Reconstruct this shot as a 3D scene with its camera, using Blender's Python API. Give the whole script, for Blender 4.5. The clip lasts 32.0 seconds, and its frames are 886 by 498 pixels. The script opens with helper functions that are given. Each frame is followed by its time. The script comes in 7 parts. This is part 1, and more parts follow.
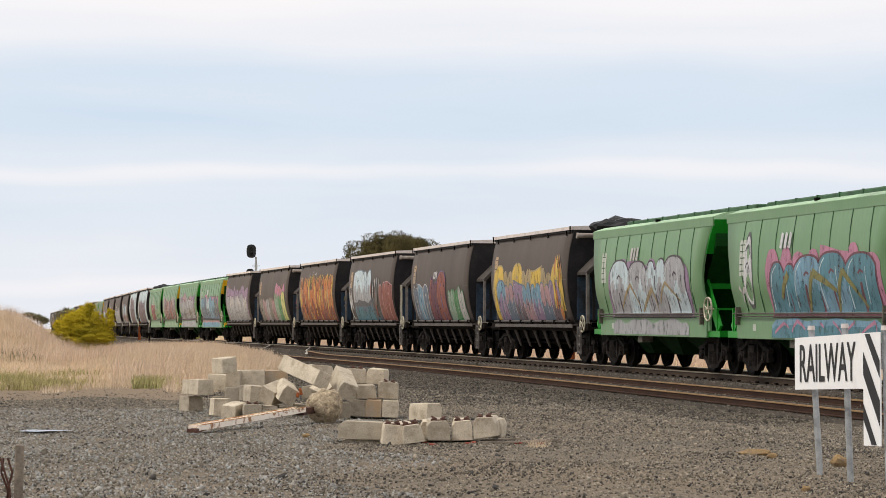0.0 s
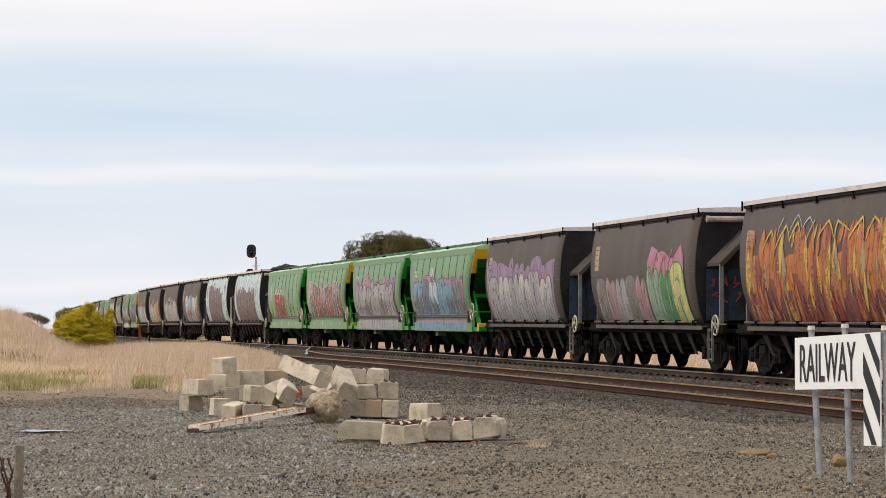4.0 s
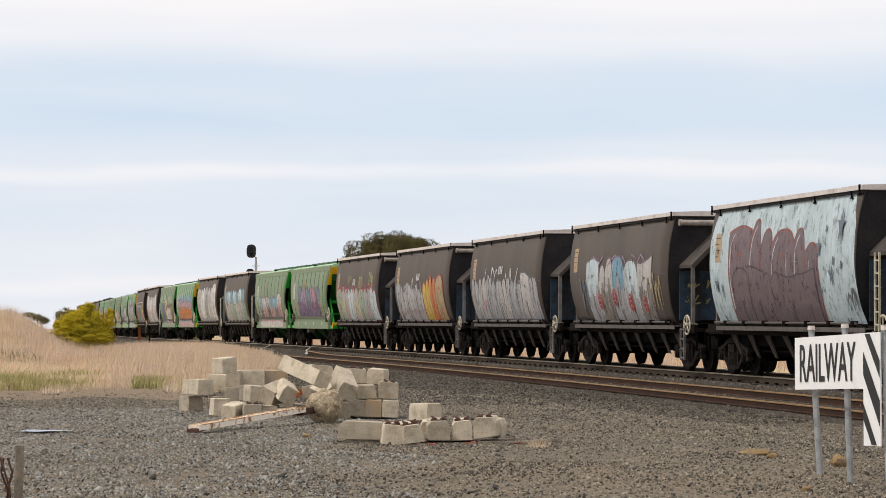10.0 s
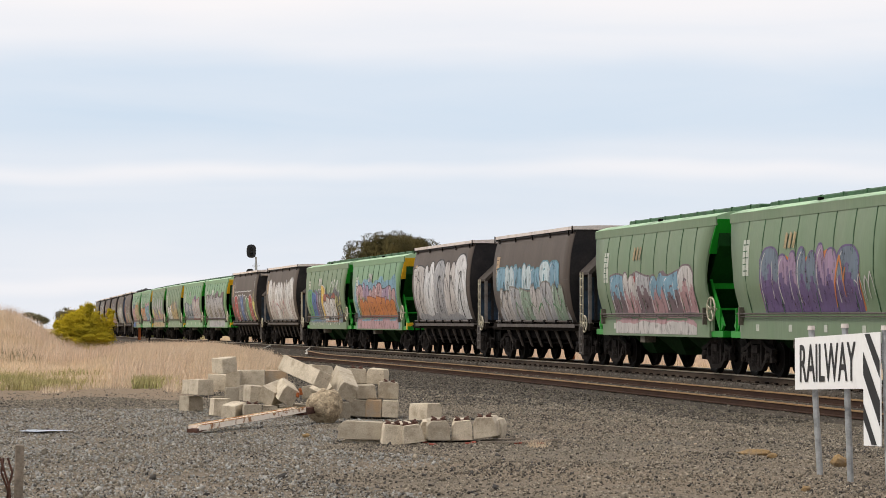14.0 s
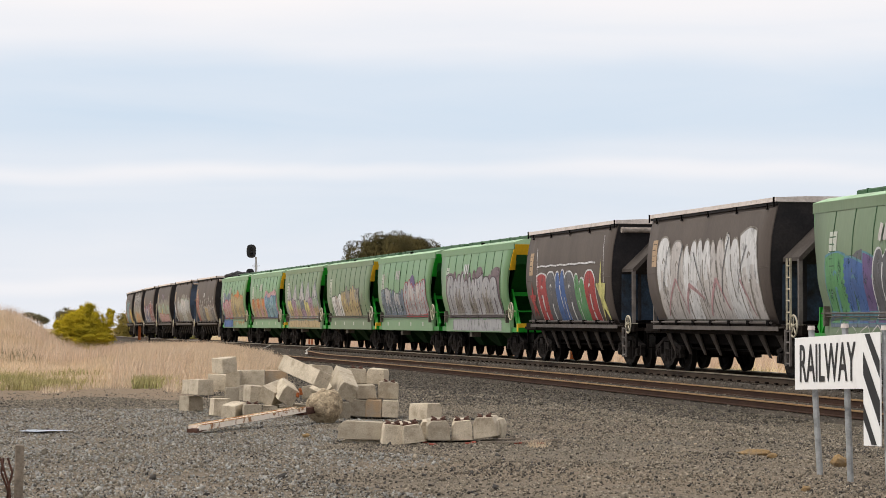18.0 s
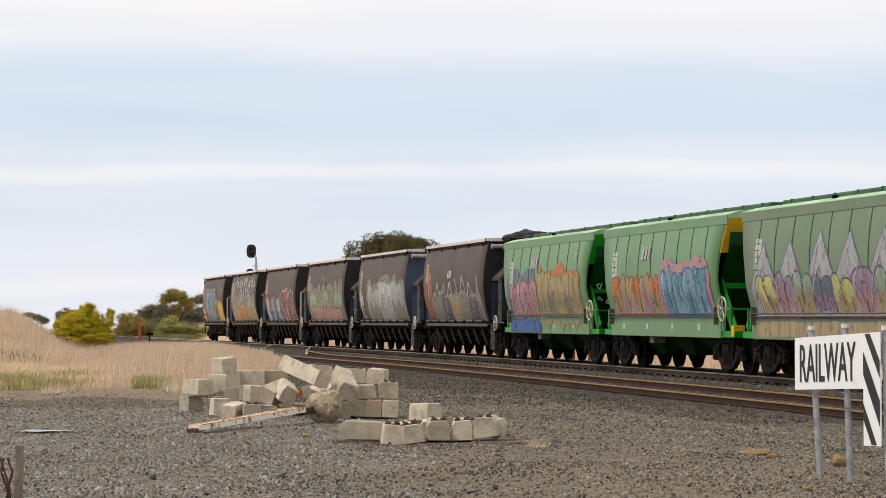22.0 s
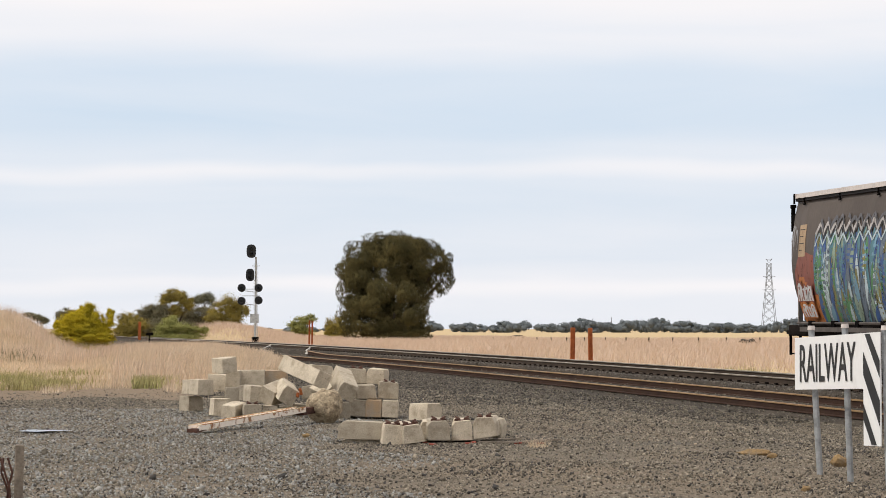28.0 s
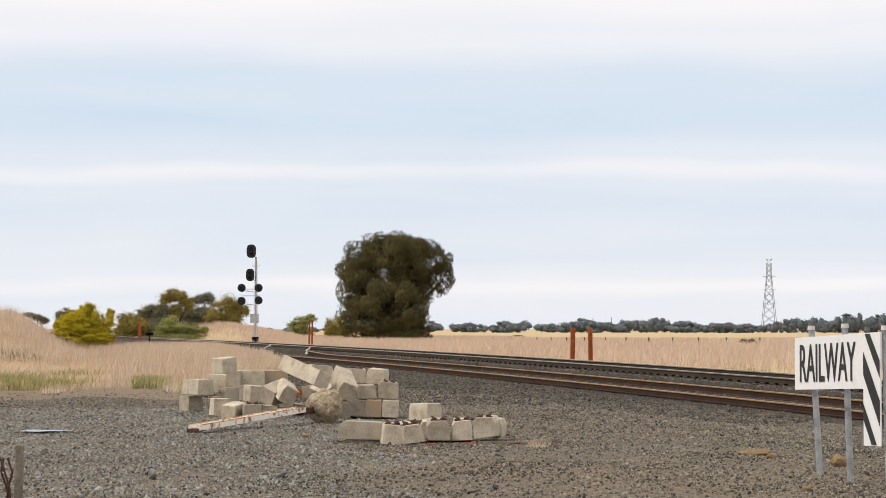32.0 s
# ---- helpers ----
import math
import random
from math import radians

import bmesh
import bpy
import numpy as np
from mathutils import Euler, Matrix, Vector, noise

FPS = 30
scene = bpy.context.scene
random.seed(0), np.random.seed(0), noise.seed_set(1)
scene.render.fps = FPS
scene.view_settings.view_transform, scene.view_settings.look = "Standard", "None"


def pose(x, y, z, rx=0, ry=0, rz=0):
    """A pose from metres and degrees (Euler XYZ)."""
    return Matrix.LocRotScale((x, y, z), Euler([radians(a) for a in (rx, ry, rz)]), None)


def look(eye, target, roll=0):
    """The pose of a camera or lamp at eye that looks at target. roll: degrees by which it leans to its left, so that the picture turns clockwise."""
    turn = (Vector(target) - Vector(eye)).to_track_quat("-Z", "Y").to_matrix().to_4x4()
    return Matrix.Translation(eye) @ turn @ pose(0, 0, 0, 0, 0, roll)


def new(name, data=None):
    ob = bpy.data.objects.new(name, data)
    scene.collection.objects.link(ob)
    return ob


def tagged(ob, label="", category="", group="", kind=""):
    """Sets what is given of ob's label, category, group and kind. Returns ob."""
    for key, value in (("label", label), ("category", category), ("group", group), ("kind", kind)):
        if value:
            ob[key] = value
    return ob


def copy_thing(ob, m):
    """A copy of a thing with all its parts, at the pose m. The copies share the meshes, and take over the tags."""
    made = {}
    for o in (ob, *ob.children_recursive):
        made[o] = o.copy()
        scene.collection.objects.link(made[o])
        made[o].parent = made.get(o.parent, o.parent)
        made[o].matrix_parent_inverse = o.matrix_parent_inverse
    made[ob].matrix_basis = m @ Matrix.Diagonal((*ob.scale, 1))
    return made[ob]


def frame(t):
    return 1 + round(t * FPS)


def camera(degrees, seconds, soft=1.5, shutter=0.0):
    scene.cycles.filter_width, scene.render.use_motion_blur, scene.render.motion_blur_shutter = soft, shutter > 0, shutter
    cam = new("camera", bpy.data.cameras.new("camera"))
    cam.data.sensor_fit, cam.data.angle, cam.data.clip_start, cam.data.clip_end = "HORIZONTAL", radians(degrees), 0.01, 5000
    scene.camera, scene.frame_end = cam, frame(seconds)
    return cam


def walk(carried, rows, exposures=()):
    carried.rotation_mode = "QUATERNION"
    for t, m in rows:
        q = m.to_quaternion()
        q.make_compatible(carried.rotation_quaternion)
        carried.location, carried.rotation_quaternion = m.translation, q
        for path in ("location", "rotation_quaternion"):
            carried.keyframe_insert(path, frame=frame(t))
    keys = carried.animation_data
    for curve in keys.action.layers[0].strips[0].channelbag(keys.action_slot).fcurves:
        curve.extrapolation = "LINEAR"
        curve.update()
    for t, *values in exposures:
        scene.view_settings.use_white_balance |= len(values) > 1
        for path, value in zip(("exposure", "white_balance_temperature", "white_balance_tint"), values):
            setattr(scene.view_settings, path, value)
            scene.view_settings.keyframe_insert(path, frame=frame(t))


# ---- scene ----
cam = camera(21.19, 32.0, soft=0.62)
PITCH = math.degrees(math.atan((581.0 - 441.0) / 4191.0))
EYE = (0.0, 0.0, 1.5)
walk(cam, [(0.0, pose(*EYE, 90 + PITCH, 0, 0)), (32.0, pose(*EYE, 90 + PITCH, 0, 0))])

# ---------------------------------------------------------------- light
SUN_EL, SUN_AZ = 55.0, -105.0      # azimuth clockwise from +y (the view)
world = bpy.data.worlds.new("overcast_sky")
scene.world = world
world.use_nodes = True


def build_sky(wd):
    nt = wd.node_tree
    nt.nodes.clear()
    N, K = nt.nodes, nt.links
    out = N.new("ShaderNodeOutputWorld")
    bg = N.new("ShaderNodeBackground")
    bg.inputs["Strength"].default_value = 0.10
    sky = N.new("ShaderNodeTexSky")
    sky.sky_type = 'NISHITA'
    sky.sun_disc = False
    sky.sun_elevation = radians(SUN_EL)
    sky.sun_rotation = radians(SUN_AZ)
    sky.dust_density = 2.0
    tc = N.new("ShaderNodeTexCoord")
    sep = N.new("ShaderNodeSeparateXYZ")
    K.new(tc.outputs["Generated"], sep.inputs[0])
    # thin stratus in long flat streaks
    mp = N.new("ShaderNodeMapping")
    mp.inputs["Scale"].default_value = (4.0, 4.0, 34.0)
    K.new(tc.outputs["Generated"], mp.inputs[0])
    n1 = N.new("ShaderNodeTexNoise")
    n1.inputs["Scale"].default_value = 1.3
    n1.inputs["Detail"].default_value = 5.0
    n1.inputs["Roughness"].default_value = 0.5
    n1.inputs["Distortion"].default_value = 0.4
    K.new(mp.outputs[0], n1.inputs[0])
    # slow shift of height so that the streaks are not level
    mp2 = N.new("ShaderNodeMapping")
    mp2.inputs["Scale"].default_value = (5.0, 5.0, 14.0)
    K.new(tc.outputs["Generated"], mp2.inputs[0])
    n2 = N.new("ShaderNodeTexNoise")
    n2.inputs["Scale"].default_value = 1.6
    n2.inputs["Detail"].default_value = 3.0
    K.new(mp2.outputs[0], n2.inputs[0])
    sh = N.new("ShaderNodeMath")
    sh.operation = 'MULTIPLY_ADD'
    sh.inputs[1].default_value = 0.014
    sh.inputs[2].default_value = -0.007
    K.new(n2.outputs["Fac"], sh.inputs[0])
    el = N.new("ShaderNodeMath")
    el.operation = 'ADD'
    K.new(sep.outputs["Z"], el.inputs[0])
    K.new(sh.outputs[0], el.inputs[1])
    ramp = N.new("ShaderNodeValToRGB")
    ramp.color_ramp.interpolation = 'EASE'
    stops = [(0.0, 0.64), (0.012, 0.62), (0.0175, 0.84), (0.023, 0.62), (0.030, 0.55), (0.052, 0.40), (0.0600, 0.46),
             (0.0665, 0.72), (0.0720, 0.44), (0.085, 0.24), (0.105, 0.28), (0.124, 0.76), (0.145, 1.0)]
    cr = ramp.color_ramp
    while len(cr.elements) < len(stops):
        cr.elements.new(0.5)
    for e, (p, v) in zip(cr.elements, stops):
        e.position = p * 4.0
        e.color = (v, v, v, 1)
    sc = N.new("ShaderNodeMath")
    sc.operation = 'MULTIPLY'
    sc.inputs[1].default_value = 4.0
    K.new(el.outputs[0], sc.inputs[0])
    K.new(sc.outputs[0], ramp.inputs[0])
    # cloud amount
    am = N.new("ShaderNodeMath")
    am.operation = 'MULTIPLY_ADD'
    am.inputs[1].default_value = 0.55
    am.inputs[2].default_value = -0.27
    K.new(n1.outputs["Fac"], am.inputs[0])
    ad = N.new("ShaderNodeMath")
    ad.operation = 'ADD'
    ad.use_clamp = True
    K.new(am.outputs[0], ad.inputs[0])
    K.new(ramp.outputs["Color"], ad.inputs[1])
    blue = N.new("ShaderNodeMix")
    blue.data_type = 'RGBA'
    blue.inputs["Factor"].default_value = 0.86
    K.new(sky.outputs[0], blue.inputs["A"])
    blue.inputs["B"].default_value = (6.25, 7.70, 9.35, 1)
    cl = N.new("ShaderNodeMix")
    cl.data_type = 'RGBA'
    K.new(ad.outputs[0], cl.inputs["Factor"])
    K.new(blue.outputs["Result"], cl.inputs["A"])
    cl.inputs["B"].default_value = (9.75, 9.4, 9.45, 1)
    K.new(cl.outputs["Result"], bg.inputs["Color"])
    K.new(bg.outputs[0], out.inputs[0])


build_sky(world)
sun = new("sun", bpy.data.lights.new("sun", 'SUN'))
sun.data.energy = 1.9
sun.data.angle = radians(14)
sun.data.color = (1.0, 0.93, 0.83)
az = radians(SUN_AZ)
sun.matrix_world = look((60 * math.sin(az), 60 * math.cos(az), 60 * math.tan(radians(SUN_EL))), (0, 0, 0))
scene.view_settings.exposure = 0.0

# ---------------------------------------------------------------- helpers
F = 4191.0


def at_px(px, depth):
    """The x of a thing that stands depth metres ahead."""
    return (px - 784.0) / F * depth


def z_px(py, depth):
    return EYE[2] + (581.0 - py) / F * depth


def mesh_of(name, bm):
    me = bpy.data.meshes.new(name)
    bm.to_mesh(me)
    bm.free()
    return me


def link_mesh(name, me, material, parent=None, label=""):
    ob = new(name, me)
    if material is not None:
        me.materials.clear()
        me.materials.append(material)
    if parent is not None:
        ob.parent = parent
    if label:
        ob["label"] = label
    return ob


def part(name, bm, material, parent=None, label=""):
    return link_mesh(name, mesh_of(name, bm), material, parent, label)


def raw(name, verts, faces, material, parent=None, label="", smooth=False):
    me = bpy.data.meshes.new(name)
    me.from_pydata(verts, [], faces)
    me.validate()
    if smooth:
        me.shade_smooth()
    return link_mesh(name, me, material, parent, label)


def box(bm, x0, x1, y0, y1, z0, z1, m=None):
    vs = [bm.verts.new(Vector(p)) for p in
          ((x0, y0, z0), (x1, y0, z0), (x1, y1, z0), (x0, y1, z0), (x0, y0, z1), (x1, y0, z1), (x1, y1, z1), (x0, y1, z1))]
    if m is not None:
        for v in vs:
            v.co = m @ v.co
    for f in ((3, 2, 1, 0), (4, 5, 6, 7), (0, 1, 5, 4), (1, 2, 6, 5), (2, 3, 7, 6), (3, 0, 4, 7)):
        bm.faces.new([vs[i] for i in f])
    return vs


def bevelled(bm, w, seg=1):
    bmesh.ops.bevel(bm, geom=bm.edges[:], offset=w, segments=seg, affect='EDGES', profile=0.5)
    return bm


def tube(bm, p, q, r0, r1=None, n=8, caps=True):
    """A straight round bar from p to q."""
    r1 = r0 if r1 is None else r1
    p, q = Vector(p), Vector(q)
    d = (q - p).normalized()
    a = d.orthogonal().normalized()
    b = d.cross(a)
    rings = []
    for c, r in ((p, r0), (q, r1)):
        rings.append([bm.verts.new(c + r * (math.cos(k * 2 * math.pi / n) * a + math.sin(k * 2 * math.pi / n) * b)) for k in range(n)])
    for k in range(n):
        bm.faces.new((rings[0][k], rings[0][(k + 1) % n], rings[1][(k + 1) % n], rings[1][k]))
    if caps:
        bm.faces.new(rings[0][::-1])
        bm.faces.new(rings[1])


def bar(bm, p, q, w, h):
    """A flat bar from p to q, w across and h high."""
    p, q = Vector(p), Vector(q)
    d = (q - p).normalized()
    up = Vector((0, 0, 1)) if abs(d.z) < 0.95 else Vector((1, 0, 0))
    a = d.cross(up).normalized()
    b = a.cross(d).normalized()
    vs = [bm.verts.new(c + sa * a * w / 2 + sb * b * h / 2) for c in (p, q) for sa, sb in ((-1, -1), (1, -1), (1, 1), (-1, 1))]
    for f in ((3, 2, 1, 0), (4, 5, 6, 7), (0, 1, 5, 4), (1, 2, 6, 5), (2, 3, 7, 6), (3, 0, 4, 7)):
        bm.faces.new([vs[i] for i in f])


def torus(bm, c, axis, R, r, n=20, k=6):
    c, ax = Vector(c), Vector(axis).normalized()
    a = ax.orthogonal().normalized()
    b = ax.cross(a)
    rings = []
    for i in range(n):
        t = 2 * math.pi * i / n
        o = math.cos(t) * a + math.sin(t) * b
        rings.append([bm.verts.new(c + o * (R + r * math.cos(2 * math.pi * j / k)) + ax * r * math.sin(2 * math.pi * j / k)) for j in range(k)])
    for i in range(n):
        for j in range(k):
            bm.faces.new((rings[i][j], rings[(i + 1) % n][j], rings[(i + 1) % n][(j + 1) % k], rings[i][(j + 1) % k]))


def lathe(bm, prof, axis_y=True, n=20):
    """Turns (radius, offset) pairs about the y axis."""
    rings = []
    for r, o in prof:
        rings.append([bm.verts.new((r * math.cos(2 * math.pi * k / n), o, r * math.sin(2 * math.pi * k / n))) for k in range(n)])
    for i in range(len(rings) - 1):
        for k in range(n):
            bm.faces.new((rings[i][k], rings[i + 1][k], rings[i + 1][(k + 1) % n], rings[i][(k + 1) % n]))
    bm.faces.new(rings[0])
    bm.faces.new(rings[-1][::-1])


# ---------------------------------------------------------------- materials
def mat(name, base, rough=0.8, metal=0.0, var=0.25, scale=6.0, fine=60.0, bump=0.15, second=None, second_at=0.55,
        rand=0.0, streak=0.0, spec=0.4, island=0.0, soft=0.12):
    """A weathered surface: base colour with two scales of variation, stains of a second colour, grain and relief."""
    m = bpy.data.materials.new(name)
    m.use_nodes = True
    nt = m.node_tree
    N, K = nt.nodes, nt.links
    b = N["Principled BSDF"]
    b.inputs["Roughness"].default_value = rough
    b.inputs["Metallic"].default_value = metal
    b.inputs["Specular IOR Level"].default_value = spec
    tc = N.new("ShaderNodeTexCoord")
    src = tc.outputs["Object"]
    oi = N.new("ShaderNodeObjectInfo")
    addv = N.new("ShaderNodeVectorMath")
    addv.operation = 'MULTIPLY_ADD'
    cx = N.new("ShaderNodeCombineXYZ")
    for i in range(3):
        K.new(oi.outputs["Random"], cx.inputs[i])
    K.new(cx.outputs[0], addv.inputs[0])
    addv.inputs[1].default_value = (37.0, 53.0, 71.0)
    K.new(src, addv.inputs[2])
    mp = N.new("ShaderNodeMapping")
    mp.inputs["Scale"].default_value = (1, 1, 1.0 / (1 + 9 * streak)) if streak else (1, 1, 1)
    K.new(addv.outputs[0], mp.inputs[0])
    big = N.new("ShaderNodeTexNoise")
    big.inputs["Scale"].default_value = scale
    big.inputs["Detail"].default_value = 6
    big.inputs["Roughness"].default_value = 0.6
    K.new(mp.outputs[0], big.inputs[0])
    sm = N.new("ShaderNodeTexNoise")
    sm.inputs["Scale"].default_value = fine
    sm.inputs["Detail"].default_value = 3
    K.new(mp.outputs[0], sm.inputs[0])
    col = N.new("ShaderNodeMix")
    col.data_type = 'RGBA'
    col.inputs["A"].default_value = (*base, 1)
    col.inputs["B"].default_value = (*(second or tuple(c * 0.5 for c in base)), 1)
    rp = N.new("ShaderNodeMapRange")
    rp.inputs["From Min"].default_value = second_at - soft
    rp.inputs["From Max"].default_value = second_at + soft
    K.new(big.outputs["Fac"], rp.inputs["Value"])
    K.new(rp.outputs[0], col.inputs["Factor"])
    # value variation
    v1 = N.new("ShaderNodeMapRange")
    v1.inputs["From Min"].default_value = 0.25
    v1.inputs["From Max"].default_value = 0.75
    v1.inputs["To Min"].default_value = 1 - var
    v1.inputs["To Max"].default_value = 1 + var
    K.new(sm.outputs["Fac"], v1.inputs["Value"])
    val = v1.outputs[0]
    if rand or island:
        rn = N.new("ShaderNodeMapRange")
        rn.inputs["To Min"].default_value = 1 - max(rand, island)
        rn.inputs["To Max"].default_value = 1 + max(rand, island)
        if island:
            gi = N.new("ShaderNodeNewGeometry")
            K.new(gi.outputs["Random Per Island"], rn.inputs["Value"])
        else:
            K.new(oi.outputs["Random"], rn.inputs["Value"])
        mu = N.new("ShaderNodeMath")
        mu.operation = 'MULTIPLY'
        K.new(val, mu.inputs[0])
        K.new(rn.outputs[0], mu.inputs[1])
        val = mu.outputs[0]
    hs = N.new("ShaderNodeHueSaturation")
    K.new(col.outputs["Result"], hs.inputs["Color"])
    K.new(val, hs.inputs["Value"])
    K.new(hs.outputs[0], b.inputs["Base Color"])
    if bump:
        bp = N.new("ShaderNodeBump")
        bp.inputs["Strength"].default_value = bump
        bp.inputs["Distance"].default_value = 0.02
        K.new(sm.outputs["Fac"], bp.inputs["Height"])
        K.new(bp.outputs[0], b.inputs["Normal"])
    return m


M = {}
M["grey"] = mat("wagon_grey_brown_paint", (0.092, 0.077, 0.068), 0.58, var=0.10, scale=0.9, fine=26, bump=0.05, second=(0.132, 0.110, 0.096), streak=0.7, soft=0.25, spec=0.12)
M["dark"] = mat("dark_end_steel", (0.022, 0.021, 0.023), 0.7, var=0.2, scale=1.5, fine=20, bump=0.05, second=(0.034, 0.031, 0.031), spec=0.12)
M["blue"] = mat("dull_blue_end_steel", (0.055, 0.085, 0.14), 0.6, var=0.2, scale=1.4, fine=20, bump=0.05, second=(0.035, 0.045, 0.065))
# underframe, bogie iron and wheels: grimy, with the shade under the train in the colour
M["frame"] = mat("grimy_shaded_underframe", (0.012, 0.0095, 0.008), 0.9, var=0.3, scale=2, fine=24, bump=0.1, second=(0.022, 0.017, 0.014), second_at=0.6, spec=0.06)
M["shaded_iron"] = mat("oily_shaded_iron", (0.0035, 0.003, 0.0028), 0.9, var=0.35, scale=5, fine=40, bump=0.2, second=(0.008, 0.006, 0.005), second_at=0.6, spec=0.05)
M["tread"] = mat("shaded_wheel_steel", (0.006, 0.0055, 0.005), 0.7, metal=0.0, var=0.2, scale=4, fine=40, bump=0.05, spec=0.08)
M["rim"] = mat("pale_weathered_lid", (0.66, 0.60, 0.56), 0.6, var=0.12, scale=2.2, fine=18, bump=0.04, second=(0.42, 0.36, 0.33), second_at=0.62)
M["green"] = mat("faded_green_wagon_paint", (0.132, 0.258, 0.120), 0.45, var=0.07, scale=0.7, fine=16, bump=0.03, second=(0.170, 0.285, 0.152), streak=0.6, soft=0.25)
M["green_dull"] = mat("dusty_green_wagon_paint", (0.140, 0.212, 0.120), 0.55, var=0.08, scale=0.7, fine=16, bump=0.03, second=(0.185, 0.235, 0.155), streak=0.6, soft=0.25)
M["green_vivid"] = mat("bright_green_end_paint", (0.010, 0.27, 0.018), 0.4, var=0.10, scale=1.2, fine=16, bump=0.03, second=(0.008, 0.19, 0.014))
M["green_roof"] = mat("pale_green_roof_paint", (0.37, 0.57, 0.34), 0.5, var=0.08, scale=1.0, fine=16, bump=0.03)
M["yellow"] = mat("yellow_end_paint", (0.72, 0.43, 0.015), 0.5, var=0.1, scale=1.2, fine=16, bump=0.03, second=(0.55, 0.30, 0.02), second_at=0.65)
M["cream"] = mat("cream_handwheel_paint", (0.55, 0.50, 0.38), 0.55, var=0.15, scale=5, fine=30, bump=0.05)
M["rail"] = mat("worn_rail_steel", (0.060, 0.043, 0.031), 0.8, metal=0.0, var=0.2, scale=1.2, fine=30, bump=0.05, second=(0.042, 0.030, 0.022), spec=0.15)
M["rust_rail"] = mat("rusty_rail", (0.050, 0.027, 0.018), 0.85, var=0.25, scale=1.0, fine=30, bump=0.1, second=(0.034, 0.018, 0.013), spec=0.15)
M["white_rail"] = mat("white_painted_rail_end", (0.52, 0.50, 0.46), 0.6, var=0.1, scale=4, fine=30, bump=0.05)
M["sleeper"] = mat("dusty_concrete_sleeper", (0.125, 0.110, 0.092), 0.9, var=0.2, scale=4, fine=40, bump=0.15, rand=0.25)
M["block"] = mat("weathered_concrete", (0.50, 0.435, 0.335), 0.92, var=0.24, scale=7, fine=80, bump=0.4, second=(0.33, 0.275, 0.200), second_at=0.58, rand=0.24)
M["lump"] = mat("pitted_footing_concrete", (0.42, 0.34, 0.23), 0.95, var=0.5, scale=11, fine=34, bump=0.9, second=(0.20, 0.15, 0.095), second_at=0.54)
M["clip"] = mat("rusty_rail_clip", (0.10, 0.045, 0.03), 0.8, var=0.4, scale=12, fine=60, bump=0.2)
M["gravel"] = mat("crushed_basalt_ground", (0.135, 0.118, 0.102), 0.95, var=0.40, scale=0.35, fine=22, bump=0.5, second=(0.17, 0.143, 0.115), soft=0.15, spec=0.12)
M["stone"] = mat("crushed_basalt_stone", (0.205, 0.182, 0.146), 0.92, var=0.25, scale=3, fine=30, bump=0.3, second=(0.255, 0.215, 0.163), island=0.62, spec=0.12)
M["ballast"] = mat("ballast_bed", (0.060, 0.053, 0.045), 0.95, var=0.4, scale=0.5, fine=18, bump=0.6, second=(0.095, 0.078, 0.062), spec=0.10)
M["orange"] = mat("rust_orange_steel_post", (0.46, 0.135, 0.040), 0.85, var=0.2, scale=6, fine=40, bump=0.1, second=(0.30, 0.085, 0.028))
M["galv"] = mat("galvanised_steel", (0.46, 0.48, 0.49), 0.45, metal=0.55, var=0.12, scale=6, fine=40, bump=0.05)
M["signwhite"] = mat("white_sign_face", (0.88, 0.88, 0.87), 0.5, var=0.03, scale=2, fine=20, bump=0.0, second=(0.72, 0.72, 0.71), second_at=0.7)
M["black"] = mat("black_paint", (0.015, 0.015, 0.016), 0.5, var=0.2, scale=4, fine=20, bump=0.0)
M["signal"] = mat("black_signal_enamel", (0.012, 0.013, 0.016), 0.5, var=0.2, scale=4, fine=20, bump=0.0)
M["frame_pale"] = mat("dusty_grey_steel", (0.110, 0.095, 0.085), 0.75, var=0.2, scale=3, fine=24, bump=0.08, second=(0.065, 0.055, 0.050))
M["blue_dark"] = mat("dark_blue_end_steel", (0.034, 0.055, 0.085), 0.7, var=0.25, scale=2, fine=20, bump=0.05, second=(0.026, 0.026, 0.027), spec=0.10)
M["post_pale"] = mat("scuffed_grey_post_paint", (0.20, 0.18, 0.165), 0.7, var=0.2, scale=3, fine=24, bump=0.05, second=(0.11, 0.095, 0.085))
M["hood"] = mat("dull_brown_hood_paint", (0.082, 0.071, 0.064), 0.7, var=0.2, scale=2.5, fine=24, bump=0.05, second=(0.055, 0.047, 0.043), spec=0.15)
M["placard"] = mat("tan_placard", (0.42, 0.30, 0.19), 0.7, var=0.12, scale=8, fine=40, bump=0.0, second=(0.30, 0.21, 0.13), second_at=0.6)
M["placard_white"] = mat("white_placard", (0.48, 0.50, 0.44), 0.7, var=0.12, scale=8, fine=40, bump=0.0, second=(0.36, 0.40, 0.33), second_at=0.6)
# green with shadow in the colour for the rib lines; hatch and print share it
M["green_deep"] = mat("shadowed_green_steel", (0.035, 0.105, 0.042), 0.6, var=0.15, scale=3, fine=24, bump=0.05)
M["green_black"] = mat("blackish_green_steel", (0.007, 0.032, 0.009), 0.85, var=0.3, scale=3, fine=24, bump=0.05, spec=0.08)
M["rust_pale"] = mat("dusty_bracket_steel", (0.13, 0.115, 0.09), 0.8, var=0.25, scale=5, fine=30, bump=0.08)
M["rail_head"] = mat("polished_rail_head", (0.42, 0.36, 0.27), 0.34, metal=0.6, var=0.1, scale=2, fine=30, bump=0.0)
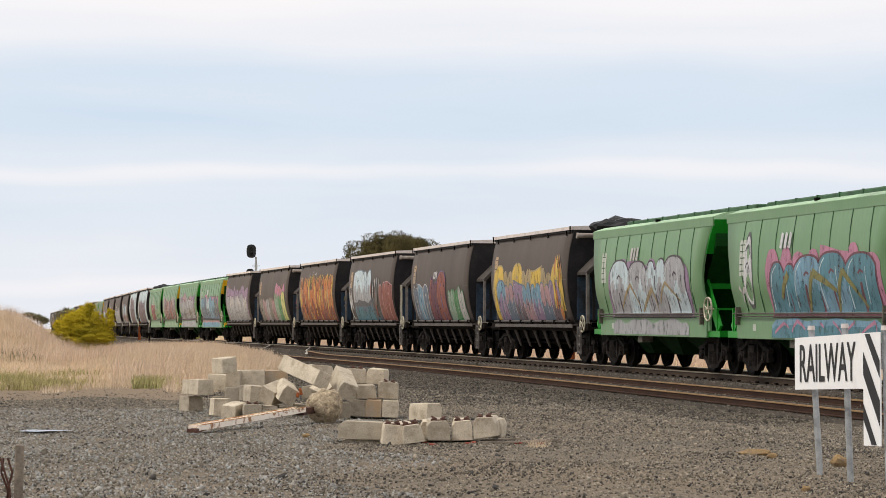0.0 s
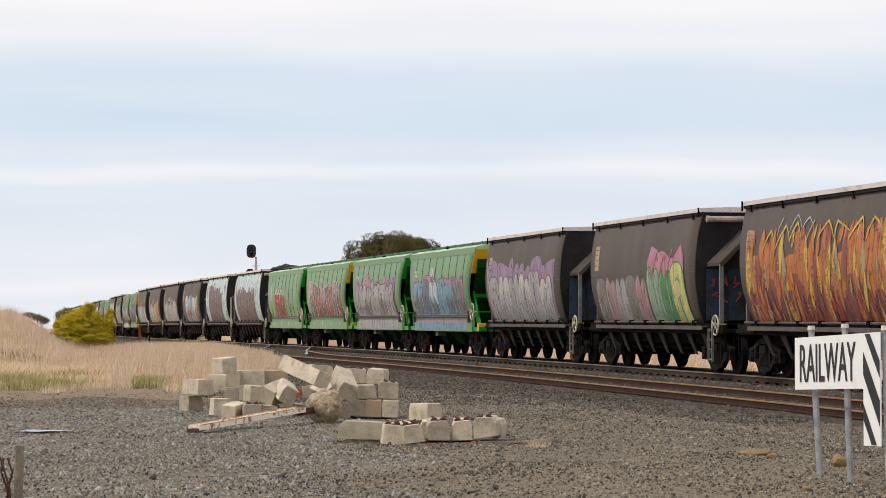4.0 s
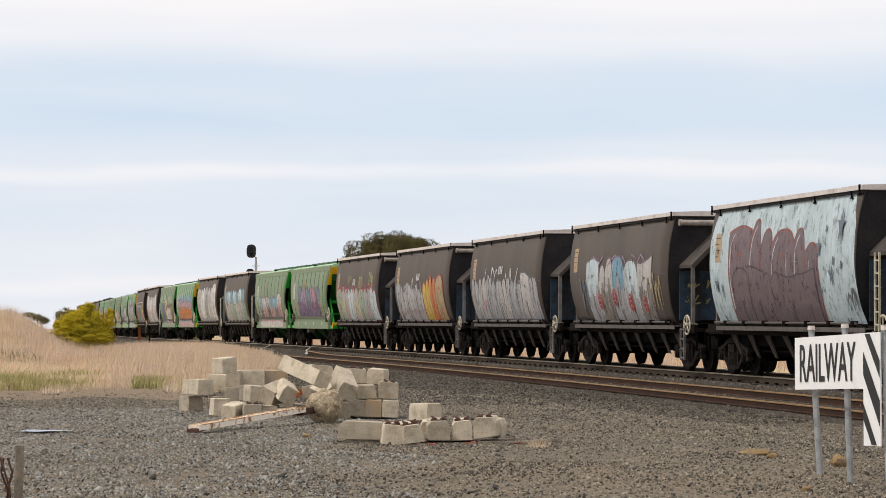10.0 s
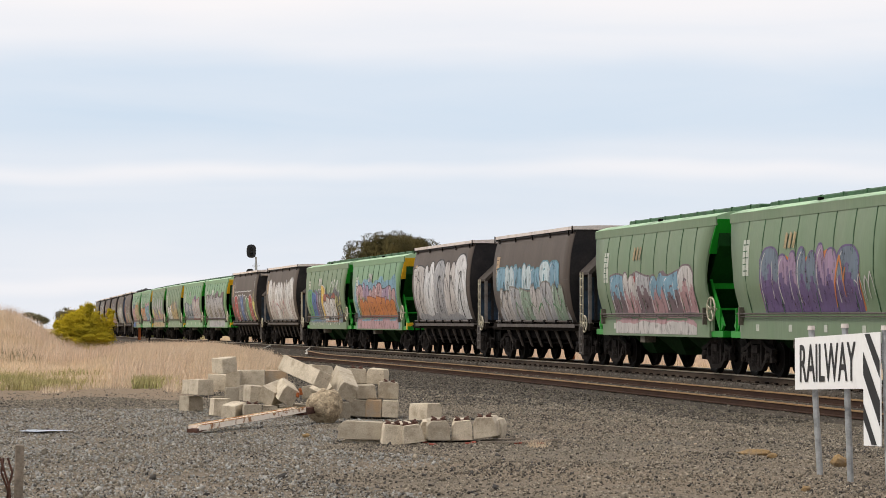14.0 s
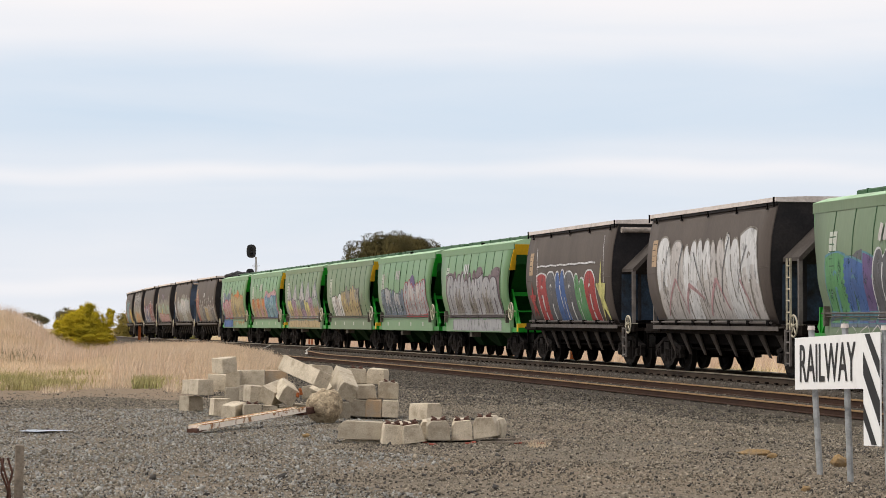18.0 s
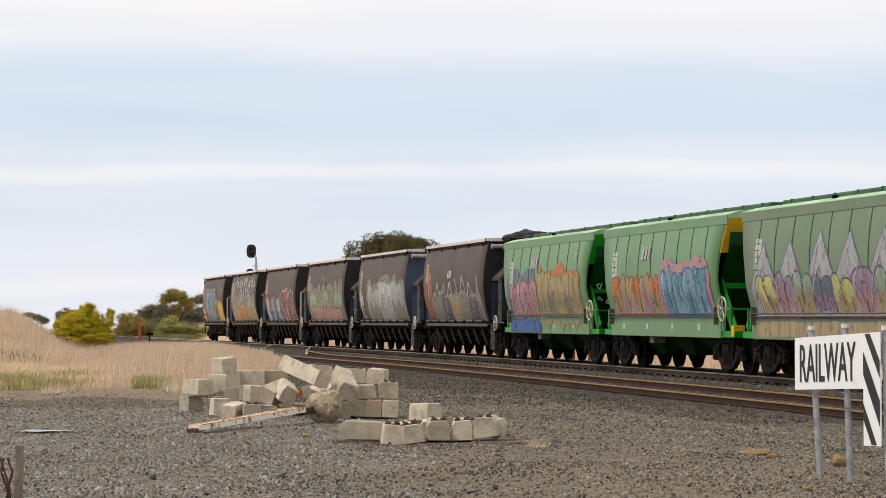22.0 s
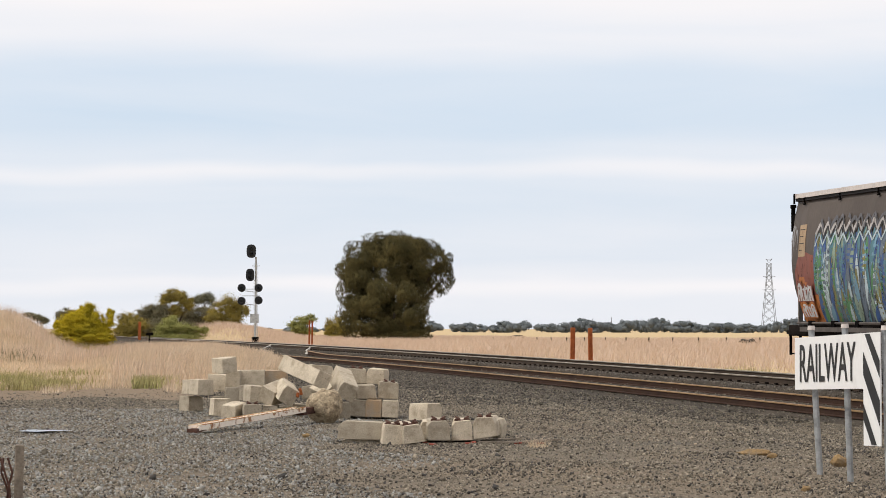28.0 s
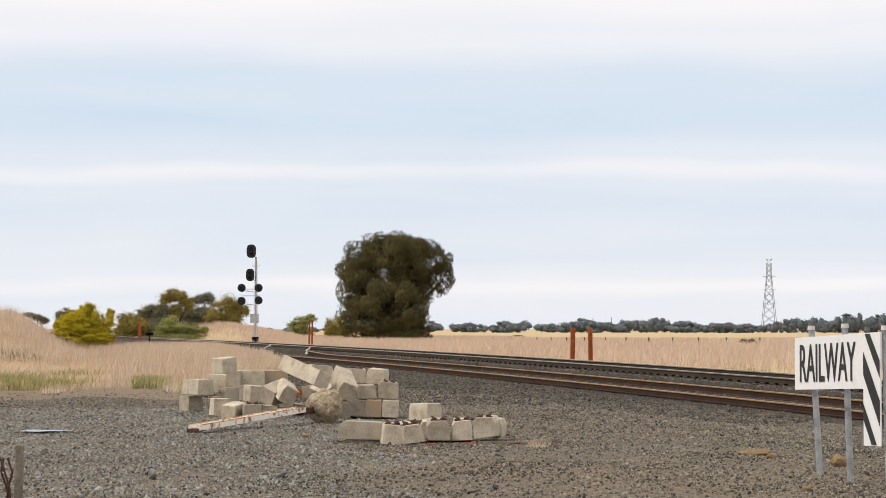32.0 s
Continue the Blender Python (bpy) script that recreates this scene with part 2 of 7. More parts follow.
# golden highlight along the loose rails, given as a head colour
M["rust_head"] = mat("gold_highlight_rail_head", (0.33, 0.205, 0.09), 0.5, metal=0.2, var=0.2, scale=1.5, fine=30, bump=0.05, second=(0.30, 0.16, 0.07))
# dark stones whose colour supplies the shadows between other stones
M["stone_dark"] = mat("shadow_dark_stone", (0.055, 0.052, 0.050), 0.9, var=0.25, scale=3, fine=30, bump=0.3, second=(0.085, 0.075, 0.065), island=0.6, spec=0.15)
M["stone_blue"] = mat("blue_grey_stone", (0.285, 0.288, 0.272), 0.9, var=0.25, scale=3, fine=30, bump=0.3, second=(0.28, 0.265, 0.24), island=0.42, spec=0.15)
# dusty castings, base darkened further for the shade below the wagons
M["cast"] = mat("dusty_shaded_cast_iron", (0.016, 0.014, 0.013), 0.9, var=0.35, scale=5, fine=40, bump=0.2, second=(0.040, 0.035, 0.032), second_at=0.62, spec=0.06)
# hopper green darkened to hold the shade under its sloping ends
M["green_shade"] = mat("recess_shade_green_hopper", (0.005, 0.055, 0.008), 0.6, var=0.2, scale=1.5, fine=20, bump=0.05, second=(0.004, 0.032, 0.006), spec=0.15)
M["block_rust"] = mat("rust_stained_concrete", (0.40, 0.28, 0.17), 0.92, var=0.2, scale=5, fine=50, bump=0.25, second=(0.33, 0.29, 0.23))
M["brace"] = mat("dusty_black_brace_steel", (0.062, 0.053, 0.046), 0.85, var=0.25, scale=3, fine=24, bump=0.08, second=(0.045, 0.038, 0.033), spec=0.08)
M["ballast_stone"] = mat("grey_ballast_stone", (0.118, 0.106, 0.087), 0.92, var=0.25, scale=3, fine=30, bump=0.3, second=(0.150, 0.130, 0.104), island=0.65, spec=0.10)
# oily brown stone, darkened to carry the shadow of the train
M["shaded_oily_stone"] = mat("oily_train_shade_stone", (0.045, 0.038, 0.032), 0.92, var=0.25, scale=3, fine=30, bump=0.3, second=(0.065, 0.052, 0.042), island=0.5, spec=0.10)

# ---------------------------------------------------------------- the line of the track
S_A, S_B = -50.0, 116.0
TH = (0.22578, 4.2067e-4, -6.3842e-6, 4.8797e-9)
RAIL0 = EYE[2] - 0.8447


def heading(s):
    c = np.clip(s, S_A, S_B)
    return TH[0] + TH[1] * c + TH[2] * c ** 2 + TH[3] * c ** 3


S_TAB = np.arange(-460.0, 700.5, 0.5)
_th = heading(S_TAB + 0.25)
_x = np.concatenate([[0], np.cumsum(np.sin(_th[:-1]) * 0.5)])
_y = np.concatenate([[0], np.cumsum(-np.cos(_th[:-1]) * 0.5)])
X_TAB = _x - np.interp(0, S_TAB, _x) - 14.829
Y_TAB = _y - np.interp(0, S_TAB, _y) + 157.238


def rail_z(s):
    c = np.clip(s, S_A, S_B + 4)
    return RAIL0 - 9.822e-4 * c - 1.794e-5 * c ** 2


def on_track(s, d=0.0, z=0.0):
    """A point s along the line, d towards the camera's side of its middle, z over the rail head."""
    th = heading(s)
    return (np.interp(s, S_TAB, X_TAB) - d * np.cos(th), np.interp(s, S_TAB, Y_TAB) - d * np.sin(th), rail_z(s) + z)


def off_track(x, y):
    """s and d of a place (arrays)."""
    x, y = np.asarray(x, float), np.asarray(y, float)
    s = np.interp(-y, -Y_TAB, S_TAB)
    for _ in range(6):
        th = heading(s)
        dx, dy = x - np.interp(s, S_TAB, X_TAB), y - np.interp(s, S_TAB, Y_TAB)
        s = np.clip(s + dx * np.sin(th) - dy * np.cos(th), S_TAB[0], S_TAB[-1])
    th = heading(s)
    dx, dy = x - np.interp(s, S_TAB, X_TAB), y - np.interp(s, S_TAB, Y_TAB)
    return s, -(dx * np.cos(th) + dy * np.sin(th))


def smooth(a, b, v):
    t = np.clip((v - a) / (b - a), 0, 1)
    return t * t * (3 - 2 * t)


def ground_z(x, y):
    """The lie of the land."""
    x, y = np.asarray(x, float), np.asarray(y, float)
    s, d = off_track(x, y)
    under = rail_z(s) - 0.74 + 0.30 * smooth(30, -20, s) * smooth(2, -3, d)
    base = -0.30 * smooth(40, 200, y) * smooth(0, 20, x) - 0.25 * smooth(400, 900, y)
    base = np.where(d < -3, np.minimum(base, 0.35), base)
    z = base + (under - base) * smooth(9, 3.5, np.abs(d))
    # the grassy bank, the mound beside it and the rise beyond the line
    q = x / np.maximum(y, 1)
    bank = (0.31 + 0.08 * smooth(-0.145, -0.125, q)) * smooth(52, 76, y) * smooth(-0.068, -0.100, q) * smooth(150, 110, y)
    mound = 1.55 * smooth(-0.150, -0.188, q) * smooth(66, 94, y) * smooth(175, 130, y)
    rise = 1.75 * smooth(-0.048, -0.100, q) * smooth(-0.150, -0.138, q) * smooth(-4, -10, d) * smooth(196, 240, y) * smooth(420, 300, y)
    near = bank + mound
    z = np.where(near > 0.02, np.maximum(z, near), z) + rise
    und = 0.02 * np.sin(x * 1.7 + np.sin(y * 0.9)) * np.sin(y * 1.3) * smooth(70, 30, y)
    return z + und

# ---------------------------------------------------------------- ground
def grid_sheet(name, xs, ys, material):
    X, Y = np.meshgrid(xs, ys)
    Z = ground_z(X.ravel(), Y.ravel())
    n, m = len(xs), len(ys)
    verts = np.stack([X.ravel(), Y.ravel(), Z], 1)
    faces = [(j * n + i, j * n + i + 1, (j + 1) * n + i + 1, (j + 1) * n + i) for j in range(m - 1) for i in range(n - 1)]
    return raw(name, verts.tolist(), faces, material, smooth=True)


def ground_material():
    """Crushed stone near the line, bare earth, then dry grassland."""
    # base lowered so that the sheet reads as shadow gaps between stones
    m = mat("gravel_earth_and_dry_grass", (0.125, 0.110, 0.088), 0.95, var=0.55, scale=0.45, fine=26, bump=0.6, second=(0.180, 0.150, 0.114), soft=0.16, spec=0.12)
    nt = m.node_tree
    N, K = nt.nodes, nt.links
    b = N["Principled BSDF"]
    old = b.inputs["Base Color"].links[0].from_socket
    at = N.new("ShaderNodeAttribute")
    at.attribute_name = "grass"
    tc = N.new("ShaderNodeTexCoord")
    no = N.new("ShaderNodeTexNoise")
    no.inputs["Scale"].default_value = 0.35
    no.inputs["Detail"].default_value = 8
    K.new(tc.outputs["Object"], no.inputs[0])
    st = N.new("ShaderNodeMix")
    st.data_type = 'RGBA'
    st.inputs["A"].default_value = (0.46, 0.345, 0.19, 1)
    st.inputs["B"].default_value = (0.58, 0.45, 0.27, 1)
    K.new(no.outputs["Fac"], st.inputs["Factor"])
    mx = N.new("ShaderNodeMix")
    mx.data_type = 'RGBA'
    K.new(at.outputs["Fac"], mx.inputs["Factor"])
    K.new(old, mx.inputs["A"])
    K.new(st.outputs["Result"], mx.inputs["B"])
    ea = N.new("ShaderNodeAttribute")
    ea.attribute_name = "earth"
    me = N.new("ShaderNodeMix")
    me.data_type = 'RGBA'
    K.new(ea.outputs["Fac"], me.inputs["Factor"])
    K.new(mx.outputs["Result"], me.inputs["A"])
    me.inputs["B"].default_value = (0.225, 0.170, 0.118, 1)
    K.new(me.outputs["Result"], b.inputs["Base Color"])
    return m


def grassy(x, y):
    """How far a place is grown over, 0 to 1."""
    s, d = off_track(x, y)
    q = x / np.maximum(y, 1)
    left = smooth(-0.066, -0.076, q + 0.004 * np.sin(y * 1.1)) * smooth(55.5, 58.5, y + 1.4 * np.sin(x * 1.9) + 0.7 * np.sin(x * 4.7))
    far = smooth(-3.2, -4.0, d) * smooth(20, 30, y)
    return np.clip(np.maximum(left * (d > 3.4), far), 0, 1)


def build_ground():
    xs = np.concatenate([-np.geomspace(2600, 32, 40), np.arange(-30, 30.1, 0.5), np.geomspace(32, 2600, 40)])
    ys = np.concatenate([-np.geomspace(1500, 6, 16), np.arange(-4, 18, 2.0), np.arange(18, 120, 0.6), np.arange(120, 330, 3.0), np.geomspace(332, 4200, 36)])
    g = grid_sheet("ground", xs, ys, ground_material())
    X, Y = np.meshgrid(xs, ys)
    at = g.data.attributes.new("grass", 'FLOAT', 'POINT')
    at.data.foreach_set("value", grassy(X.ravel(), Y.ravel()).astype(np.float32))
    x, y = X.ravel(), Y.ravel()
    q = x / np.maximum(y, 1)
    edge = y + 1.2 * np.sin(x * 1.9)
    band = smooth(49.0, 51.5, edge) * smooth(62, 57, edge) * smooth(-0.085, -0.105, q)
    worn = smooth(31, 25, y) * 0.35 + 0.35 * smooth(0.3, 0.9, np.sin(y * 0.55 + 0.5 * x) * np.sin(x * 0.35 + 1)) * smooth(48, 40, y)
    at = g.data.attributes.new("earth", 'FLOAT', 'POINT')
    at.data.foreach_set("value", np.clip(np.maximum(band * 0.9, worn * 0.7), 0, 1).astype(np.float32))
    tagged(g, "grey gravel yard and dry straw-coloured grassland", "ground", kind="structure")


build_ground()


def sweep(name, prof, ss, material, parent=None, label="", closed=True, wob=None):
    """Runs a section (d, z) along the track."""
    verts, faces = [], []
    k = len(prof)
    for i, s in enumerate(ss):
        for j, (d, z) in enumerate(prof):
            dd = d + (wob(s) if wob else 0)
            verts.append(tuple(float(v) for v in on_track(s, dd, z)))
    m = k if closed else k - 1
    for i in range(len(ss) - 1):
        for j in range(m):
            a, b = i * k + j, i * k + (j + 1) % k
            faces.append((a, b, b + k, a + k))
    if closed:
        faces.append(tuple(range(k))[::-1])
        faces.append(tuple((len(ss) - 1) * k + j for j in range(k)))
    return raw(name, verts, faces, material, parent, label)


def shine_head(ob, mtl):
    """The running top of a rail is bare metal, or carries a painted highlight on loose rails."""
    ob.data.materials.append(mtl)
    for p in ob.data.polygons:
        if len(p.vertices) == 4 and p.index % len(RAIL) in (5, 6, 7, 8, 9):
            p.material_index = 1


RAIL = [(-0.07, -0.17), (0.07, -0.17), (0.07, -0.155), (0.012, -0.135), (0.012, -0.04), (0.036, -0.03), (0.036, -0.004), (0.028, 0.0),
        (-0.028, 0.0), (-0.036, -0.004), (-0.036, -0.03), (-0.012, -0.04), (-0.012, -0.135), (-0.07, -0.155)]


def rail_section(d, dz=0.0):
    return [(d + a, b + dz) for a, b in RAIL]


TRACK_S = list(np.arange(-440, -60, 10.0)) + list(np.arange(-60, 130, 1.5)) + list(np.arange(130, 690, 20.0))
bed = sweep("ballast_bed", [(1.325, -0.185), (1.36, -0.25), (1.42, -0.41), (1.65, -0.47), (1.85, -0.61), (2.54, -0.86), (2.54, -1.4), (-2.54, -1.4), (-2.54, -0.82), (-1.62, -0.26), (-1.31, -0.235), (-1.26, -0.195)], TRACK_S, M["ballast"])
tagged(bed, "grey crushed stone ballast bank under the track", "ballast", kind="structure")

track = tagged(new("railway_track"), "railway track with steel rails on concrete sleepers", "railway track", kind="structure")
shine_head(sweep("rail", rail_section(0.80), TRACK_S, M["rail"], track), M["rail_head"])
shine_head(sweep("rail", rail_section(-0.80), TRACK_S, M["rail"], track), M["rail_head"])

# ---------------------------------------------------------------- wagons
LS, LG = 13.0, 11.845


def side_profile(z, pts):
    zs, ws = [p[0] for p in pts], [p[1] for p in pts]
    # smooth interpolation through the section
    i = max(0, min(len(zs) - 2, next((k for k in range(len(zs) - 1) if z <= zs[k + 1]), len(zs) - 2)))
    t = (z - zs[i]) / (zs[i + 1] - zs[i])
    m = lambda k: (ws[min(k + 1, len(ws) - 1)] - ws[max(k - 1, 0)]) / (zs[min(k + 1, len(zs) - 1)] - zs[max(k - 1, 0)])
    h = zs[i + 1] - zs[i]
    a, b, c, d = ws[i], m(i) * h, ws[i + 1], m(i + 1) * h
    return (2 * t ** 3 - 3 * t ** 2 + 1) * a + (t ** 3 - 2 * t ** 2 + t) * b + (-2 * t ** 3 + 3 * t ** 2) * c + (t ** 3 - t ** 2) * d


GREY_SIDE = [(1.22, 1.10), (1.7, 1.27), (2.4, 1.385), (3.1, 1.37), (3.6, 1.30), (4.02, 1.20)]
GREEN_SIDE = [(1.05, 1.24), (1.5, 1.24), (2.2, 1.395), (2.9, 1.405), (3.4, 1.36), (3.95, 1.27)]
GREY_END = [(1.22, 4.55), (2.0, 4.72), (2.7, 4.80), (3.4, 4.82), (4.02, 4.86)]
GREEN_END = [(1.05, 4.90), (2.1, 4.84), (2.6, 4.87), (3.25, 5.10), (3.95, 5.38)]


def shell(prof, z0, z1, ends, nz, nx):
    """A hull: both sides follow the section, the ends close it."""
    bm = bmesh.new()
    zs = [z0 + (z1 - z0) * i / nz for i in range(nz + 1)]
    loops = []
    for z in zs:
        w = side_profile(z, prof)
        e = float(np.interp(z, [p[0] for p in ends], [p[1] for p in ends]))
        xs = [-e + 2 * e * i / nx for i in range(nx + 1)]
        loops.append([bm.verts.new((x, -w, z)) for x in xs] + [bm.verts.new((x, w, z)) for x in reversed(xs)])
    n = len(loops[0])
    for a, b in zip(loops, loops[1:]):
        for k in range(n):
            f = bm.faces.new((a[k], a[(k + 1) % n], b[(k + 1) % n], b[k]))
            f.smooth = k not in (nx, n - 1)
    bm.faces.new(loops[0][::-1])
    bm.faces.new(loops[-1])
    return bm


def wheelset(parent):
    bm = bmesh.new()
    for sgn in (-1, 1):
        b2 = bmesh.new()
        lathe(b2, [(0.16, 0.06), (0.17, -0.075), (0.33, -0.03), (0.40, -0.06), (0.462, -0.055), (0.458, 0.05), (0.485, 0.055), (0.485, 0.08), (0.40, 0.08), (0.33, 0.03), (0.17, 0.05)], n=28)
        for v in b2.verts:
            v.co.y = sgn * (-v.co.y) + sgn * 0.80
        me = bpy.data.meshes.new("tmp")
        b2.to_mesh(me)
        b2.free()
        bm.from_mesh(me)
        bpy.data.meshes.remove(me)
    tube(bm, (0, -0.95, 0), (0, 0.95, 0), 0.085, n=10)
    bmesh.ops.recalc_face_normals(bm, faces=bm.faces)
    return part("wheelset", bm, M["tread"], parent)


def bogie(parent, x):
    """A cast three-piece bogie: side frames, bolster, springs, brake beams."""
    bm = bmesh.new()
    for sg in (-1, 1):
        y = sg * 1.04
        # an open cast truss: chords, columns and pedestals
        top = [(-1.10, 0.60), (-0.72, 0.68), (-0.40, 0.82), (0.40, 0.82), (0.72, 0.68), (1.10, 0.60)]
        low = [(-1.10, 0.40), (-0.62, 0.38), (-0.34, 0.19), (0.34, 0.19), (0.62, 0.38), (1.10, 0.40)]
        for line in (top, low):
            for a, b in zip(line, line[1:]):
                bar(bm, (a[0], y, a[1]), (b[0], y, b[1]), 0.13, 0.10)
        for cx in (-0.33, 0.33):
            bar(bm, (cx, y, 0.20), (cx, y, 0.82), 0.13, 0.09)
        for wx in (-0.84, 0.84):
            tube(bm, (wx, y - sg * 0.06, 0.46), (wx, y + sg * 0.10, 0.46), 0.12, n=10)
            tube(bm, (wx, y + sg * 0.10, 0.46), (wx, y + sg * 0.13, 0.46), 0.08, n=8)
            for px in (wx - 0.17, wx + 0.17):
                bar(bm, (px, y, 0.36), (px, y, 0.66), 0.12, 0.07)
        for sx in (-0.17, 0, 0.17):
            tube(bm, (sx, sg * 1.07, 0.24), (sx, sg * 1.07, 0.56), 0.062, n=8)
            for zz in (0.30, 0.37, 0.44, 0.51):
                tube(bm, (sx, sg * 1.07, zz), (sx, sg * 1.07, zz + 0.03), 0.078, n=8)
    box(bm, -0.2, 0.2, -1.15, 1.15, 0.56, 0.74)
    for bx in (-0.36, 0.36):
        bar(bm, (bx, -0.8, 0.4), (bx, 0.8, 0.4), 0.1, 0.12)
    box(bm, -0.3, 0.3, -0.3, 0.3, 0.74, 0.86)
    bmesh.ops.recalc_face_normals(bm, faces=bm.faces)
    bg = part("bogie", bm, M["cast"], parent)
    bg.location = (x, 0, 0)
    ws = []
    for wx in (-0.84, 0.84):
        w = wheelset(bg)
        w.location = (wx, 0, 0.46)
        ws.append(w)
    return ws


def handwheel(parent, x, y, z, mtl, ax=(0, 1, 0), R=0.29):
    bm = bmesh.new()
    torus(bm, (x, y, z), ax, R, 0.022, 20, 6)
    for k in range(5):
        a = 2 * math.pi * k / 5 + 0.3
        if ax[1]:
            q = (x + R * math.cos(a), y, z + R * math.sin(a))
        else:
            q = (x, y + R * math.cos(a), z + R * math.sin(a))
        tube(bm, (x, y, z), q, 0.016, n=5)
    tube(bm, (x, y - 0.05 * ax[1], z), (x, y + 0.28 * ax[1], z), 0.03, n=6)
    return part("handwheel", bm, mtl, parent, "cream handwheel of the hand brake")


def plate(parent, prof, u0, u1, z0, z1, mtl, label, name="data_plate", off=0.008):
    """A thin sheet that follows the side."""
    bm = bmesh.new()
    n = 5
    rows = []
    for i in range(n + 1):
        z = z0 + (z1 - z0) * i / n
        y = -(side_profile(z, prof) + off)
        rows.append([bm.verts.new((u, yy, z)) for u, yy in ((u0, y), (u1, y), (u1, y + off - 0.002), (u0, y + off - 0.002))])
    for a, b in zip(rows, rows[1:]):
        for k in range(4):
            bm.faces.new((a[k], a[(k + 1) % 4], b[(k + 1) % 4], b[k]))
    bm.faces.new(rows[0][::-1])
    bm.faces.new(rows[-1])
    bmesh.ops.recalc_face_normals(bm, faces=bm.faces)
    return part(name, bm, mtl, parent, label)


def widen(ob, back=0.0, k=1.06, tall=1.0):
    ob.data.transform(Matrix.Translation((-back, 0, 1.05 * (1 - tall))) @ Matrix.Diagonal((1, k, tall, 1)))


HULL = ("body", "print_line", "weld_seam", "roof_lid", "rim_channel", "rim_post", "end_plate", "end_sheet", "stiffener", "lid_clamp", "side_pipe", "data_plate")


def grey_wagon():
    """A bogie grain hopper with a barrel-sided body under a flat lidded roof."""
    w = new("grain_wagon")
    body = part("body", shell(GREY_SIDE, 1.22, 4.02, GREY_END, 14, 12), M["grey"], w)
    # lid with its pale rim
    bm = bmesh.new()
    e, hw = 4.93, 1.30
    sect = [(-hw, 4.02), (-hw, 4.12), (-0.6, 4.15), (0.6, 4.15), (hw, 4.12), (hw, 4.02)]
    a = [bm.verts.new((-e, y, z)) for y, z in sect]
    b = [bm.verts.new((e, y, z)) for y, z in sect]
    bm.faces.new(a)
    bm.faces.new(b[::-1])
    for k in range(6):
        bm.faces.new((a[k], b[k], b[(k + 1) % 6], a[(k + 1) % 6]))
    bmesh.ops.recalc_face_normals(bm, faces=bm.faces)
    part("roof_lid", bm, M["rim"], w, "pale weathered roof rim")
    # dark end plates, a hair proud of the hull ends
    for sg in (-1, 1):
        bm = bmesh.new()
        rows = []
        for i in range(13):
            z = 1.24 + (4.0 - 1.24) * i / 12
            x = sg * (float(np.interp(z, [p[0] for p in GREY_END], [p[1] for p in GREY_END])) + 0.012)
            yw = side_profile(z, GREY_SIDE) - 0.015
            rows.append((bm.verts.new((x, -yw, z)), bm.verts.new((x, yw, z))))
        for (p, q), (r, t) in zip(rows, rows[1:]):
            bm.faces.new((p, q, t, r) if sg > 0 else (q, p, r, t))
        part("end_plate", bm, M["dark"], w, "dark plate over the hull end")
        bm = bmesh.new()
        xa, xb = sorted((sg * 4.78, sg * 4.83))
        box(bm, xa, xb, -1.10, 1.10, 1.32, 2.60)
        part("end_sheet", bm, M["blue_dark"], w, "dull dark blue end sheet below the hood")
        for y in (-0.62, 0.62):
            bm = bmesh.new()
            bar(bm, (sg * 4.84, y, 1.30), (sg * 4.84, y, 2.60), 0.08, 0.06)
            part("stiffener", bm, M["dark"], w)
        bm = bmesh.new()
        bar(bm, (sg * 5.98, -0.95, 0.55), (sg * 5.98, -0.95, 1.02), 0.05, 0.05)
        bar(bm, (sg * 5.98, -1.18, 0.55), (sg * 5.98, -1.18, 1.02), 0.05, 0.05)
        bar(bm, (sg * 5.98, -1.18, 0.58), (sg * 5.98, -0.95, 0.58), 0.06, 0.03)
        part("step", bm, M["shaded_iron"], w)
        # gabled hood over the end platform
        bm = bmesh.new()
        x0, x1 = (4.49, 5.56) if sg > 0 else (-5.09, -5.70)
        pr = [(-1.10, 2.66), (-1.10, 2.74), (-0.28, 3.58), (0.28, 3.58), (1.10, 2.74), (1.10, 2.66), (1.03, 2.66), (0.26, 3.49), (-0.26, 3.49), (-1.03, 2.66)]
        a = [bm.verts.new((x0, py, pz)) for py, pz in pr]
        b = [bm.verts.new((x1, py, pz)) for py, pz in pr]
        for k in range(10):
            bm.faces.new((a[k], b[k], b[(k + 1) % 10], a[(k + 1) % 10]))
        for q in (a, b):
            for k in range(4):
                bm.faces.new((q[k + 1], q[(k + 2)], q[8 - k - 1], q[8 - k]) if k < 3 else (q[0], q[1], q[8], q[9]))
            bm.faces.new((q[4], q[5], q[6]))
        bmesh.ops.recalc_face_normals(bm, faces=bm.faces)
        part("end_hood", bm, M["hood"], w)
        for y in (-1.06, 1.06):
            bm = bmesh.new()
            bar(bm, (sg * 5.50, y, 1.10), (sg * 5.50, y, 2.70), 0.09, 0.06)
            part("post", bm, M["post_pale"], w, "pale grey corner post")
        bm = bmesh.new()
        box(bm, min(sg * 4.6, sg * 6.0), max(sg * 4.6, sg * 6.0), -1.2, 1.2, 1.02, 1.10)
        part("end_platform", bm, M["frame"], w)
        bm = bmesh.new()
        bar(bm, (sg * 5.6, 0, 0.86), (sg * 6.48, 0, 0.86), 0.20, 0.26)
        box(bm, min(sg * 6.25, sg * 6.48), max(sg * 6.25, sg * 6.48), -0.18, 0.18, 0.70, 1.02)
        part("coupler", bm, M["shaded_iron"], w)
    # ladder by the leading end
    bm = bmesh.new()
    for x in (5.10, 5.40):
        bar(bm, (x, -1.24, 0.30), (x, -1.24, 1.12), 0.05, 0.04)
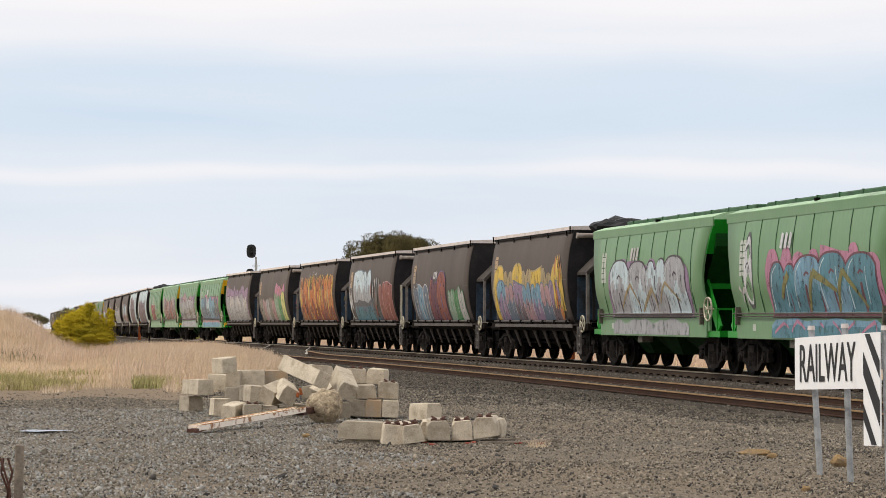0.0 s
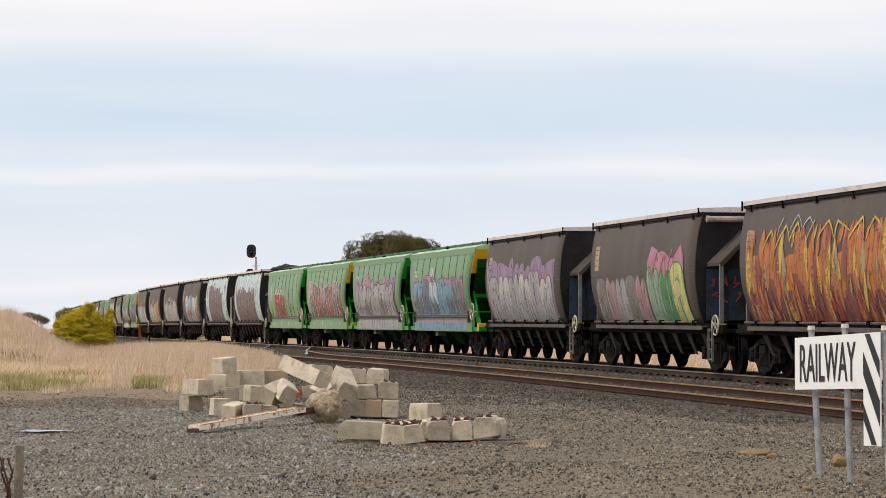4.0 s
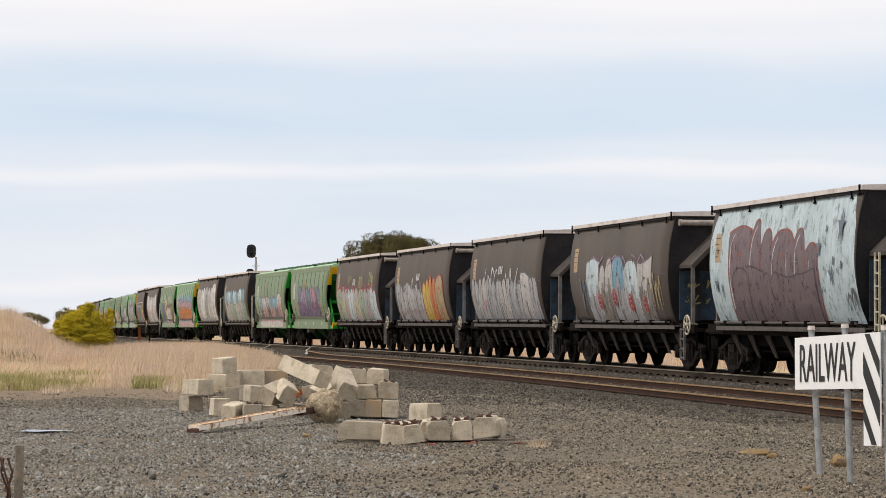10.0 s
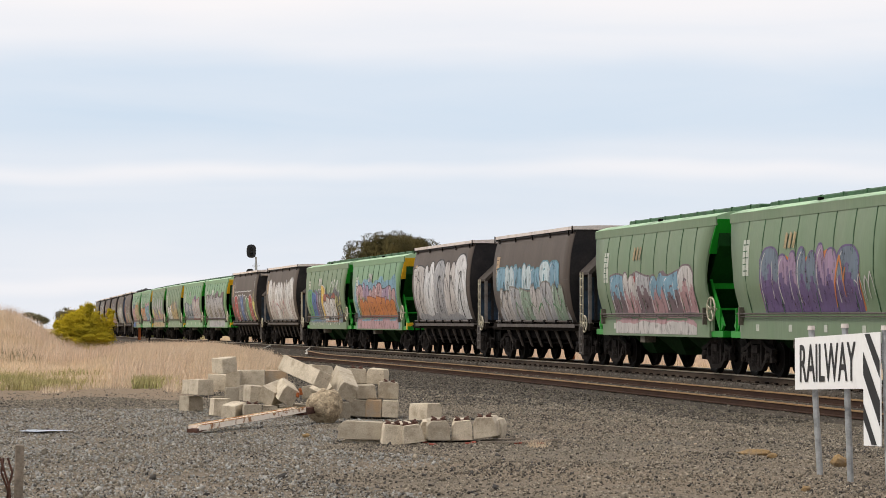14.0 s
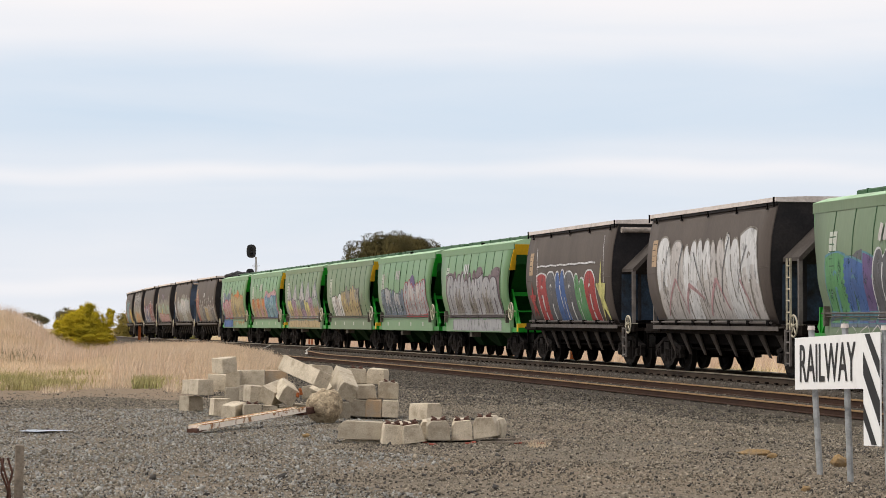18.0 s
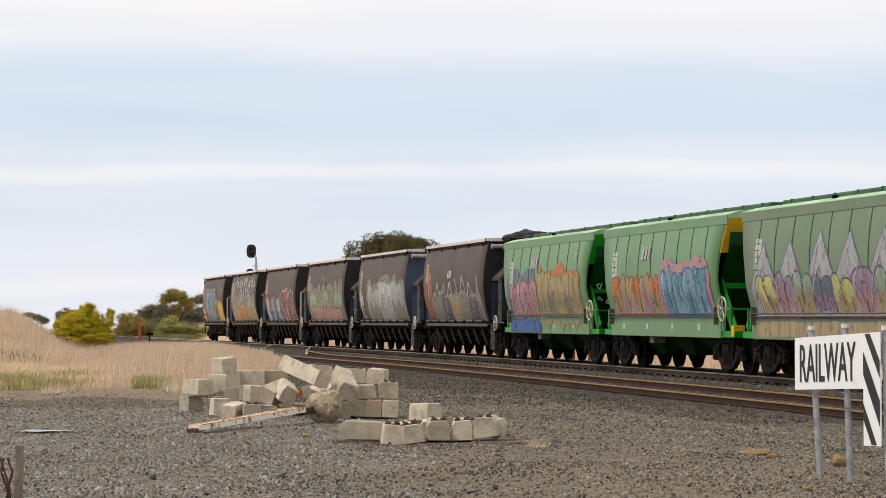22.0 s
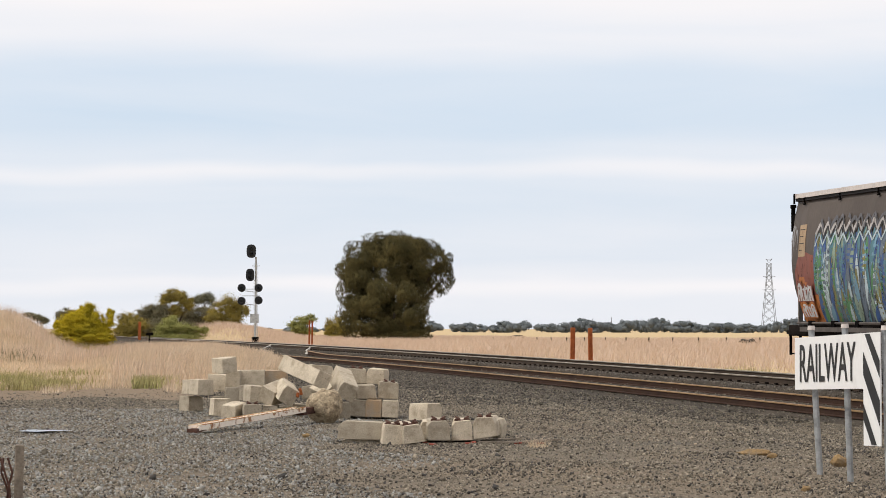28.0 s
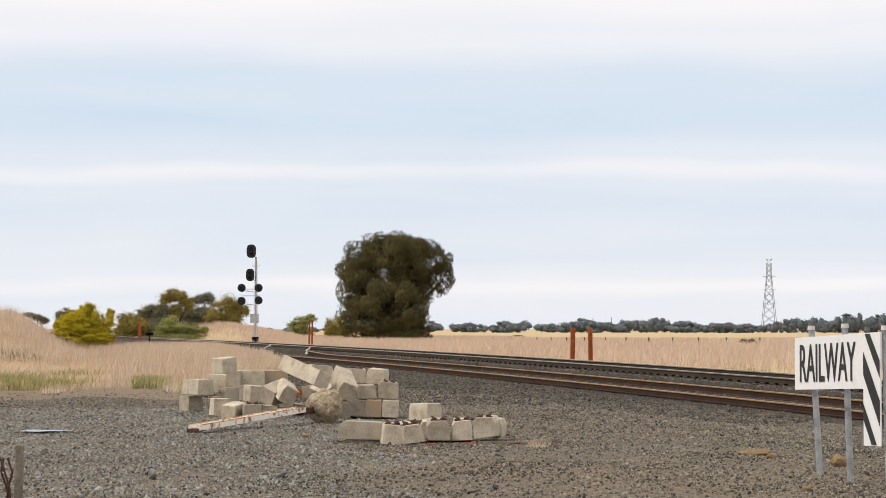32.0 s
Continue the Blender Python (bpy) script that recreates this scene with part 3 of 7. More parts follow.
    for k in range(4):
        bar(bm, (5.10, -1.24, 0.36 + 0.24 * k), (5.40, -1.24, 0.36 + 0.24 * k), 0.03, 0.03)
    part("ladder", bm, M["post_pale"], w, "dull grey step ladder below the floor")
    for sg in (-1, 1):
        bm = bmesh.new()
        box(bm, -5.95, 5.95, sg * 1.12 - 0.05, sg * 1.12 + 0.05, 0.98, 1.22)
        box(bm, -4.6, 4.6, sg * 1.24 - 0.06, sg * 1.24 + 0.06, 1.20, 1.235)
        part("sole_bar", bm, M["frame"], w)
        bm = bmesh.new()
        tube(bm, (-4.65, sg * 1.31, 1.27), (4.65, sg * 1.31, 1.27), 0.028, n=6)
        part("side_pipe", bm, M["frame_pale"], w)
        for x in np.arange(-4.3, 4.4, 2.15):
            bm = bmesh.new()
            bar(bm, (x, sg * 1.285, 4.01), (x, sg * 1.262, 3.86), 0.025, 0.03)
            bar(bm, (x - 0.05, sg * 1.275, 3.87), (x + 0.05, sg * 1.275, 3.89), 0.03, 0.03)
            part("lid_clamp", bm, M["shaded_iron"], w)
        bm = bmesh.new()
        ya, yb = sorted((sg * 1.215, sg * 1.270))
        box(bm, -4.88, 4.88, ya, yb, 3.955, 4.018)
        part("rim_channel", bm, M["dark"], w, "dark channel under the roof rim")
        for x in (-4.84, 4.84):
            bm = bmesh.new()
            bar(bm, (x, sg * 1.312, 3.90), (x, sg * 1.312, 4.130), 0.03, 0.05)
            part("rim_post", bm, M["shaded_iron"], w)
        bm = bmesh.new()
        ya, yb = sorted((sg * 1.16, sg * 1.335))
        box(bm, -4.75, 4.85, ya, yb, 1.145, 1.185)
        box(bm, -4.75, 4.85, *sorted((sg * 1.315, sg * 1.335)), 1.085, 1.145)
        part("side_tray", bm, M["frame_pale"], w, "dusty ledge along the foot of the hull")
        for x in np.arange(-4.1, 4.6, 1.38):
            bm = bmesh.new()
            box(bm, x - 0.09, x + 0.09, *sorted((sg * 1.25, sg * 1.345)), 1.20, 1.32)
            part("pipe_saddle", bm, M["shaded_iron"], w)
        bm = bmesh.new()
        box(bm, -4.55, 4.55, sg * 1.02 - 0.03, sg * 1.02 + 0.03, 0.72, 1.0)
        part("skirt", bm, M["shaded_iron"], w)
        bm = bmesh.new()
        tube(bm, (-3.4, sg * 0.98, 0.60), (3.4, sg * 0.98, 0.60), 0.03, n=6)
        part("brake_rod", bm, M["shaded_iron"], w)
        for x in np.arange(-4.2, 4.3, 1.2):
            bm = bmesh.new()
            vs = [bm.verts.new(p) for p in ((x - 0.22, sg * 1.16, 0.99), (x + 0.16, sg * 1.16, 0.99), (x + 0.40, sg * 1.07, 0.46), (x + 0.32, sg * 1.07, 0.46))]
            ws = [bm.verts.new(v.co + Vector((0.0, -sg * 0.05, -0.02))) for v in vs]
            bm.faces.new(vs)
            bm.faces.new(ws[::-1])
            for k in range(4):
                bm.faces.new((vs[k], ws[k], ws[(k + 1) % 4], vs[(k + 1) % 4]))
            bmesh.ops.recalc_face_normals(bm, faces=bm.faces)
            part("brace", bm, M["brace"], w)
    # hopper chutes
    for cx in (-2.3, 0.0, 2.3):
        bm = bmesh.new()
        for (hx, hy, z0), (kx, ky, z1) in [((1.0, 0.95, 1.25), (0.35, 0.5, 0.48))]:
            a = [bm.verts.new((cx + p * hx, q * hy, z0)) for p, q in ((-1, -1), (1, -1), (1, 1), (-1, 1))]
            b = [bm.verts.new((cx + p * kx, q * ky, z1)) for p, q in ((-1, -1), (1, -1), (1, 1), (-1, 1))]
            bm.faces.new(a)
            bm.faces.new(b[::-1])
            for k in range(4):
                bm.faces.new((a[k], b[k], b[(k + 1) % 4], a[(k + 1) % 4]))
        bmesh.ops.recalc_face_normals(bm, faces=bm.faces)
        # the chute's black holds the shade below the hull
        part("hopper_chute", bm, M["shaded_iron"], w)
    ws = []
    for x in (-4.42, 5.02):
        ws += bogie(w, x)
    handwheel(w, 5.55, -1.30, 1.20, M["cream"], R=0.24)
    plate(w, GREY_SIDE, -4.70, 4.70, 2.53, 2.55, M["grey"], "", "weld_seam", 0.0025)
    plate(w, GREY_SIDE, -4.35, -3.95, 2.72, 3.42, M["placard"], "tan data placard")
    for k in range(4):
        plate(w, GREY_SIDE, -4.31, -4.31 + (0.30, 0.22, 0.28, 0.16)[k], 3.30 - 0.15 * k, 3.32 - 0.15 * k, M["hood"], "dark unreadable line of print", "print_line", 0.011)
    for c in w.children:
        kind = c.name.split(".")[0]
        if kind in HULL:
            widen(c, 0.3)
        elif kind in ("end_hood", "post", "sole_bar", "end_platform", "ladder", "side_tray", "pipe_saddle"):
            widen(c)
    return w, ws


def green_wagon(end_material):
    """A bogie grain hopper with ribbed sides, sloping ends and a hatch running along its roof."""
    w = new("grain_wagon")
    for sg in (-1, 1):
        bm = bmesh.new()
        grid = []
        for i in range(15):
            z = 1.05 + 2.9 * i / 14
            y = sg * side_profile(z, GREEN_SIDE)
            e = float(np.interp(z, [p[0] for p in GREEN_END], [p[1] for p in GREEN_END]))
            grid.append([(-e + 2 * e * k / 12, y, z) for k in range(13)])
        skins = []
        for inset in (0.0, 0.05):
            skins.append([[bm.verts.new((x, y - sg * inset, z)) for x, y, z in r] for r in grid])
        for q in skins:
            for a, b in zip(q, q[1:]):
                for k in range(12):
                    bm.faces.new((a[k], a[k + 1], b[k + 1], b[k])).smooth = True
        o, n = skins
        for i in range(14):
            for k in (0, 12):
                bm.faces.new((o[i][k], o[i + 1][k], n[i + 1][k], n[i][k]))
        bmesh.ops.recalc_face_normals(bm, faces=bm.faces)
        part("side", bm, M["green"], w)
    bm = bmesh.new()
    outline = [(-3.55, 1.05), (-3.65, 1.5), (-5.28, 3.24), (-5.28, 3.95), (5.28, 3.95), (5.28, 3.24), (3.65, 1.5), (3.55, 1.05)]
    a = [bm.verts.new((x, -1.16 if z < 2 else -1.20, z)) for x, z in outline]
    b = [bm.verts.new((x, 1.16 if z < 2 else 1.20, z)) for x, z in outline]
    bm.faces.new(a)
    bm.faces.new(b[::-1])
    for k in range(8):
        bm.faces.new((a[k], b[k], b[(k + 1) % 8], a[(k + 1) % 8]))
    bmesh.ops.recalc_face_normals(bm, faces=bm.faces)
    # the shaded recess is painted into this green
    part("hopper", bm, M["green_shade"], w, "green hopper with sloping ends, recess shade in its colour")
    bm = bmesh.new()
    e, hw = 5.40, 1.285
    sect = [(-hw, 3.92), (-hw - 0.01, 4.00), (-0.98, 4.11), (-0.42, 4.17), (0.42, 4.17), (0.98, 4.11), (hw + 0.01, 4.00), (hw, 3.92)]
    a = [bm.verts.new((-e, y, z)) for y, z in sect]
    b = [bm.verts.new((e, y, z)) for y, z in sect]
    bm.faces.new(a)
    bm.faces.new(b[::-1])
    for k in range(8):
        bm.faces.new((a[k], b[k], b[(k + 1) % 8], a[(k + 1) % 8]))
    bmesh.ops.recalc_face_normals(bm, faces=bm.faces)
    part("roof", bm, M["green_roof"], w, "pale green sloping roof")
    for sg in (-1, 1):
        bm = bmesh.new()
        ya, yb = sorted((sg * 1.27, sg * 1.315))
        box(bm, -5.38, 5.38, ya, yb, 3.76, 3.985)
        part("cant_rail", bm, M["green"], w)
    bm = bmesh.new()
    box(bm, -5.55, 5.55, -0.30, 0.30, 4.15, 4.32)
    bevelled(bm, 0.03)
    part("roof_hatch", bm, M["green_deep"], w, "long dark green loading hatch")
    for x in np.arange(-4.9, 5.0, 1.4):
        bm = bmesh.new()
        box(bm, x - 0.018, x + 0.018, -0.315, 0.315, 4.16, 4.328)
        part("hatch_clamp", bm, M["green_deep"], w)
    bm = bmesh.new()
    box(bm, -0.06, 0.06, -1.10, -1.00, 4.08, 4.15)
    part("roof_latch", bm, M["shaded_iron"], w)
    ws = []
    for x in (-4.30, 4.55):
        ws += bogie(w, x)
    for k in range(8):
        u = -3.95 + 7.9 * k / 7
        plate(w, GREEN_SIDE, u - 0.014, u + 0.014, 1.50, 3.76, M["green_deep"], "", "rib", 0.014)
    for sg in (-1, 1):
        bm = bmesh.new()
        ya, yb = sorted((sg * 1.20, sg * 1.275))
        box(bm, -4.75, 4.75, ya, yb, 0.88, 1.40)
        bevelled(bm, 0.012)
        part("sole_panel", bm, M["green"], w)
        bm = bmesh.new()
        tube(bm, (-4.75, sg * 1.35, 1.50), (4.75, sg * 1.35, 1.50), 0.022, n=6)
        tube(bm, (-4.75, sg * 1.33, 1.43), (4.75, sg * 1.33, 1.43), 0.016, n=6)
        part("brake_pipe", bm, M["frame_pale"], w)
        for x in (-4.55, 4.55):
            bm = bmesh.new()
            bar(bm, (x, sg * 1.30, 1.22), (x, sg * 1.30, 1.66), 0.16, 0.07)
            part("pipe_bracket", bm, M["rust_pale"], w)
        bm = bmesh.new()
        xa, xb = sorted((sg * 5.32, sg * 5.40))
        ring = [(-1.27, 3.92), (-1.34, 3.45), (-1.375, 3.04), (-0.95, 3.04), (-0.4, 3.04), (0.4, 3.04), (0.95, 3.04), (1.375, 3.04), (1.34, 3.45), (1.27, 3.92)]
        back = lambda z: sg * (float(np.interp(z, [p[0] for p in GREEN_END], [p[1] for p in GREEN_END])) - 5.35)
        fa = [bm.verts.new((xa + back(z), y, z)) for y, z in ring]
        fb = [bm.verts.new((xb + back(z), y, z)) for y, z in ring]
        bm.faces.new(fa)
        bm.faces.new(fb[::-1])
        for k in range(10):
            bm.faces.new((fa[k], fb[k], fb[(k + 1) % 10], fa[(k + 1) % 10]))
        bmesh.ops.recalc_face_normals(bm, faces=bm.faces)
        part("end_panel", bm, end_material if sg > 0 else M["green_vivid"], w, "yellow end panel" if (sg > 0 and end_material is M["yellow"]) else "bright green end panel")
        for y in (-1.15, 1.15):
            bm = bmesh.new()
            bar(bm, (sg * 4.40, y, 2.30), (sg * 5.40, y, 1.10), 0.06, 0.30)
            part("end_gusset", bm, M["green_vivid"], w)
        bm = bmesh.new()
        bar(bm, (sg * 4.45, -1.14, 2.22), (sg * 4.45, 1.14, 2.22), 0.10, 0.14)
        part("end_beam", bm, M["green_vivid"], w)
        bm = bmesh.new()
        bar(bm, (sg * 5.30, -1.2, 1.62), (sg * 5.30, 1.2, 1.62), 0.05, 0.05)
        for y in (-1.18, -0.4, 0.4, 1.18):
            bar(bm, (sg * 5.30, y, 1.06), (sg * 5.30, y, 1.62), 0.05, 0.05)
        part("end_rail", bm, M["green_vivid"], w)
        bm = bmesh.new()
        xa, xb = sorted((sg * 4.55, sg * 5.62))
        box(bm, xa, xb, -1.22, 1.22, 0.90, 1.06)
        part("end_platform", bm, M["green_vivid"], w)
        if sg > 0 and end_material is M["yellow"]:
            bm = bmesh.new()
            box(bm, 5.44, 5.60, -1.24, -0.96, 0.92, 1.20)
            bevelled(bm, 0.01)
            part("corner_block", bm, M["yellow"], w, "yellow corner block")
        bm = bmesh.new()
        bar(bm, (sg * 5.2, 0, 0.86), (sg * 5.90, 0, 0.86), 0.20, 0.26)
        part("coupler", bm, M["shaded_iron"], w)
        bm = bmesh.new()
        bar(bm, (sg * 5.55, -1.20, 0.52), (sg * 5.55, -1.20, 0.92), 0.04, 0.04)
        part("step", bm, M["shaded_iron"], w)
    for cx in (-2.6, 0.0, 2.6):
        bm = bmesh.new()
        a = [bm.verts.new((cx + p * 1.2, q * 1.05, 1.06)) for p, q in ((-1, -1), (1, -1), (1, 1), (-1, 1))]
        b = [bm.verts.new((cx + p * 0.35, q * 0.5, 0.40)) for p, q in ((-1, -1), (1, -1), (1, 1), (-1, 1))]
        bm.faces.new(a)
        bm.faces.new(b[::-1])
        for k in range(4):
            bm.faces.new((a[k], b[k], b[(k + 1) % 4], a[(k + 1) % 4]))
        bmesh.ops.recalc_face_normals(bm, faces=bm.faces)
        part("hopper_chute", bm, M["green_black"], w)
    for x in (-3.5, -1.3, 0.9, 3.1):
        bm = bmesh.new()
        box(bm, x - 0.10, x + 0.10, -1.281, -1.27, 1.08, 1.24)
        part("label_plate", bm, M["placard_white"], w, "small pale label plate")
    bm = bmesh.new()
    box(bm, -1.35, -0.95, -1.2, -0.9, 0.70, 0.90)
    part("valve_box", bm, M["rust_pale"], w)
    handwheel(w, 5.05, -1.33, 1.62, M["cream"], R=0.30)
    plate(w, GREEN_SIDE, -4.15, -3.72, 2.42, 3.30, M["placard_white"], "white data placard")
    for k in range(5):
        plate(w, GREEN_SIDE, -4.11, -4.11 + (0.32, 0.24, 0.34, 0.20, 0.28)[k], 3.17 - 0.16 * k, 3.195 - 0.16 * k, M["green_deep"], "dark unreadable line of print", "print_line", 0.012)
    for c in w.children:
        if c.name.split(".")[0] not in ("bogie", "coupler", "hopper_chute"):
            widen(c, 0.0, 1.05, 0.957)
    return w, ws


GREEN_IDX = {6, 7, 8, 9, 10, 11, 14, 15, 18, 19, 26, 27, 28, 29, 36, 37}
# how far the rear end of the last wagon has come, metres along the line
RUN = [(0, -361.68), (3, -313.56), (6, -265.34), (9, -216.62), (11, -184.09), (13, -151.05), (17, -84.16), (19, -50.20), (21, -15.87), (23, 18.72), (25, 53.55), (28, 105.85), (30, 140.50), (32, 175.10)]
GREY_C, GREEN_C = 6.55, 5.95


def run_at(t):
    """Smooth run of the train."""
    ts, ss = [r[0] for r in RUN], [r[1] for r in RUN]
    i = max(0, min(len(ts) - 2, int(np.searchsorted(ts, t, side='right')) - 1))
    g = [((ss[min(k + 1, len(ss) - 1)] - ss[max(k - 1, 0)]) / (ts[min(k + 1, len(ts) - 1)] - ts[max(k - 1, 0)])) for k in range(len(ts))]
    h = ts[i + 1] - ts[i]
    u = (t - ts[i]) / h
    return ((2 * u ** 3 - 3 * u ** 2 + 1) * ss[i] + (u ** 3 - 2 * u ** 2 + u) * h * g[i]
            + (-2 * u ** 3 + 3 * u ** 2) * ss[i + 1] + (u ** 3 - u ** 2) * h * g[i + 1])


def wagon_pose(s):
    a, b = on_track(s - 4.4), on_track(s + 4.4)
    x, y, z = ((p + q) / 2 for p, q in zip(a, b))
    tilt = math.degrees(math.atan2(a[2] - b[2], 8.8))
    return pose(float(x), float(y), float(z), 0, tilt, math.degrees(math.atan2(b[1] - a[1], b[0] - a[0])))




# ---------------------------------------------------------------- painted lettering on the wagon sides
PAINT = {
    "white": (0.62, 0.62, 0.62), "silver": (0.36, 0.36, 0.37), "pale": (0.50, 0.47, 0.45), "black": (0.018, 0.018, 0.02), "smoke": (0.10, 0.10, 0.11),
    "ice": (0.50, 0.60, 0.63), "mauve": (0.165, 0.115, 0.128), "plum": (0.075, 0.05, 0.062), "lilac": (0.30, 0.20, 0.30), "pink": (0.47, 0.20, 0.29), "rose": (0.42, 0.25, 0.26),
    "red": (0.36, 0.035, 0.035), "brick": (0.26, 0.075, 0.05), "orange": (0.52, 0.17, 0.035), "yellow": (0.62, 0.42, 0.06), "lemon": (0.58, 0.55, 0.20), "tan": (0.38, 0.29, 0.15),
    "green": (0.09, 0.26, 0.10), "mint": (0.27, 0.36, 0.27), "teal": (0.085, 0.22, 0.27), "sky": (0.17, 0.32, 0.42), "blue": (0.045, 0.11, 0.30), "slate": (0.13, 0.17, 0.22), "purple": (0.12, 0.075, 0.19),
    "maroon": (0.15, 0.045, 0.06), "olive": (0.22, 0.20, 0.06), "stone": (0.22, 0.20, 0.17)}


def worn_paint(name, c):
    """Sprayed paint, patchy and rubbed through to the steel in places."""
    m = mat(name, c, 0.6, var=0.16, scale=1.6, fine=14, bump=0.02, second=tuple(0.62 * v + 0.03 for v in c), second_at=0.55, soft=0.22, streak=0.5)
    N, K = m.node_tree.nodes, m.node_tree.links
    tc = N.new("ShaderNodeTexCoord")
    no = N.new("ShaderNodeTexNoise")
    no.inputs["Scale"].default_value = 5.5
    no.inputs["Detail"].default_value = 7
    no.inputs["Roughness"].default_value = 0.7
    mp = N.new("ShaderNodeMapping")
    mp.inputs["Scale"].default_value = (1.0, 1.0, 0.45)
    K.new(tc.outputs["Object"], mp.inputs[0])
    K.new(mp.outputs[0], no.inputs[0])
    rg = N.new("ShaderNodeMapRange")
    rg.inputs["From Min"].default_value = 0.36
    rg.inputs["From Max"].default_value = 0.47
    rg.inputs["To Min"].default_value = 0.45
    K.new(no.outputs["Fac"], rg.inputs["Value"])
    K.new(rg.outputs[0], N["Principled BSDF"].inputs["Alpha"])
    return m


PM = {k: worn_paint("spray_paint_" + k, v) for k, v in PAINT.items()}


class Painting:
    """Flat coats of paint on a curved side, one over another."""

    def __init__(self, prof, parent, fit):
        self.parent, self.fit = parent, fit
        self.prof, self.v, self.f, self.m, self.cols = prof, [], [], [], []
        self.tab_z = np.linspace(prof[0][0], prof[-1][0], 60)
        self.tab_w = [max(side_profile(z, prof), 1.277 if prof is GREEN_SIDE and z < 1.42 else 0) for z in self.tab_z]

    def col(self, c):
        if c not in self.cols:
            self.cols.append(c)
        return self.cols.index(c)

    def vert(self, u, z, off):
        self.v.append((u, -(float(np.interp(z, self.tab_z, self.tab_w)) + 0.002 + 0.6 * off), z))
        return len(self.v) - 1

    def quad(self, q, c):
        self.f.append(q)
        self.m.append(self.col(c))

    def stroke(self, pts, width, c, off, taper=0.0):
        """A brush stroke through the points, cut into short pieces."""
        P = []
        for i in range(len(pts) - 1):
            p0, p1, p2, p3 = (np.array(pts[max(0, min(len(pts) - 1, k))], float) for k in (i - 1, i, i + 1, i + 2))
            n = max(2, int(np.linalg.norm(p2 - p1) / 0.16))
            for k in range(n):
                t = k / n
                P.append(0.5 * (2 * p1 + (p2 - p0) * t + (2 * p0 - 5 * p1 + 4 * p2 - p3) * t * t + (3 * p1 - p0 - 3 * p2 + p3) * t ** 3))
        P.append(np.array(pts[-1], float))
        last = None
        for i, p in enumerate(P):
            d = P[min(i + 1, len(P) - 1)] - P[max(i - 1, 0)]
            d = d / (np.linalg.norm(d) + 1e-9)
            w = width / 2 * (1 - taper * i / len(P))
            n = np.array((-d[1], d[0])) * w
            cur = (self.vert(p[0] + n[0], p[1] + n[1], off), self.vert(p[0] - n[0], p[1] - n[1], off))
            if last:
                self.quad((last[0], last[1], cur[1], cur[0]), c)
            last = cur

    def field(self, u0, u1, z0, z1, c, off, rng, ragged=0.3, c2=None, low=0.0):
        """A sprayed ground with an uneven upper edge, in one or two colours."""
        n = max(2, int((u1 - u0) / 0.14))
        m = max(2, int((z1 - z0) / 0.14))
        ph, ph2 = rng.uniform(0, 6), rng.uniform(0, 6)
        cols = []
        for i in range(n + 1):
            u = u0 + (u1 - u0) * i / n
            edge = 0.6 + 0.25 * math.sin(u * 2.3 + ph) + 0.15 * math.sin(u * 5.1 + ph2) + rng.uniform(-0.05, 0.05)
            fade = min(1.0, min(i, n - i) / 2.5 + 0.25)
            top = z1 - ragged * (1 - edge) - (1 - fade) * 0.35 * (z1 - z0)
            bot = z0 + low * rng.uniform(0, 1)
            cols.append([self.vert(u, bot + (top - bot) * k / m, off) for k in range(m + 1)])
        for i in range(n):
            for k in range(m):
                cc = c if not c2 or (k / m) < 0.5 + 0.15 * math.sin(i * 0.5 + ph) else c2
                self.quad((cols[i][k], cols[i + 1][k], cols[i + 1][k + 1], cols[i][k + 1]), cc)

    def letters(self, u0, u1, z0, z1, n, fills, line, shine, rng, fat=1.0, lean=0.0, off=0.010, wild=1.0):
        """Swollen letter forms packed side by side, each with an outline, slits and a shine; no words.
        A fill of "a/b" fades from a above to b below; wild over 1.5 draws pointed peaks."""
        n = max(1, round(n * 1.05))
        w, h = (u1 - u0) / n, z1 - z0
        hump = lambda x, c, r: max(0.0, 1 - abs((x - c) / r) ** 3)
        for i in range(n):
            cx = u0 + w * (i + 0.5)
            pair = fills[i % len(fills)].split("/")
            fill, other = pair[0], pair[-1]
            top = z1 - rng.uniform(0, 0.14) * h * min(1, wild)
            style = 3 if wild > 1.5 else (0, 0, 1, 0, 2)[rng.randrange(5)]
            ha, hb, mid = rng.uniform(0.16, 0.30), rng.uniform(0.12, 0.30), rng.uniform(0.42, 0.56)
            lo = rng.uniform(0.66, 0.74)
            shape = [lambda x: lo + max(ha * hump(x, mid / 2, mid / 2), hb * hump(x, (1 + mid) / 2, (1 - mid) / 2)), lambda x: 0.72 + 0.28 * hump(x, 0.5, 0.56),
                     lambda x: 0.92 + 0.06 * math.sin(3 * x + i), lambda x: 1 - 0.62 * abs(2 * x - 1)][style]
            slant = lean + rng.uniform(-0.10, 0.10)
            bend = rng.uniform(-0.05, 0.08)
            half = w * 0.5 * min(1.12, 0.90 + 0.12 * fat)
            split = rng.uniform(0.42, 0.58)
            ph = rng.uniform(0, 6)

            def at(x, b, grow=0.0):
                # x across and b up the letter, both 0 to 1
                full = (top - z0) * shape(min(1, max(0, x)))
                z = z0 - 0.4 * grow + (full + 1.4 * grow) * b
                return cx + (2 * x - 1) * (half + grow) + slant * (z - z0 - h / 2) + bend * math.sin(3 * b + ph), z

            for grow, o in ((0.050, off), (0.0, off + 0.004)):
                cols = [[self.vert(*at(x / 14, b / 10, grow), o) for b in range(11)] for x in range(15)]
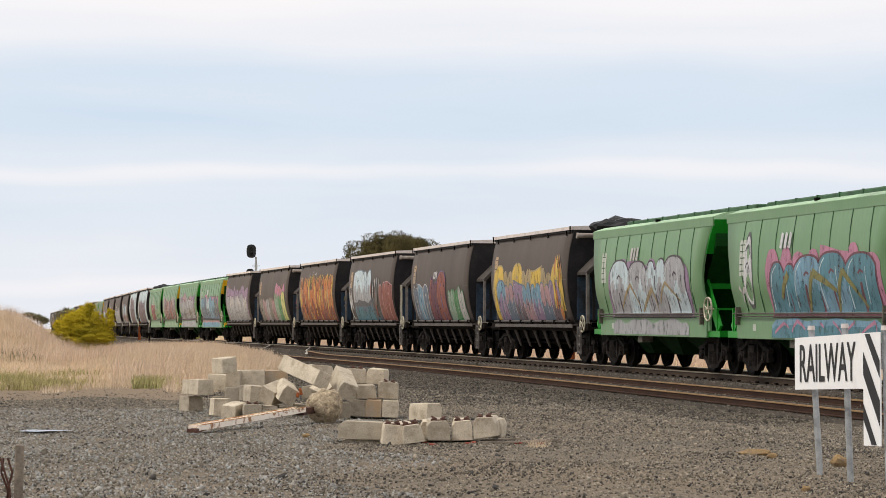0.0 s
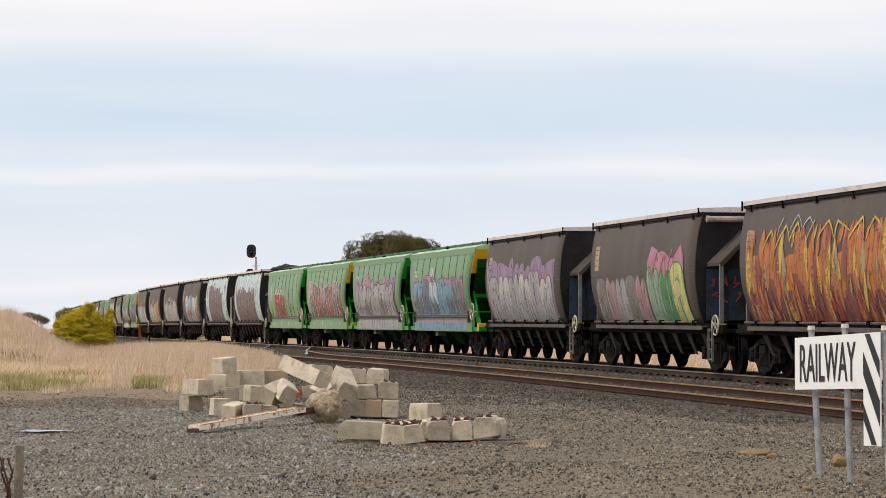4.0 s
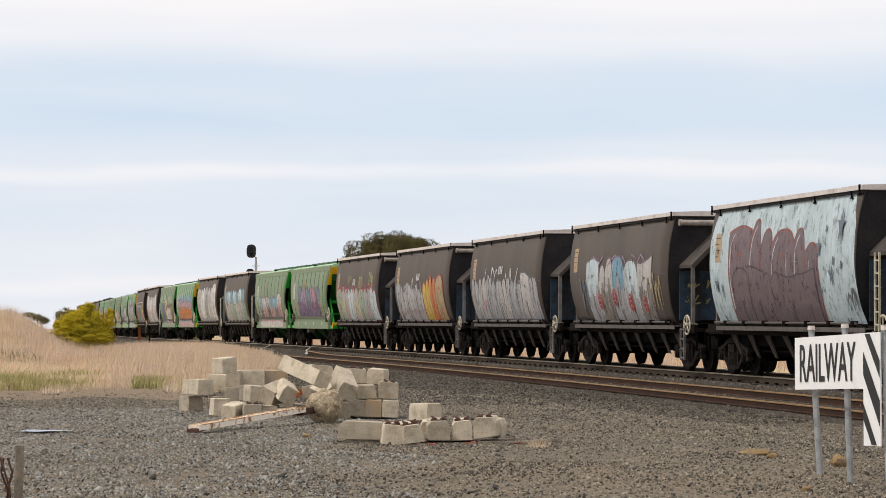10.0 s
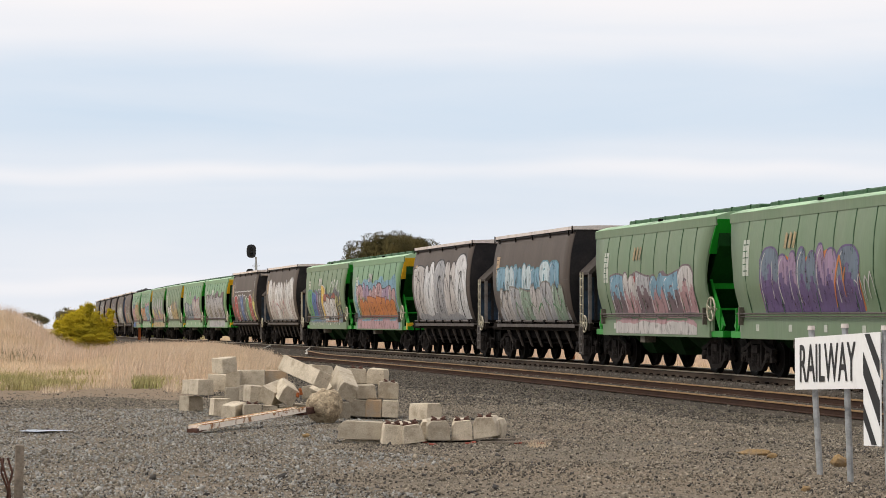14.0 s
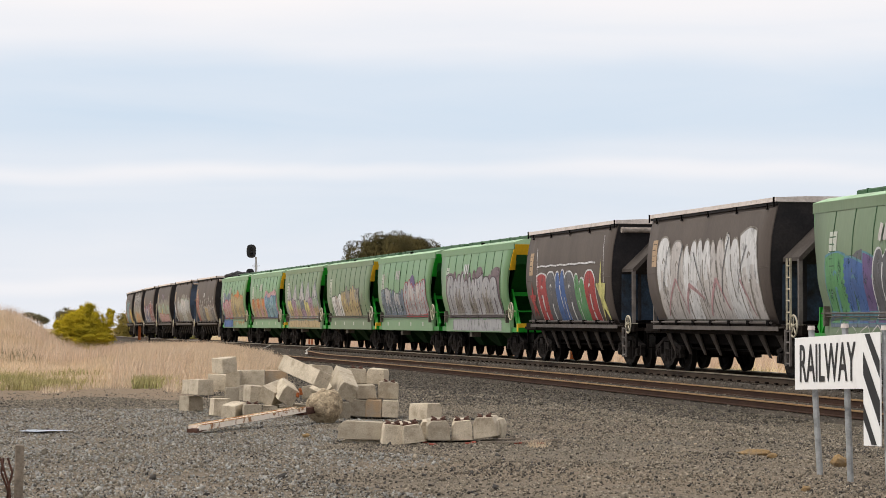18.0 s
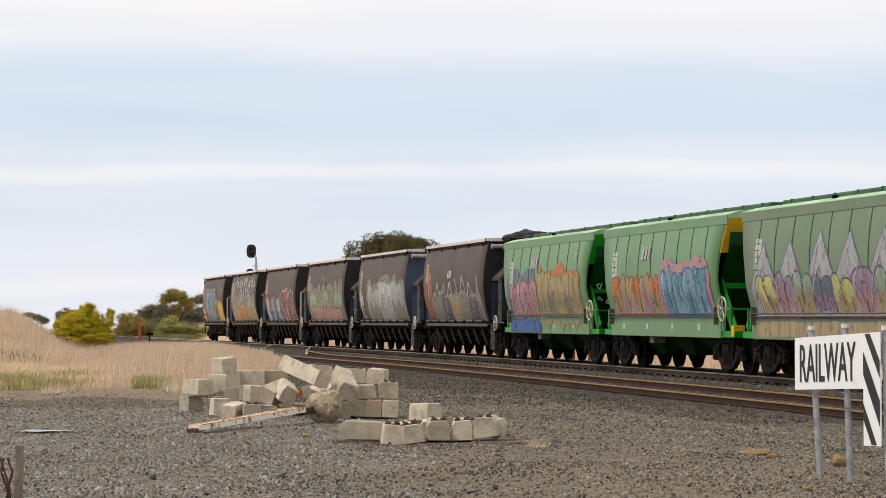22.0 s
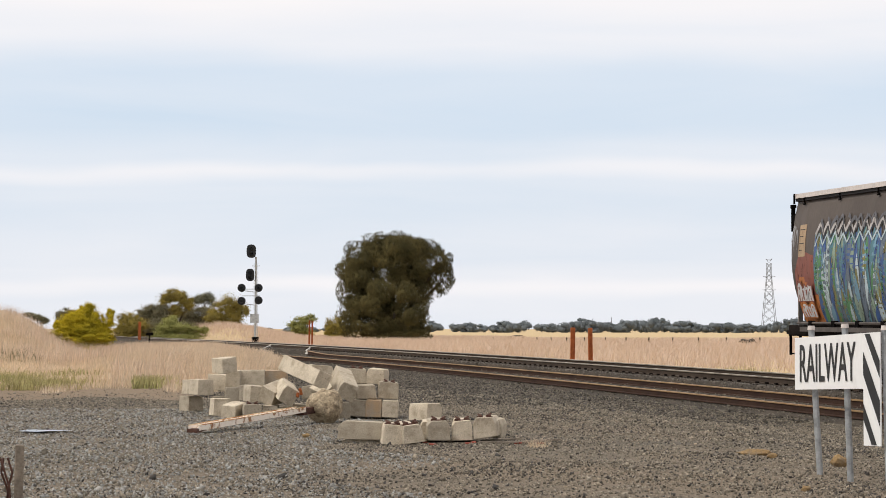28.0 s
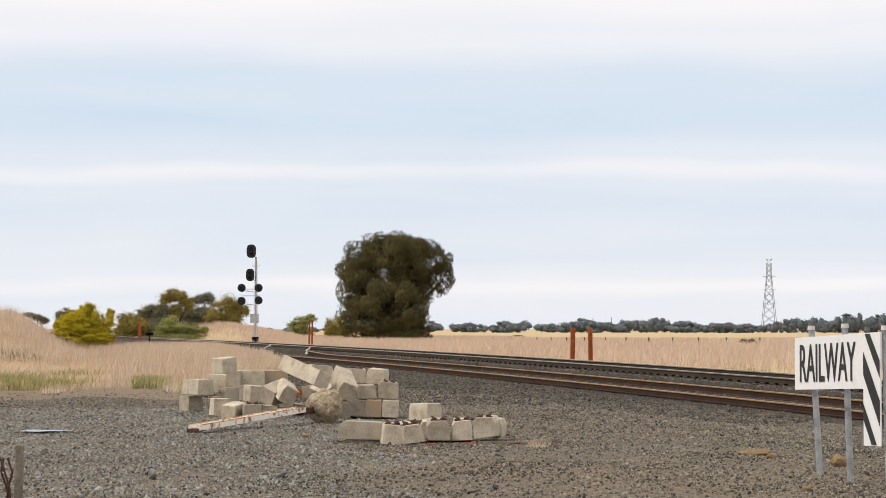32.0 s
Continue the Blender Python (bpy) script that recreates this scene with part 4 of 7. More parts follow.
                for m, (a, c) in enumerate(zip(cols, cols[1:])):
                    for b in range(10):
                        tone = line if grow else (fill if b / 10 >= split + 0.12 * math.sin(m * 0.9 + ph) else other)
                        self.quad((a[b], c[b], c[b + 1], a[b + 1]), tone)
            if style == 0:
                b0 = rng.uniform(0.10, 0.45)
                self.stroke([at(mid, 0.99), at(mid + rng.uniform(-0.04, 0.04), (1 + b0) / 2), at(mid + rng.uniform(-0.08, 0.08), b0)], rng.uniform(0.06, 0.11), line, off + 0.008, 0.5)
                if w > 0.9:
                    x = rng.choice((0.22, 0.78))
                    self.stroke([at(x, 0.0), at(x + 0.03, 0.2), at(x, rng.uniform(0.3, 0.5))], 0.07, line, off + 0.008, 0.5)
            elif style < 3:
                b1 = rng.uniform(0.35, 0.55)
                self.stroke([at(0.5, 0.0), at(0.48, b1 / 2), at(0.5, b1)], rng.uniform(0.08, 0.13) * min(1.2, w + 0.3), line, off + 0.008, 0.2)
                self.stroke([at(0.42, 0.68), at(0.5, 0.74), at(0.60, 0.70)], 0.07, line, off + 0.008, 0.3)
            if shine:
                self.stroke([at(0.07, 0.15), at(0.06, 0.5), at(0.10, 0.86), at(0.26, 0.95)], 0.055, shine, off + 0.010, 0.5)
                if rng.random() < 0.6:
                    self.stroke([at(0.64, 0.2), at(0.67, 0.5), at(0.66, 0.8)], 0.045, shine, off + 0.010, 0.6)
            self.done("graffiti_letter")

    def oval(self, u, z, ru, rz, c, line, off=0.028):
        """A leaf-shaped patch with a dark rim and a few curls."""
        for k, cc, o in ((1.0, line, off), (0.88, c, off + 0.003)):
            ctr = self.vert(u, z, o)
            ring = [self.vert(u + k * ru * math.sin(t) * (1 - 0.15 * math.cos(t)), z + k * rz * math.cos(t), o) for t in (2 * math.pi * m / 24 for m in range(24))]
            for m in range(24):
                self.quad((ctr, ring[m], ring[(m + 1) % 24]), cc)
        for a in (-0.45, 0.05, 0.5):
            self.stroke([(u - 0.5 * ru, z + a * rz), (u, z + (a + 0.16) * rz), (u + 0.45 * ru, z + (a - 0.1) * rz)], 0.05, line, off + 0.006, 0.4)

    def scribble(self, u0, u1, z0, z1, n, c, rng, width=0.05, off=0.021):
        for i in range(n):
            u = u0 + (u1 - u0) * (i + 0.5) / n
            d = (u1 - u0) / n
            h = z1 - z0
            tip = (u + rng.uniform(-.3, .3) * d, z1 - rng.uniform(0, .25) * h)
            k1 = (u - 0.45 * d + rng.uniform(-.1, .1) * d, z0 + rng.uniform(0, .35) * h)
            k2 = (u + 0.45 * d + rng.uniform(-.1, .1) * d, z0 + rng.uniform(0, .6) * h)
            if rng.random() < 0.8:
                self.stroke([tip, ((k1[0] + tip[0]) / 2 - 0.05, (k1[1] + tip[1]) / 2), k1], width * rng.uniform(0.7, 1.2), c, off, 0.55)
            if rng.random() < 0.75:
                self.stroke([tip, ((k2[0] + tip[0]) / 2 + 0.06, (k2[1] + tip[1]) / 2), k2], width * rng.uniform(0.6, 1.1), c, off, 0.65)
            self.done("graffiti_stroke")

    def feathers(self, u0, u1, z0, z1, n, cols, line, rng, off=0.012, size=0.9, lean=0.15):
        """Pointed leaf-like strokes packed over one another, each with a thin edge."""
        for i in range(n):
            u = rng.uniform(u0, u1)
            z = z1 - (z1 - z0) * (i + 0.5) / n
            L_ = size * rng.uniform(0.6, 1.25)
            w = 0.26 * L_ * rng.uniform(0.7, 1.2)
            dx = (lean + rng.uniform(-0.18, 0.18)) * L_
            a, b = (u - dx / 2, max(z0, z - L_ / 2)), (u + dx / 2, min(z1, z + L_ / 2))
            mid = ((a[0] + b[0]) / 2 + rng.uniform(-.06, .06), (a[1] + b[1]) / 2)
            o = off + 0.009 * i / n
            for grow, cc, oo in ((0.035, line, o), (0.0, cols[rng.randrange(len(cols))], o + 0.0006)):
                last = None
                for k in range(7):
                    t = k / 6
                    p = ((1 - t) ** 2 * a[0] + 2 * t * (1 - t) * mid[0] + t * t * b[0], (1 - t) ** 2 * a[1] + 2 * t * (1 - t) * mid[1] + t * t * b[1])
                    h = (w * math.sin(math.pi * (0.12 + 0.85 * t)) + grow) / 2
                    cur = (self.vert(p[0] - h, p[1], oo), self.vert(p[0] + h, p[1], oo))
                    if last:
                        self.quad((last[0], last[1], cur[1], cur[0]), cc)
                    last = cur

    def zigzag(self, u0, u1, z, amp, n, c, rng, width=0.05, off=0.026):
        last = None
        for i in range(2 * n + 1):
            p = (u0 + (u1 - u0) * i / (2 * n), z + amp * (0.5 if i % 2 else -0.5) + rng.uniform(-.12, .12) * amp)
            if last:
                self.stroke([last, p], width, c, off)
            last = p

    def star(self, u, z, ru, rz, c, off=0.024):
        ctr = self.vert(u, z, off)
        ring = [self.vert(u + (ru if k % 2 == 0 else ru * 0.4) * math.sin(k * math.pi / 5), z + (rz if k % 2 == 0 else rz * 0.4) * math.cos(k * math.pi / 5), off) for k in range(10)]
        for k in range(10):
            self.quad((ctr, ring[k], ring[(k + 1) % 10]), c)

    def blocks(self, u, z, w, h, c, off=0.022):
        """A small company mark, kept to three plain slanted bars."""
        for k in range(3):
            a = u + k * w / 3
            self.stroke([(a, z), (a + 0.04, z + h / 2), (a + 0.08, z + h)], w * 0.20, c, off)

    def flecks(self, u0, u1, z0, z1, n, c, rng, off=0.022):
        for _ in range(n):
            u, z, a = rng.uniform(u0, u1), rng.uniform(z0, z1), rng.uniform(0.02, 0.07)
            self.stroke([(u, z), (u + rng.uniform(-a, a), z - a * 2.5)], a * 1.2, c, off)

    def done(self, name):
        """Sets down what has been painted so far as one part."""
        if not self.f:
            return
        me = bpy.data.meshes.new(name)
        me.from_pydata(self.v, [], self.f)
        for c in self.cols:
            me.materials.append(PM[c])
        me.polygons.foreach_set("material_index", self.m)
        me.update()
        ob = new(name, me)
        ob.parent = self.parent
        widen(ob, *self.fit)
        self.v, self.f, self.m, self.cols = [], [], [], []


# what each wagon wears, from the last one forwards: ("field" or "letters", ...)
def L(u0, u1, z0, z1, n, fills, line, shine="", fat=1.0, lean=0.0, wild=1.0):
    return ("L", u0, u1, z0, z1, n, fills.split(), line, shine, fat, lean, wild)


def B(u0, u1, z0, z1, c, c2="", ragged=0.3, low=0.0):
    return ("B", u0, u1, z0, z1, c, c2, ragged, low)


def S(u0, u1, z0, z1, n, c, width=0.05):
    return ("S", u0, u1, z0, z1, n, c, width)


ART = {
    0: [B(-4.6, -2.9, 1.26, 2.95, "orange", "brick"), B(-3.3, 1.6, 1.26, 3.15, "slate", "blue", 0.2), ("K", -3.3, 1.5, 1.26, 3.25, 230, "blue teal mint olive sky slate teal blue ice green", "smoke", 0.85, 0.12),
        ("Z", -3.3, 1.5, 3.28, 0.22, 11, "pale", 0.09), ("Z", -3.25, 1.55, 3.20, 0.24, 11, "black", 0.05), ("Z", -3.3, 1.4, 3.06, 0.24, 10, "ice", 0.05), S(-3.2, 1.4, 3.2, 3.55, 12, "smoke", 0.10), ("K", 1.3, 2.6, 1.26, 2.9, 26, "brick orange rose brick", "maroon", 0.8, -0.1),
        L(2.5, 4.6, 1.3, 2.6, 3, "yellow yellow", "purple", "", 1.1), S(3.6, 4.4, 2.7, 3.4, 3, "pale"), L(-4.45, -3.55, 1.75, 2.15, 4, "white", "brick", "", 0.6), L(-4.3, -3.6, 1.4, 1.72, 3, "white", "orange", "", 0.6), S(-4.65, -4.3, 2.7, 3.5, 3, "silver", 0.03)],
    1: [B(-4.5, 4.5, 1.26, 2.9, "tan", "stone"), S(-4.4, 4.4, 2.4, 3.85, 13, "white", 0.14), S(-4.2, 4.2, 1.5, 2.6, 9, "silver", 0.10), L(-1.5, 2.6, 1.35, 2.3, 4, "orange tan", "tan", "", 0.8), S(2.6, 4.4, 1.3, 2.6, 3, "pale", 0.14)],
    2: [B(-4.5, 1.0, 1.26, 2.75, "slate", "maroon"), L(-4.3, 0.6, 1.3, 2.75, 6, "pale slate silver blue", "maroon", "white", 1.0), S(-4.0, 0.5, 1.3, 1.9, 7, "blue", 0.12), B(0.9, 4.5, 1.26, 2.7, "brick", "maroon", 0.5), L(0.9, 4.4, 1.35, 3.0, 4, "maroon brick maroon", "white", "", 0.9), S(-4.2, 0.5, 1.6, 2.8, 6, "red", 0.05)],
    3: [B(-4.3, 4.5, 1.26, 2.2, "stone", "tan", 0.4), L(-4.0, 4.4, 1.28, 3.25, 4, "stone", "smoke", "", 1.2), L(-3.8, 4.2, 1.28, 2.75, 5, "mint/stone stone/mint", "olive", "", 1.1), L(-3.2, 3.6, 1.28, 2.0, 4, "rose", "brick", "", 0.7), S(-0.9, 0.9, 2.9, 3.4, 3, "lilac", 0.10), ("K", -0.9, -0.5, 1.6, 2.4, 3, "yellow", "tan", 0.6, 0.1)],
    4: [("O", -4.15, 2.2, 0.36, 0.95, "white", "black"), L(-2.9, 4.6, 1.28, 3.2, 3, "stone/rose", "stone", "", 1.3, 0.0, 0.6), L(-2.7, 4.4, 1.28, 2.98, 3, "silver/stone pale/silver", "mint", "white", 1.2, 0.0, 0.6)],
    5: [B(-4.6, -3.2, 1.26, 3.2, "brick", "brick"), B(-3.4, 4.4, 1.26, 2.4, "stone", "stone", 0.5), S(-4.2, 4.3, 1.3, 3.0, 8, "pale", 0.11), L(-3.2, 3.8, 1.3, 2.4, 5, "stone smoke tan", "silver", "", 0.8), S(1.5, 4.4, 1.6, 2.6, 4, "rose", 0.06)],
    6: [B(-4.5, -0.8, 0.93, 3.2, "blue", "slate", 0.5), L(-4.1, -0.8, 1.45, 2.75, 4, "pink/rose rose", "red", "pale", 1.1), B(-0.6, 4.3, 1.5, 3.2, "rose", "orange", 0.6), L(-0.5, 4.2, 1.45, 2.95, 5, "tan tan/stone", "olive", "lemon", 1.0),
        S(-4.0, -0.8, 1.5, 2.8, 4, "pale", 0.05), B(-4.4, -0.6, 0.93, 1.35, "blue", "", 0.1), S(-0.4, 4.2, 0.95, 1.35, 6, "orange", 0.08), S(3.4, 4.4, 2.6, 3.7, 2, "lemon", 0.05)],
    7: [B(-4.3, 0.2, 1.45, 2.5, "tan", "rose", 0.5), L(-4.2, 0.2, 1.45, 2.65, 5, "orange/tan tan/rose", "brick", "pale", 0.9), S(-3.6, -1.0, 2.3, 3.4, 3, "pale", 0.03), B(0.2, 4.4, 1.45, 3.05, "pink", "rose", 0.3), L(0.5, 4.1, 1.45, 2.85, 4, "sky/teal teal/sky", "blue", "ice", 1.0)],
    8: [B(-4.4, 4.4, 0.95, 1.5, "tan", "stone", 0.1), L(-4.4, 4.5, 1.4, 3.35, 5, "silver", "slate", "", 1.2, 0.0, 2.0), L(-4.0, 4.3, 1.4, 2.55, 7, "lemon/tan lilac/rose mint/tan slate/lilac", "smoke", "pale", 0.9), S(-4.2, 4.2, 1.5, 2.9, 5, "pale", 0.05)],
    9: [B(-3.6, 2.8, 1.5, 2.5, "stone", "tan", 0.3), L(-3.5, -1.3, 1.5, 2.6, 3, "white pale", "black", "", 0.9), L(-1.2, 2.7, 1.5, 2.95, 4, "tan stone/tan", "smoke", "lemon", 1.0), S(2.6, 3.6, 1.5, 2.6, 2, "stone", 0.08)],
    10: [B(-4.3, 0.2, 1.45, 2.3, "slate", "slate", 0.3), L(-4.2, 0.1, 1.45, 2.75, 5, "slate silver/slate", "smoke", "white", 0.95), B(0.2, 4.2, 2.3, 3.2, "lilac", "purple", 0.7), L(0.3, 4.2, 1.45, 2.95, 5, "silver pale/silver", "red", "white", 1.0), S(-3.8, -2.8, 2.6, 3.4, 2, "rose", 0.06)],
    11: [B(-3.6, 3.6, 0.93, 1.42, "silver", "silver", 0.1), L(-4.1, 3.8, 1.42, 3.25, 7, "mauve", "mauve", "", 1.0), L(-3.9, 3.6, 1.42, 3.05, 7, "silver silver/stone", "plum", "pale", 1.0)],
    12: [L(-3.4, 3.1, 1.3, 2.80, 6, "red smoke blue smoke green red", "white", "", 1.0, 0.0, 0.3), ("Z", -3.4, 3.2, 2.98, 0.03, 6, "white", 0.05), S(-4.1, -3.3, 1.9, 3.7, 1, "white", 0.05), S(3.2, 4.1, 1.9, 3.75, 1, "white", 0.05), ("*", -4.0, 1.9, 0.42, 0.62, "red"), ("*", 3.75, 2.05, 0.52, 1.0, "lemon")],
    13: [B(-3.8, 3.8, 1.3, 2.2, "stone", "stone", 0.4), L(-3.8, 3.9, 1.35, 3.6, 7, "white/pale pale white", "stone", "", 0.95, -0.06), S(-3.4, 3.6, 1.4, 2.4, 4, "rose", 0.14), S(-4.4, -3.0, 1.4, 2.2, 2, "pale", 0.12), S(-3.4, 3.6, 1.6, 3.4, 6, "smoke", 0.05)],
    14: [B(-4.4, 4.0, 1.2, 2.9, "slate", "smoke", 0.5), L(-4.3, -1.2, 1.3, 2.9, 3, "green blue purple", "teal", "", 1.2), L(-1.6, 0.2, 1.4, 3.1, 2, "smoke yellow", "white", "", 1.0), B(-0.2, 3.0, 1.25, 2.7, "orange", "brick", 0.4), L(-0.1, 2.9, 1.3, 2.5, 4, "white pale", "black", "", 1.0),
         S(0.6, 4.0, 2.5, 3.3, 4, "white", 0.08), S(2.8, 4.2, 1.3, 2.7, 3, "lemon", 0.10), S(-4.0, 3.8, 1.0, 1.3, 12, "pale", 0.04)],
    15: [B(-4.5, 4.4, 0.93, 3.25, "sky", "sky", 0.4), B(-4.4, 4.2, 0.93, 1.45, "rose", "", 0.1), L(-3.9, 4.2, 1.45, 2.95, 6, "rose/olive lilac/olive rose/mint", "plum", "white", 1.1), L(-3.4, 4.0, 1.45, 2.4, 4, "orange", "brick", "", 0.35)],
    16: [L(-4.4, 4.2, 1.35, 3.7, 5, "pale white silver", "black", "white", 1.45, 0.05), B(-4.2, 3.4, 1.27, 1.6, "silver", "", 0.2), S(-4.2, 4.0, 1.5, 3.4, 7, "black", 0.06)],
    17: [B(-4.3, 4.2, 1.26, 2.4, "silver", "stone", 0.6), L(-4.2, 3.6, 2.3, 3.15, 7, "sky ice", "teal", "white", 0.9), L(-3.8, 4.0, 1.3, 2.5, 6, "pale silver mint", "stone", "white", 1.0), S(-2.0, 4.2, 1.3, 2.0, 7, "green", 0.06), S(-3.9, 3.9, 1.4, 2.8, 8, "smoke", 0.05)],
    18: [B(-3.4, 3.4, 1.6, 2.7, "brick", "mauve", 0.5), B(-3.4, 3.8, 0.95, 1.5, "pale", "rose", 0.2), L(-3.5, 3.9, 1.45, 2.85, 6, "sky/mauve pale/rose silver/mauve sky/rose", "mauve", "white", 0.95), ("*", -1.1, 2.5, 0.12, 0.2, "red")],
    19: [B(-3.0, 3.2, 1.55, 2.95, "orange", "orange", 0.5), L(-2.9, 3.1, 1.55, 3.15, 5, "slate/purple lilac/purple", "purple", "pale", 1.1), S(2.8, 3.9, 1.6, 2.4, 4, "pale", 0.06), S(1.6, 2.9, 1.6, 2.8, 2, "orange", 0.08)],
    20: [B(-4.6, 4.3, 1.26, 2.9, "maroon", "smoke", 0.2), L(-4.5, 4.3, 1.3, 2.85, 7, "mint silver ice pale", "red", "pale", 1.1), S(-4.3, 4.2, 2.5, 2.9, 8, "red", 0.08), ("*", -2.9, 2.0, 0.3, 0.55, "lemon"), S(-1.8, -1.0, 2.8, 3.3, 2, "lemon", 0.06), S(0.7, 1.5, 2.4, 3.4, 3, "lemon", 0.06),
         S(2.9, 3.9, 2.5, 3.4, 3, "lemon", 0.06), ("*", 0.0, 1.9, 0.3, 0.6, "lemon")],
    21: [L(-4.4, 0.4, 1.3, 2.8, 6, "silver pale", "smoke", "white", 1.0), S(-4.4, 0.4, 1.4, 3.0, 7, "white", 0.08), L(0.5, 3.9, 1.3, 3.05, 3, "yellow orange tan", "red", "pale", 1.15), S(-3.8, 1.0, 1.3, 1.8, 6, "rose", 0.08)],
    22: [B(-4.4, 4.0, 1.26, 2.6, "silver", "stone", 0.5), L(-4.5, 4.3, 1.35, 2.9, 9, "silver pale silver", "smoke", "white", 1.0), S(-4.4, 4.2, 1.4, 3.1, 12, "white", 0.07), S(-3.5, -2.4, 1.5, 2.1, 3, "pink", 0.09), S(-1.6, -0.8, 2.5, 3.1, 2, "white", 0.10)],
    23: [B(-2.9, 3.3, 1.28, 2.6, "stone", "silver", 0.3), L(-2.9, 3.3, 1.3, 3.1, 5, "ice/silver pale/stone sky/silver", "mauve", "white", 1.1), S(-2.6, 3.0, 2.7, 3.2, 6, "lilac", 0.07), ("O", -1.7, 1.85, 0.24, 0.26, "red", "rose"), ("O", -0.2, 1.95, 0.24, 0.26, "red", "rose"), ("O", 1.3, 1.80, 0.24, 0.26, "red", "rose"), ("O", 2.6, 1.75, 0.20, 0.24, "red", "rose"), S(-3.8, -2.8, 1.3, 2.6, 3, "slate", 0.10), S(3.2, 4.2, 1.4, 2.6, 4, "tan", 0.08)],
    24: [("W",), L(-3.3, 2.6, 1.28, 3.65, 4, "mauve", "brick", "white", 1.2), L(-3.0, 2.4, 1.28, 2.6, 5, "mauve", "plum", "", 1.0), ("F", -4.6, -3.6, 1.3, 3.9, 14, "slate"), ("F", 2.6, 4.6, 1.3, 3.6, 20, "slate"), ("*", 2.75, 2.9, 0.16, 0.26, "slate"), ("*", 3.45, 2.3, 0.16, 0.28, "slate"), ("*", 4.0, 3.3, 0.22, 0.42, "slate"), ("*", -4.2, 2.2, 0.14, 0.24, "slate"), S(4.2, 4.7, 1.5, 2.0, 2, "smoke", 0.12)],
    25: [("W",), L(-4.0, 2.9, 1.30, 3.35, 6, "mauve", "plum", "white", 1.15), L(-3.8, 2.7, 1.28, 2.3, 7, "mauve", "mauve", "", 1.0), ("F", -4.6, -3.9, 1.3, 3.9, 12, "slate"), ("F", 2.9, 4.7, 1.3, 3.9, 26, "smoke"), ("F", -3.6, 2.6, 1.5, 3.0, 14, "rose"), ("*", 3.6, 2.9, 0.16, 0.25, "slate")],
    26: [L(-2.6, 0.4, 1.5, 2.9, 2, "red brick", "white", "rose", 1.2), S(0.6, 2.4, 1.5, 2.8, 3, "silver", 0.10), S(-2.6, -0.4, 2.6, 3.1, 3, "white", 0.09), S(-2.4, 2.2, 1.5, 2.4, 4, "slate", 0.08)],
    27: [L(-4.0, 4.0, 1.5, 3.25, 8, "rose/mauve mauve/brick brick", "pale", "white", 1.0), S(-3.8, 3.8, 1.6, 3.0, 9, "white", 0.05)],
    28: [B(-4.2, 4.0, 0.93, 1.45, "silver", "", 0.2), L(-4.3, 3.9, 1.42, 3.35, 5, "lilac/maroon rose/maroon", "lilac", "", 1.1), L(-4.1, 3.7, 1.42, 3.15, 5, "silver silver/stone", "maroon", "white", 1.0), S(-3.8, -2.0, 1.5, 2.0, 3, "blue", 0.08), S(2.6, 4.0, 1.5, 2.3, 2, "tan", 0.08)],
    29: [B(-4.3, 3.9, 0.93, 1.42, "sky", "rose", 0.1), L(-4.3, 4.0, 1.42, 3.12, 5, "pink", "mauve", "", 1.1, 0.0, 0.5), L(-4.1, 3.8, 1.42, 2.92, 6, "sky/slate slate ice/slate sky", "slate", "white", 1.05, 0.0, 0.5), S(2.4, 3.8, 1.5, 2.8, 2, "tan", 0.14)],
    30: [L(-4.4, 4.0, 1.4, 3.4, 6, "lilac/rose lilac", "lilac", "", 1.1), L(-4.2, 3.8, 1.3, 2.95, 6, "silver pale/silver", "mauve", "white", 1.05), S(-4.6, -4.0, 1.4, 3.4, 3, "pale", 0.05)],
    31: [B(-4.2, 0.4, 1.26, 2.4, "stone", "rose", 0.5), L(-4.2, 0.6, 1.3, 2.6, 5, "stone rose silver", "stone", "pale", 0.8), B(0.8, 3.9, 2.3, 3.3, "pink", "pink", 0.5), L(0.8, 3.9, 1.3, 2.85, 3, "mint green lemon", "green", "pale", 1.2), S(1.2, 3.2, 2.3, 3.2, 3, "orange", 0.06)],
    32: [B(-4.4, 4.3, 1.26, 2.9, "brick", "orange", 0.3), ("K", -4.3, 4.2, 1.3, 3.4, 130, "orange yellow orange tan orange brick", "brick", 1.0, 0.12), ("K", -4.2, 4.1, 1.26, 2.0, 60, "brick red orange brick maroon", "maroon", 0.6, -0.1), S(-3.2, 4.0, 2.9, 3.5, 8, "yellow", 0.07), S(-2.2, 0.2, 3.2, 3.7, 3, "pale", 0.04)],
    33: [("O", -4.3, 2.1, 0.33, 0.95, "white", "smoke"), B(-3.7, 1.2, 1.28, 2.35, "teal", "slate", 0.2), L(-3.5, 0.2, 1.9, 3.6, 2, "ice/silver", "slate", "white", 1.1), B(-3.6, 0.8, 1.9, 2.2, "smoke", "", 0.2), ("K", 0.2, 2.2, 1.3, 3.1, 30, "stone slate pale brick", "smoke", 0.6, 0.1), L(2.1, 4.6, 1.3, 3.0, 2, "brick", "rose", "", 1.1), S(-3.2, 0.6, 1.4, 2.0, 5, "slate", 0.10)],
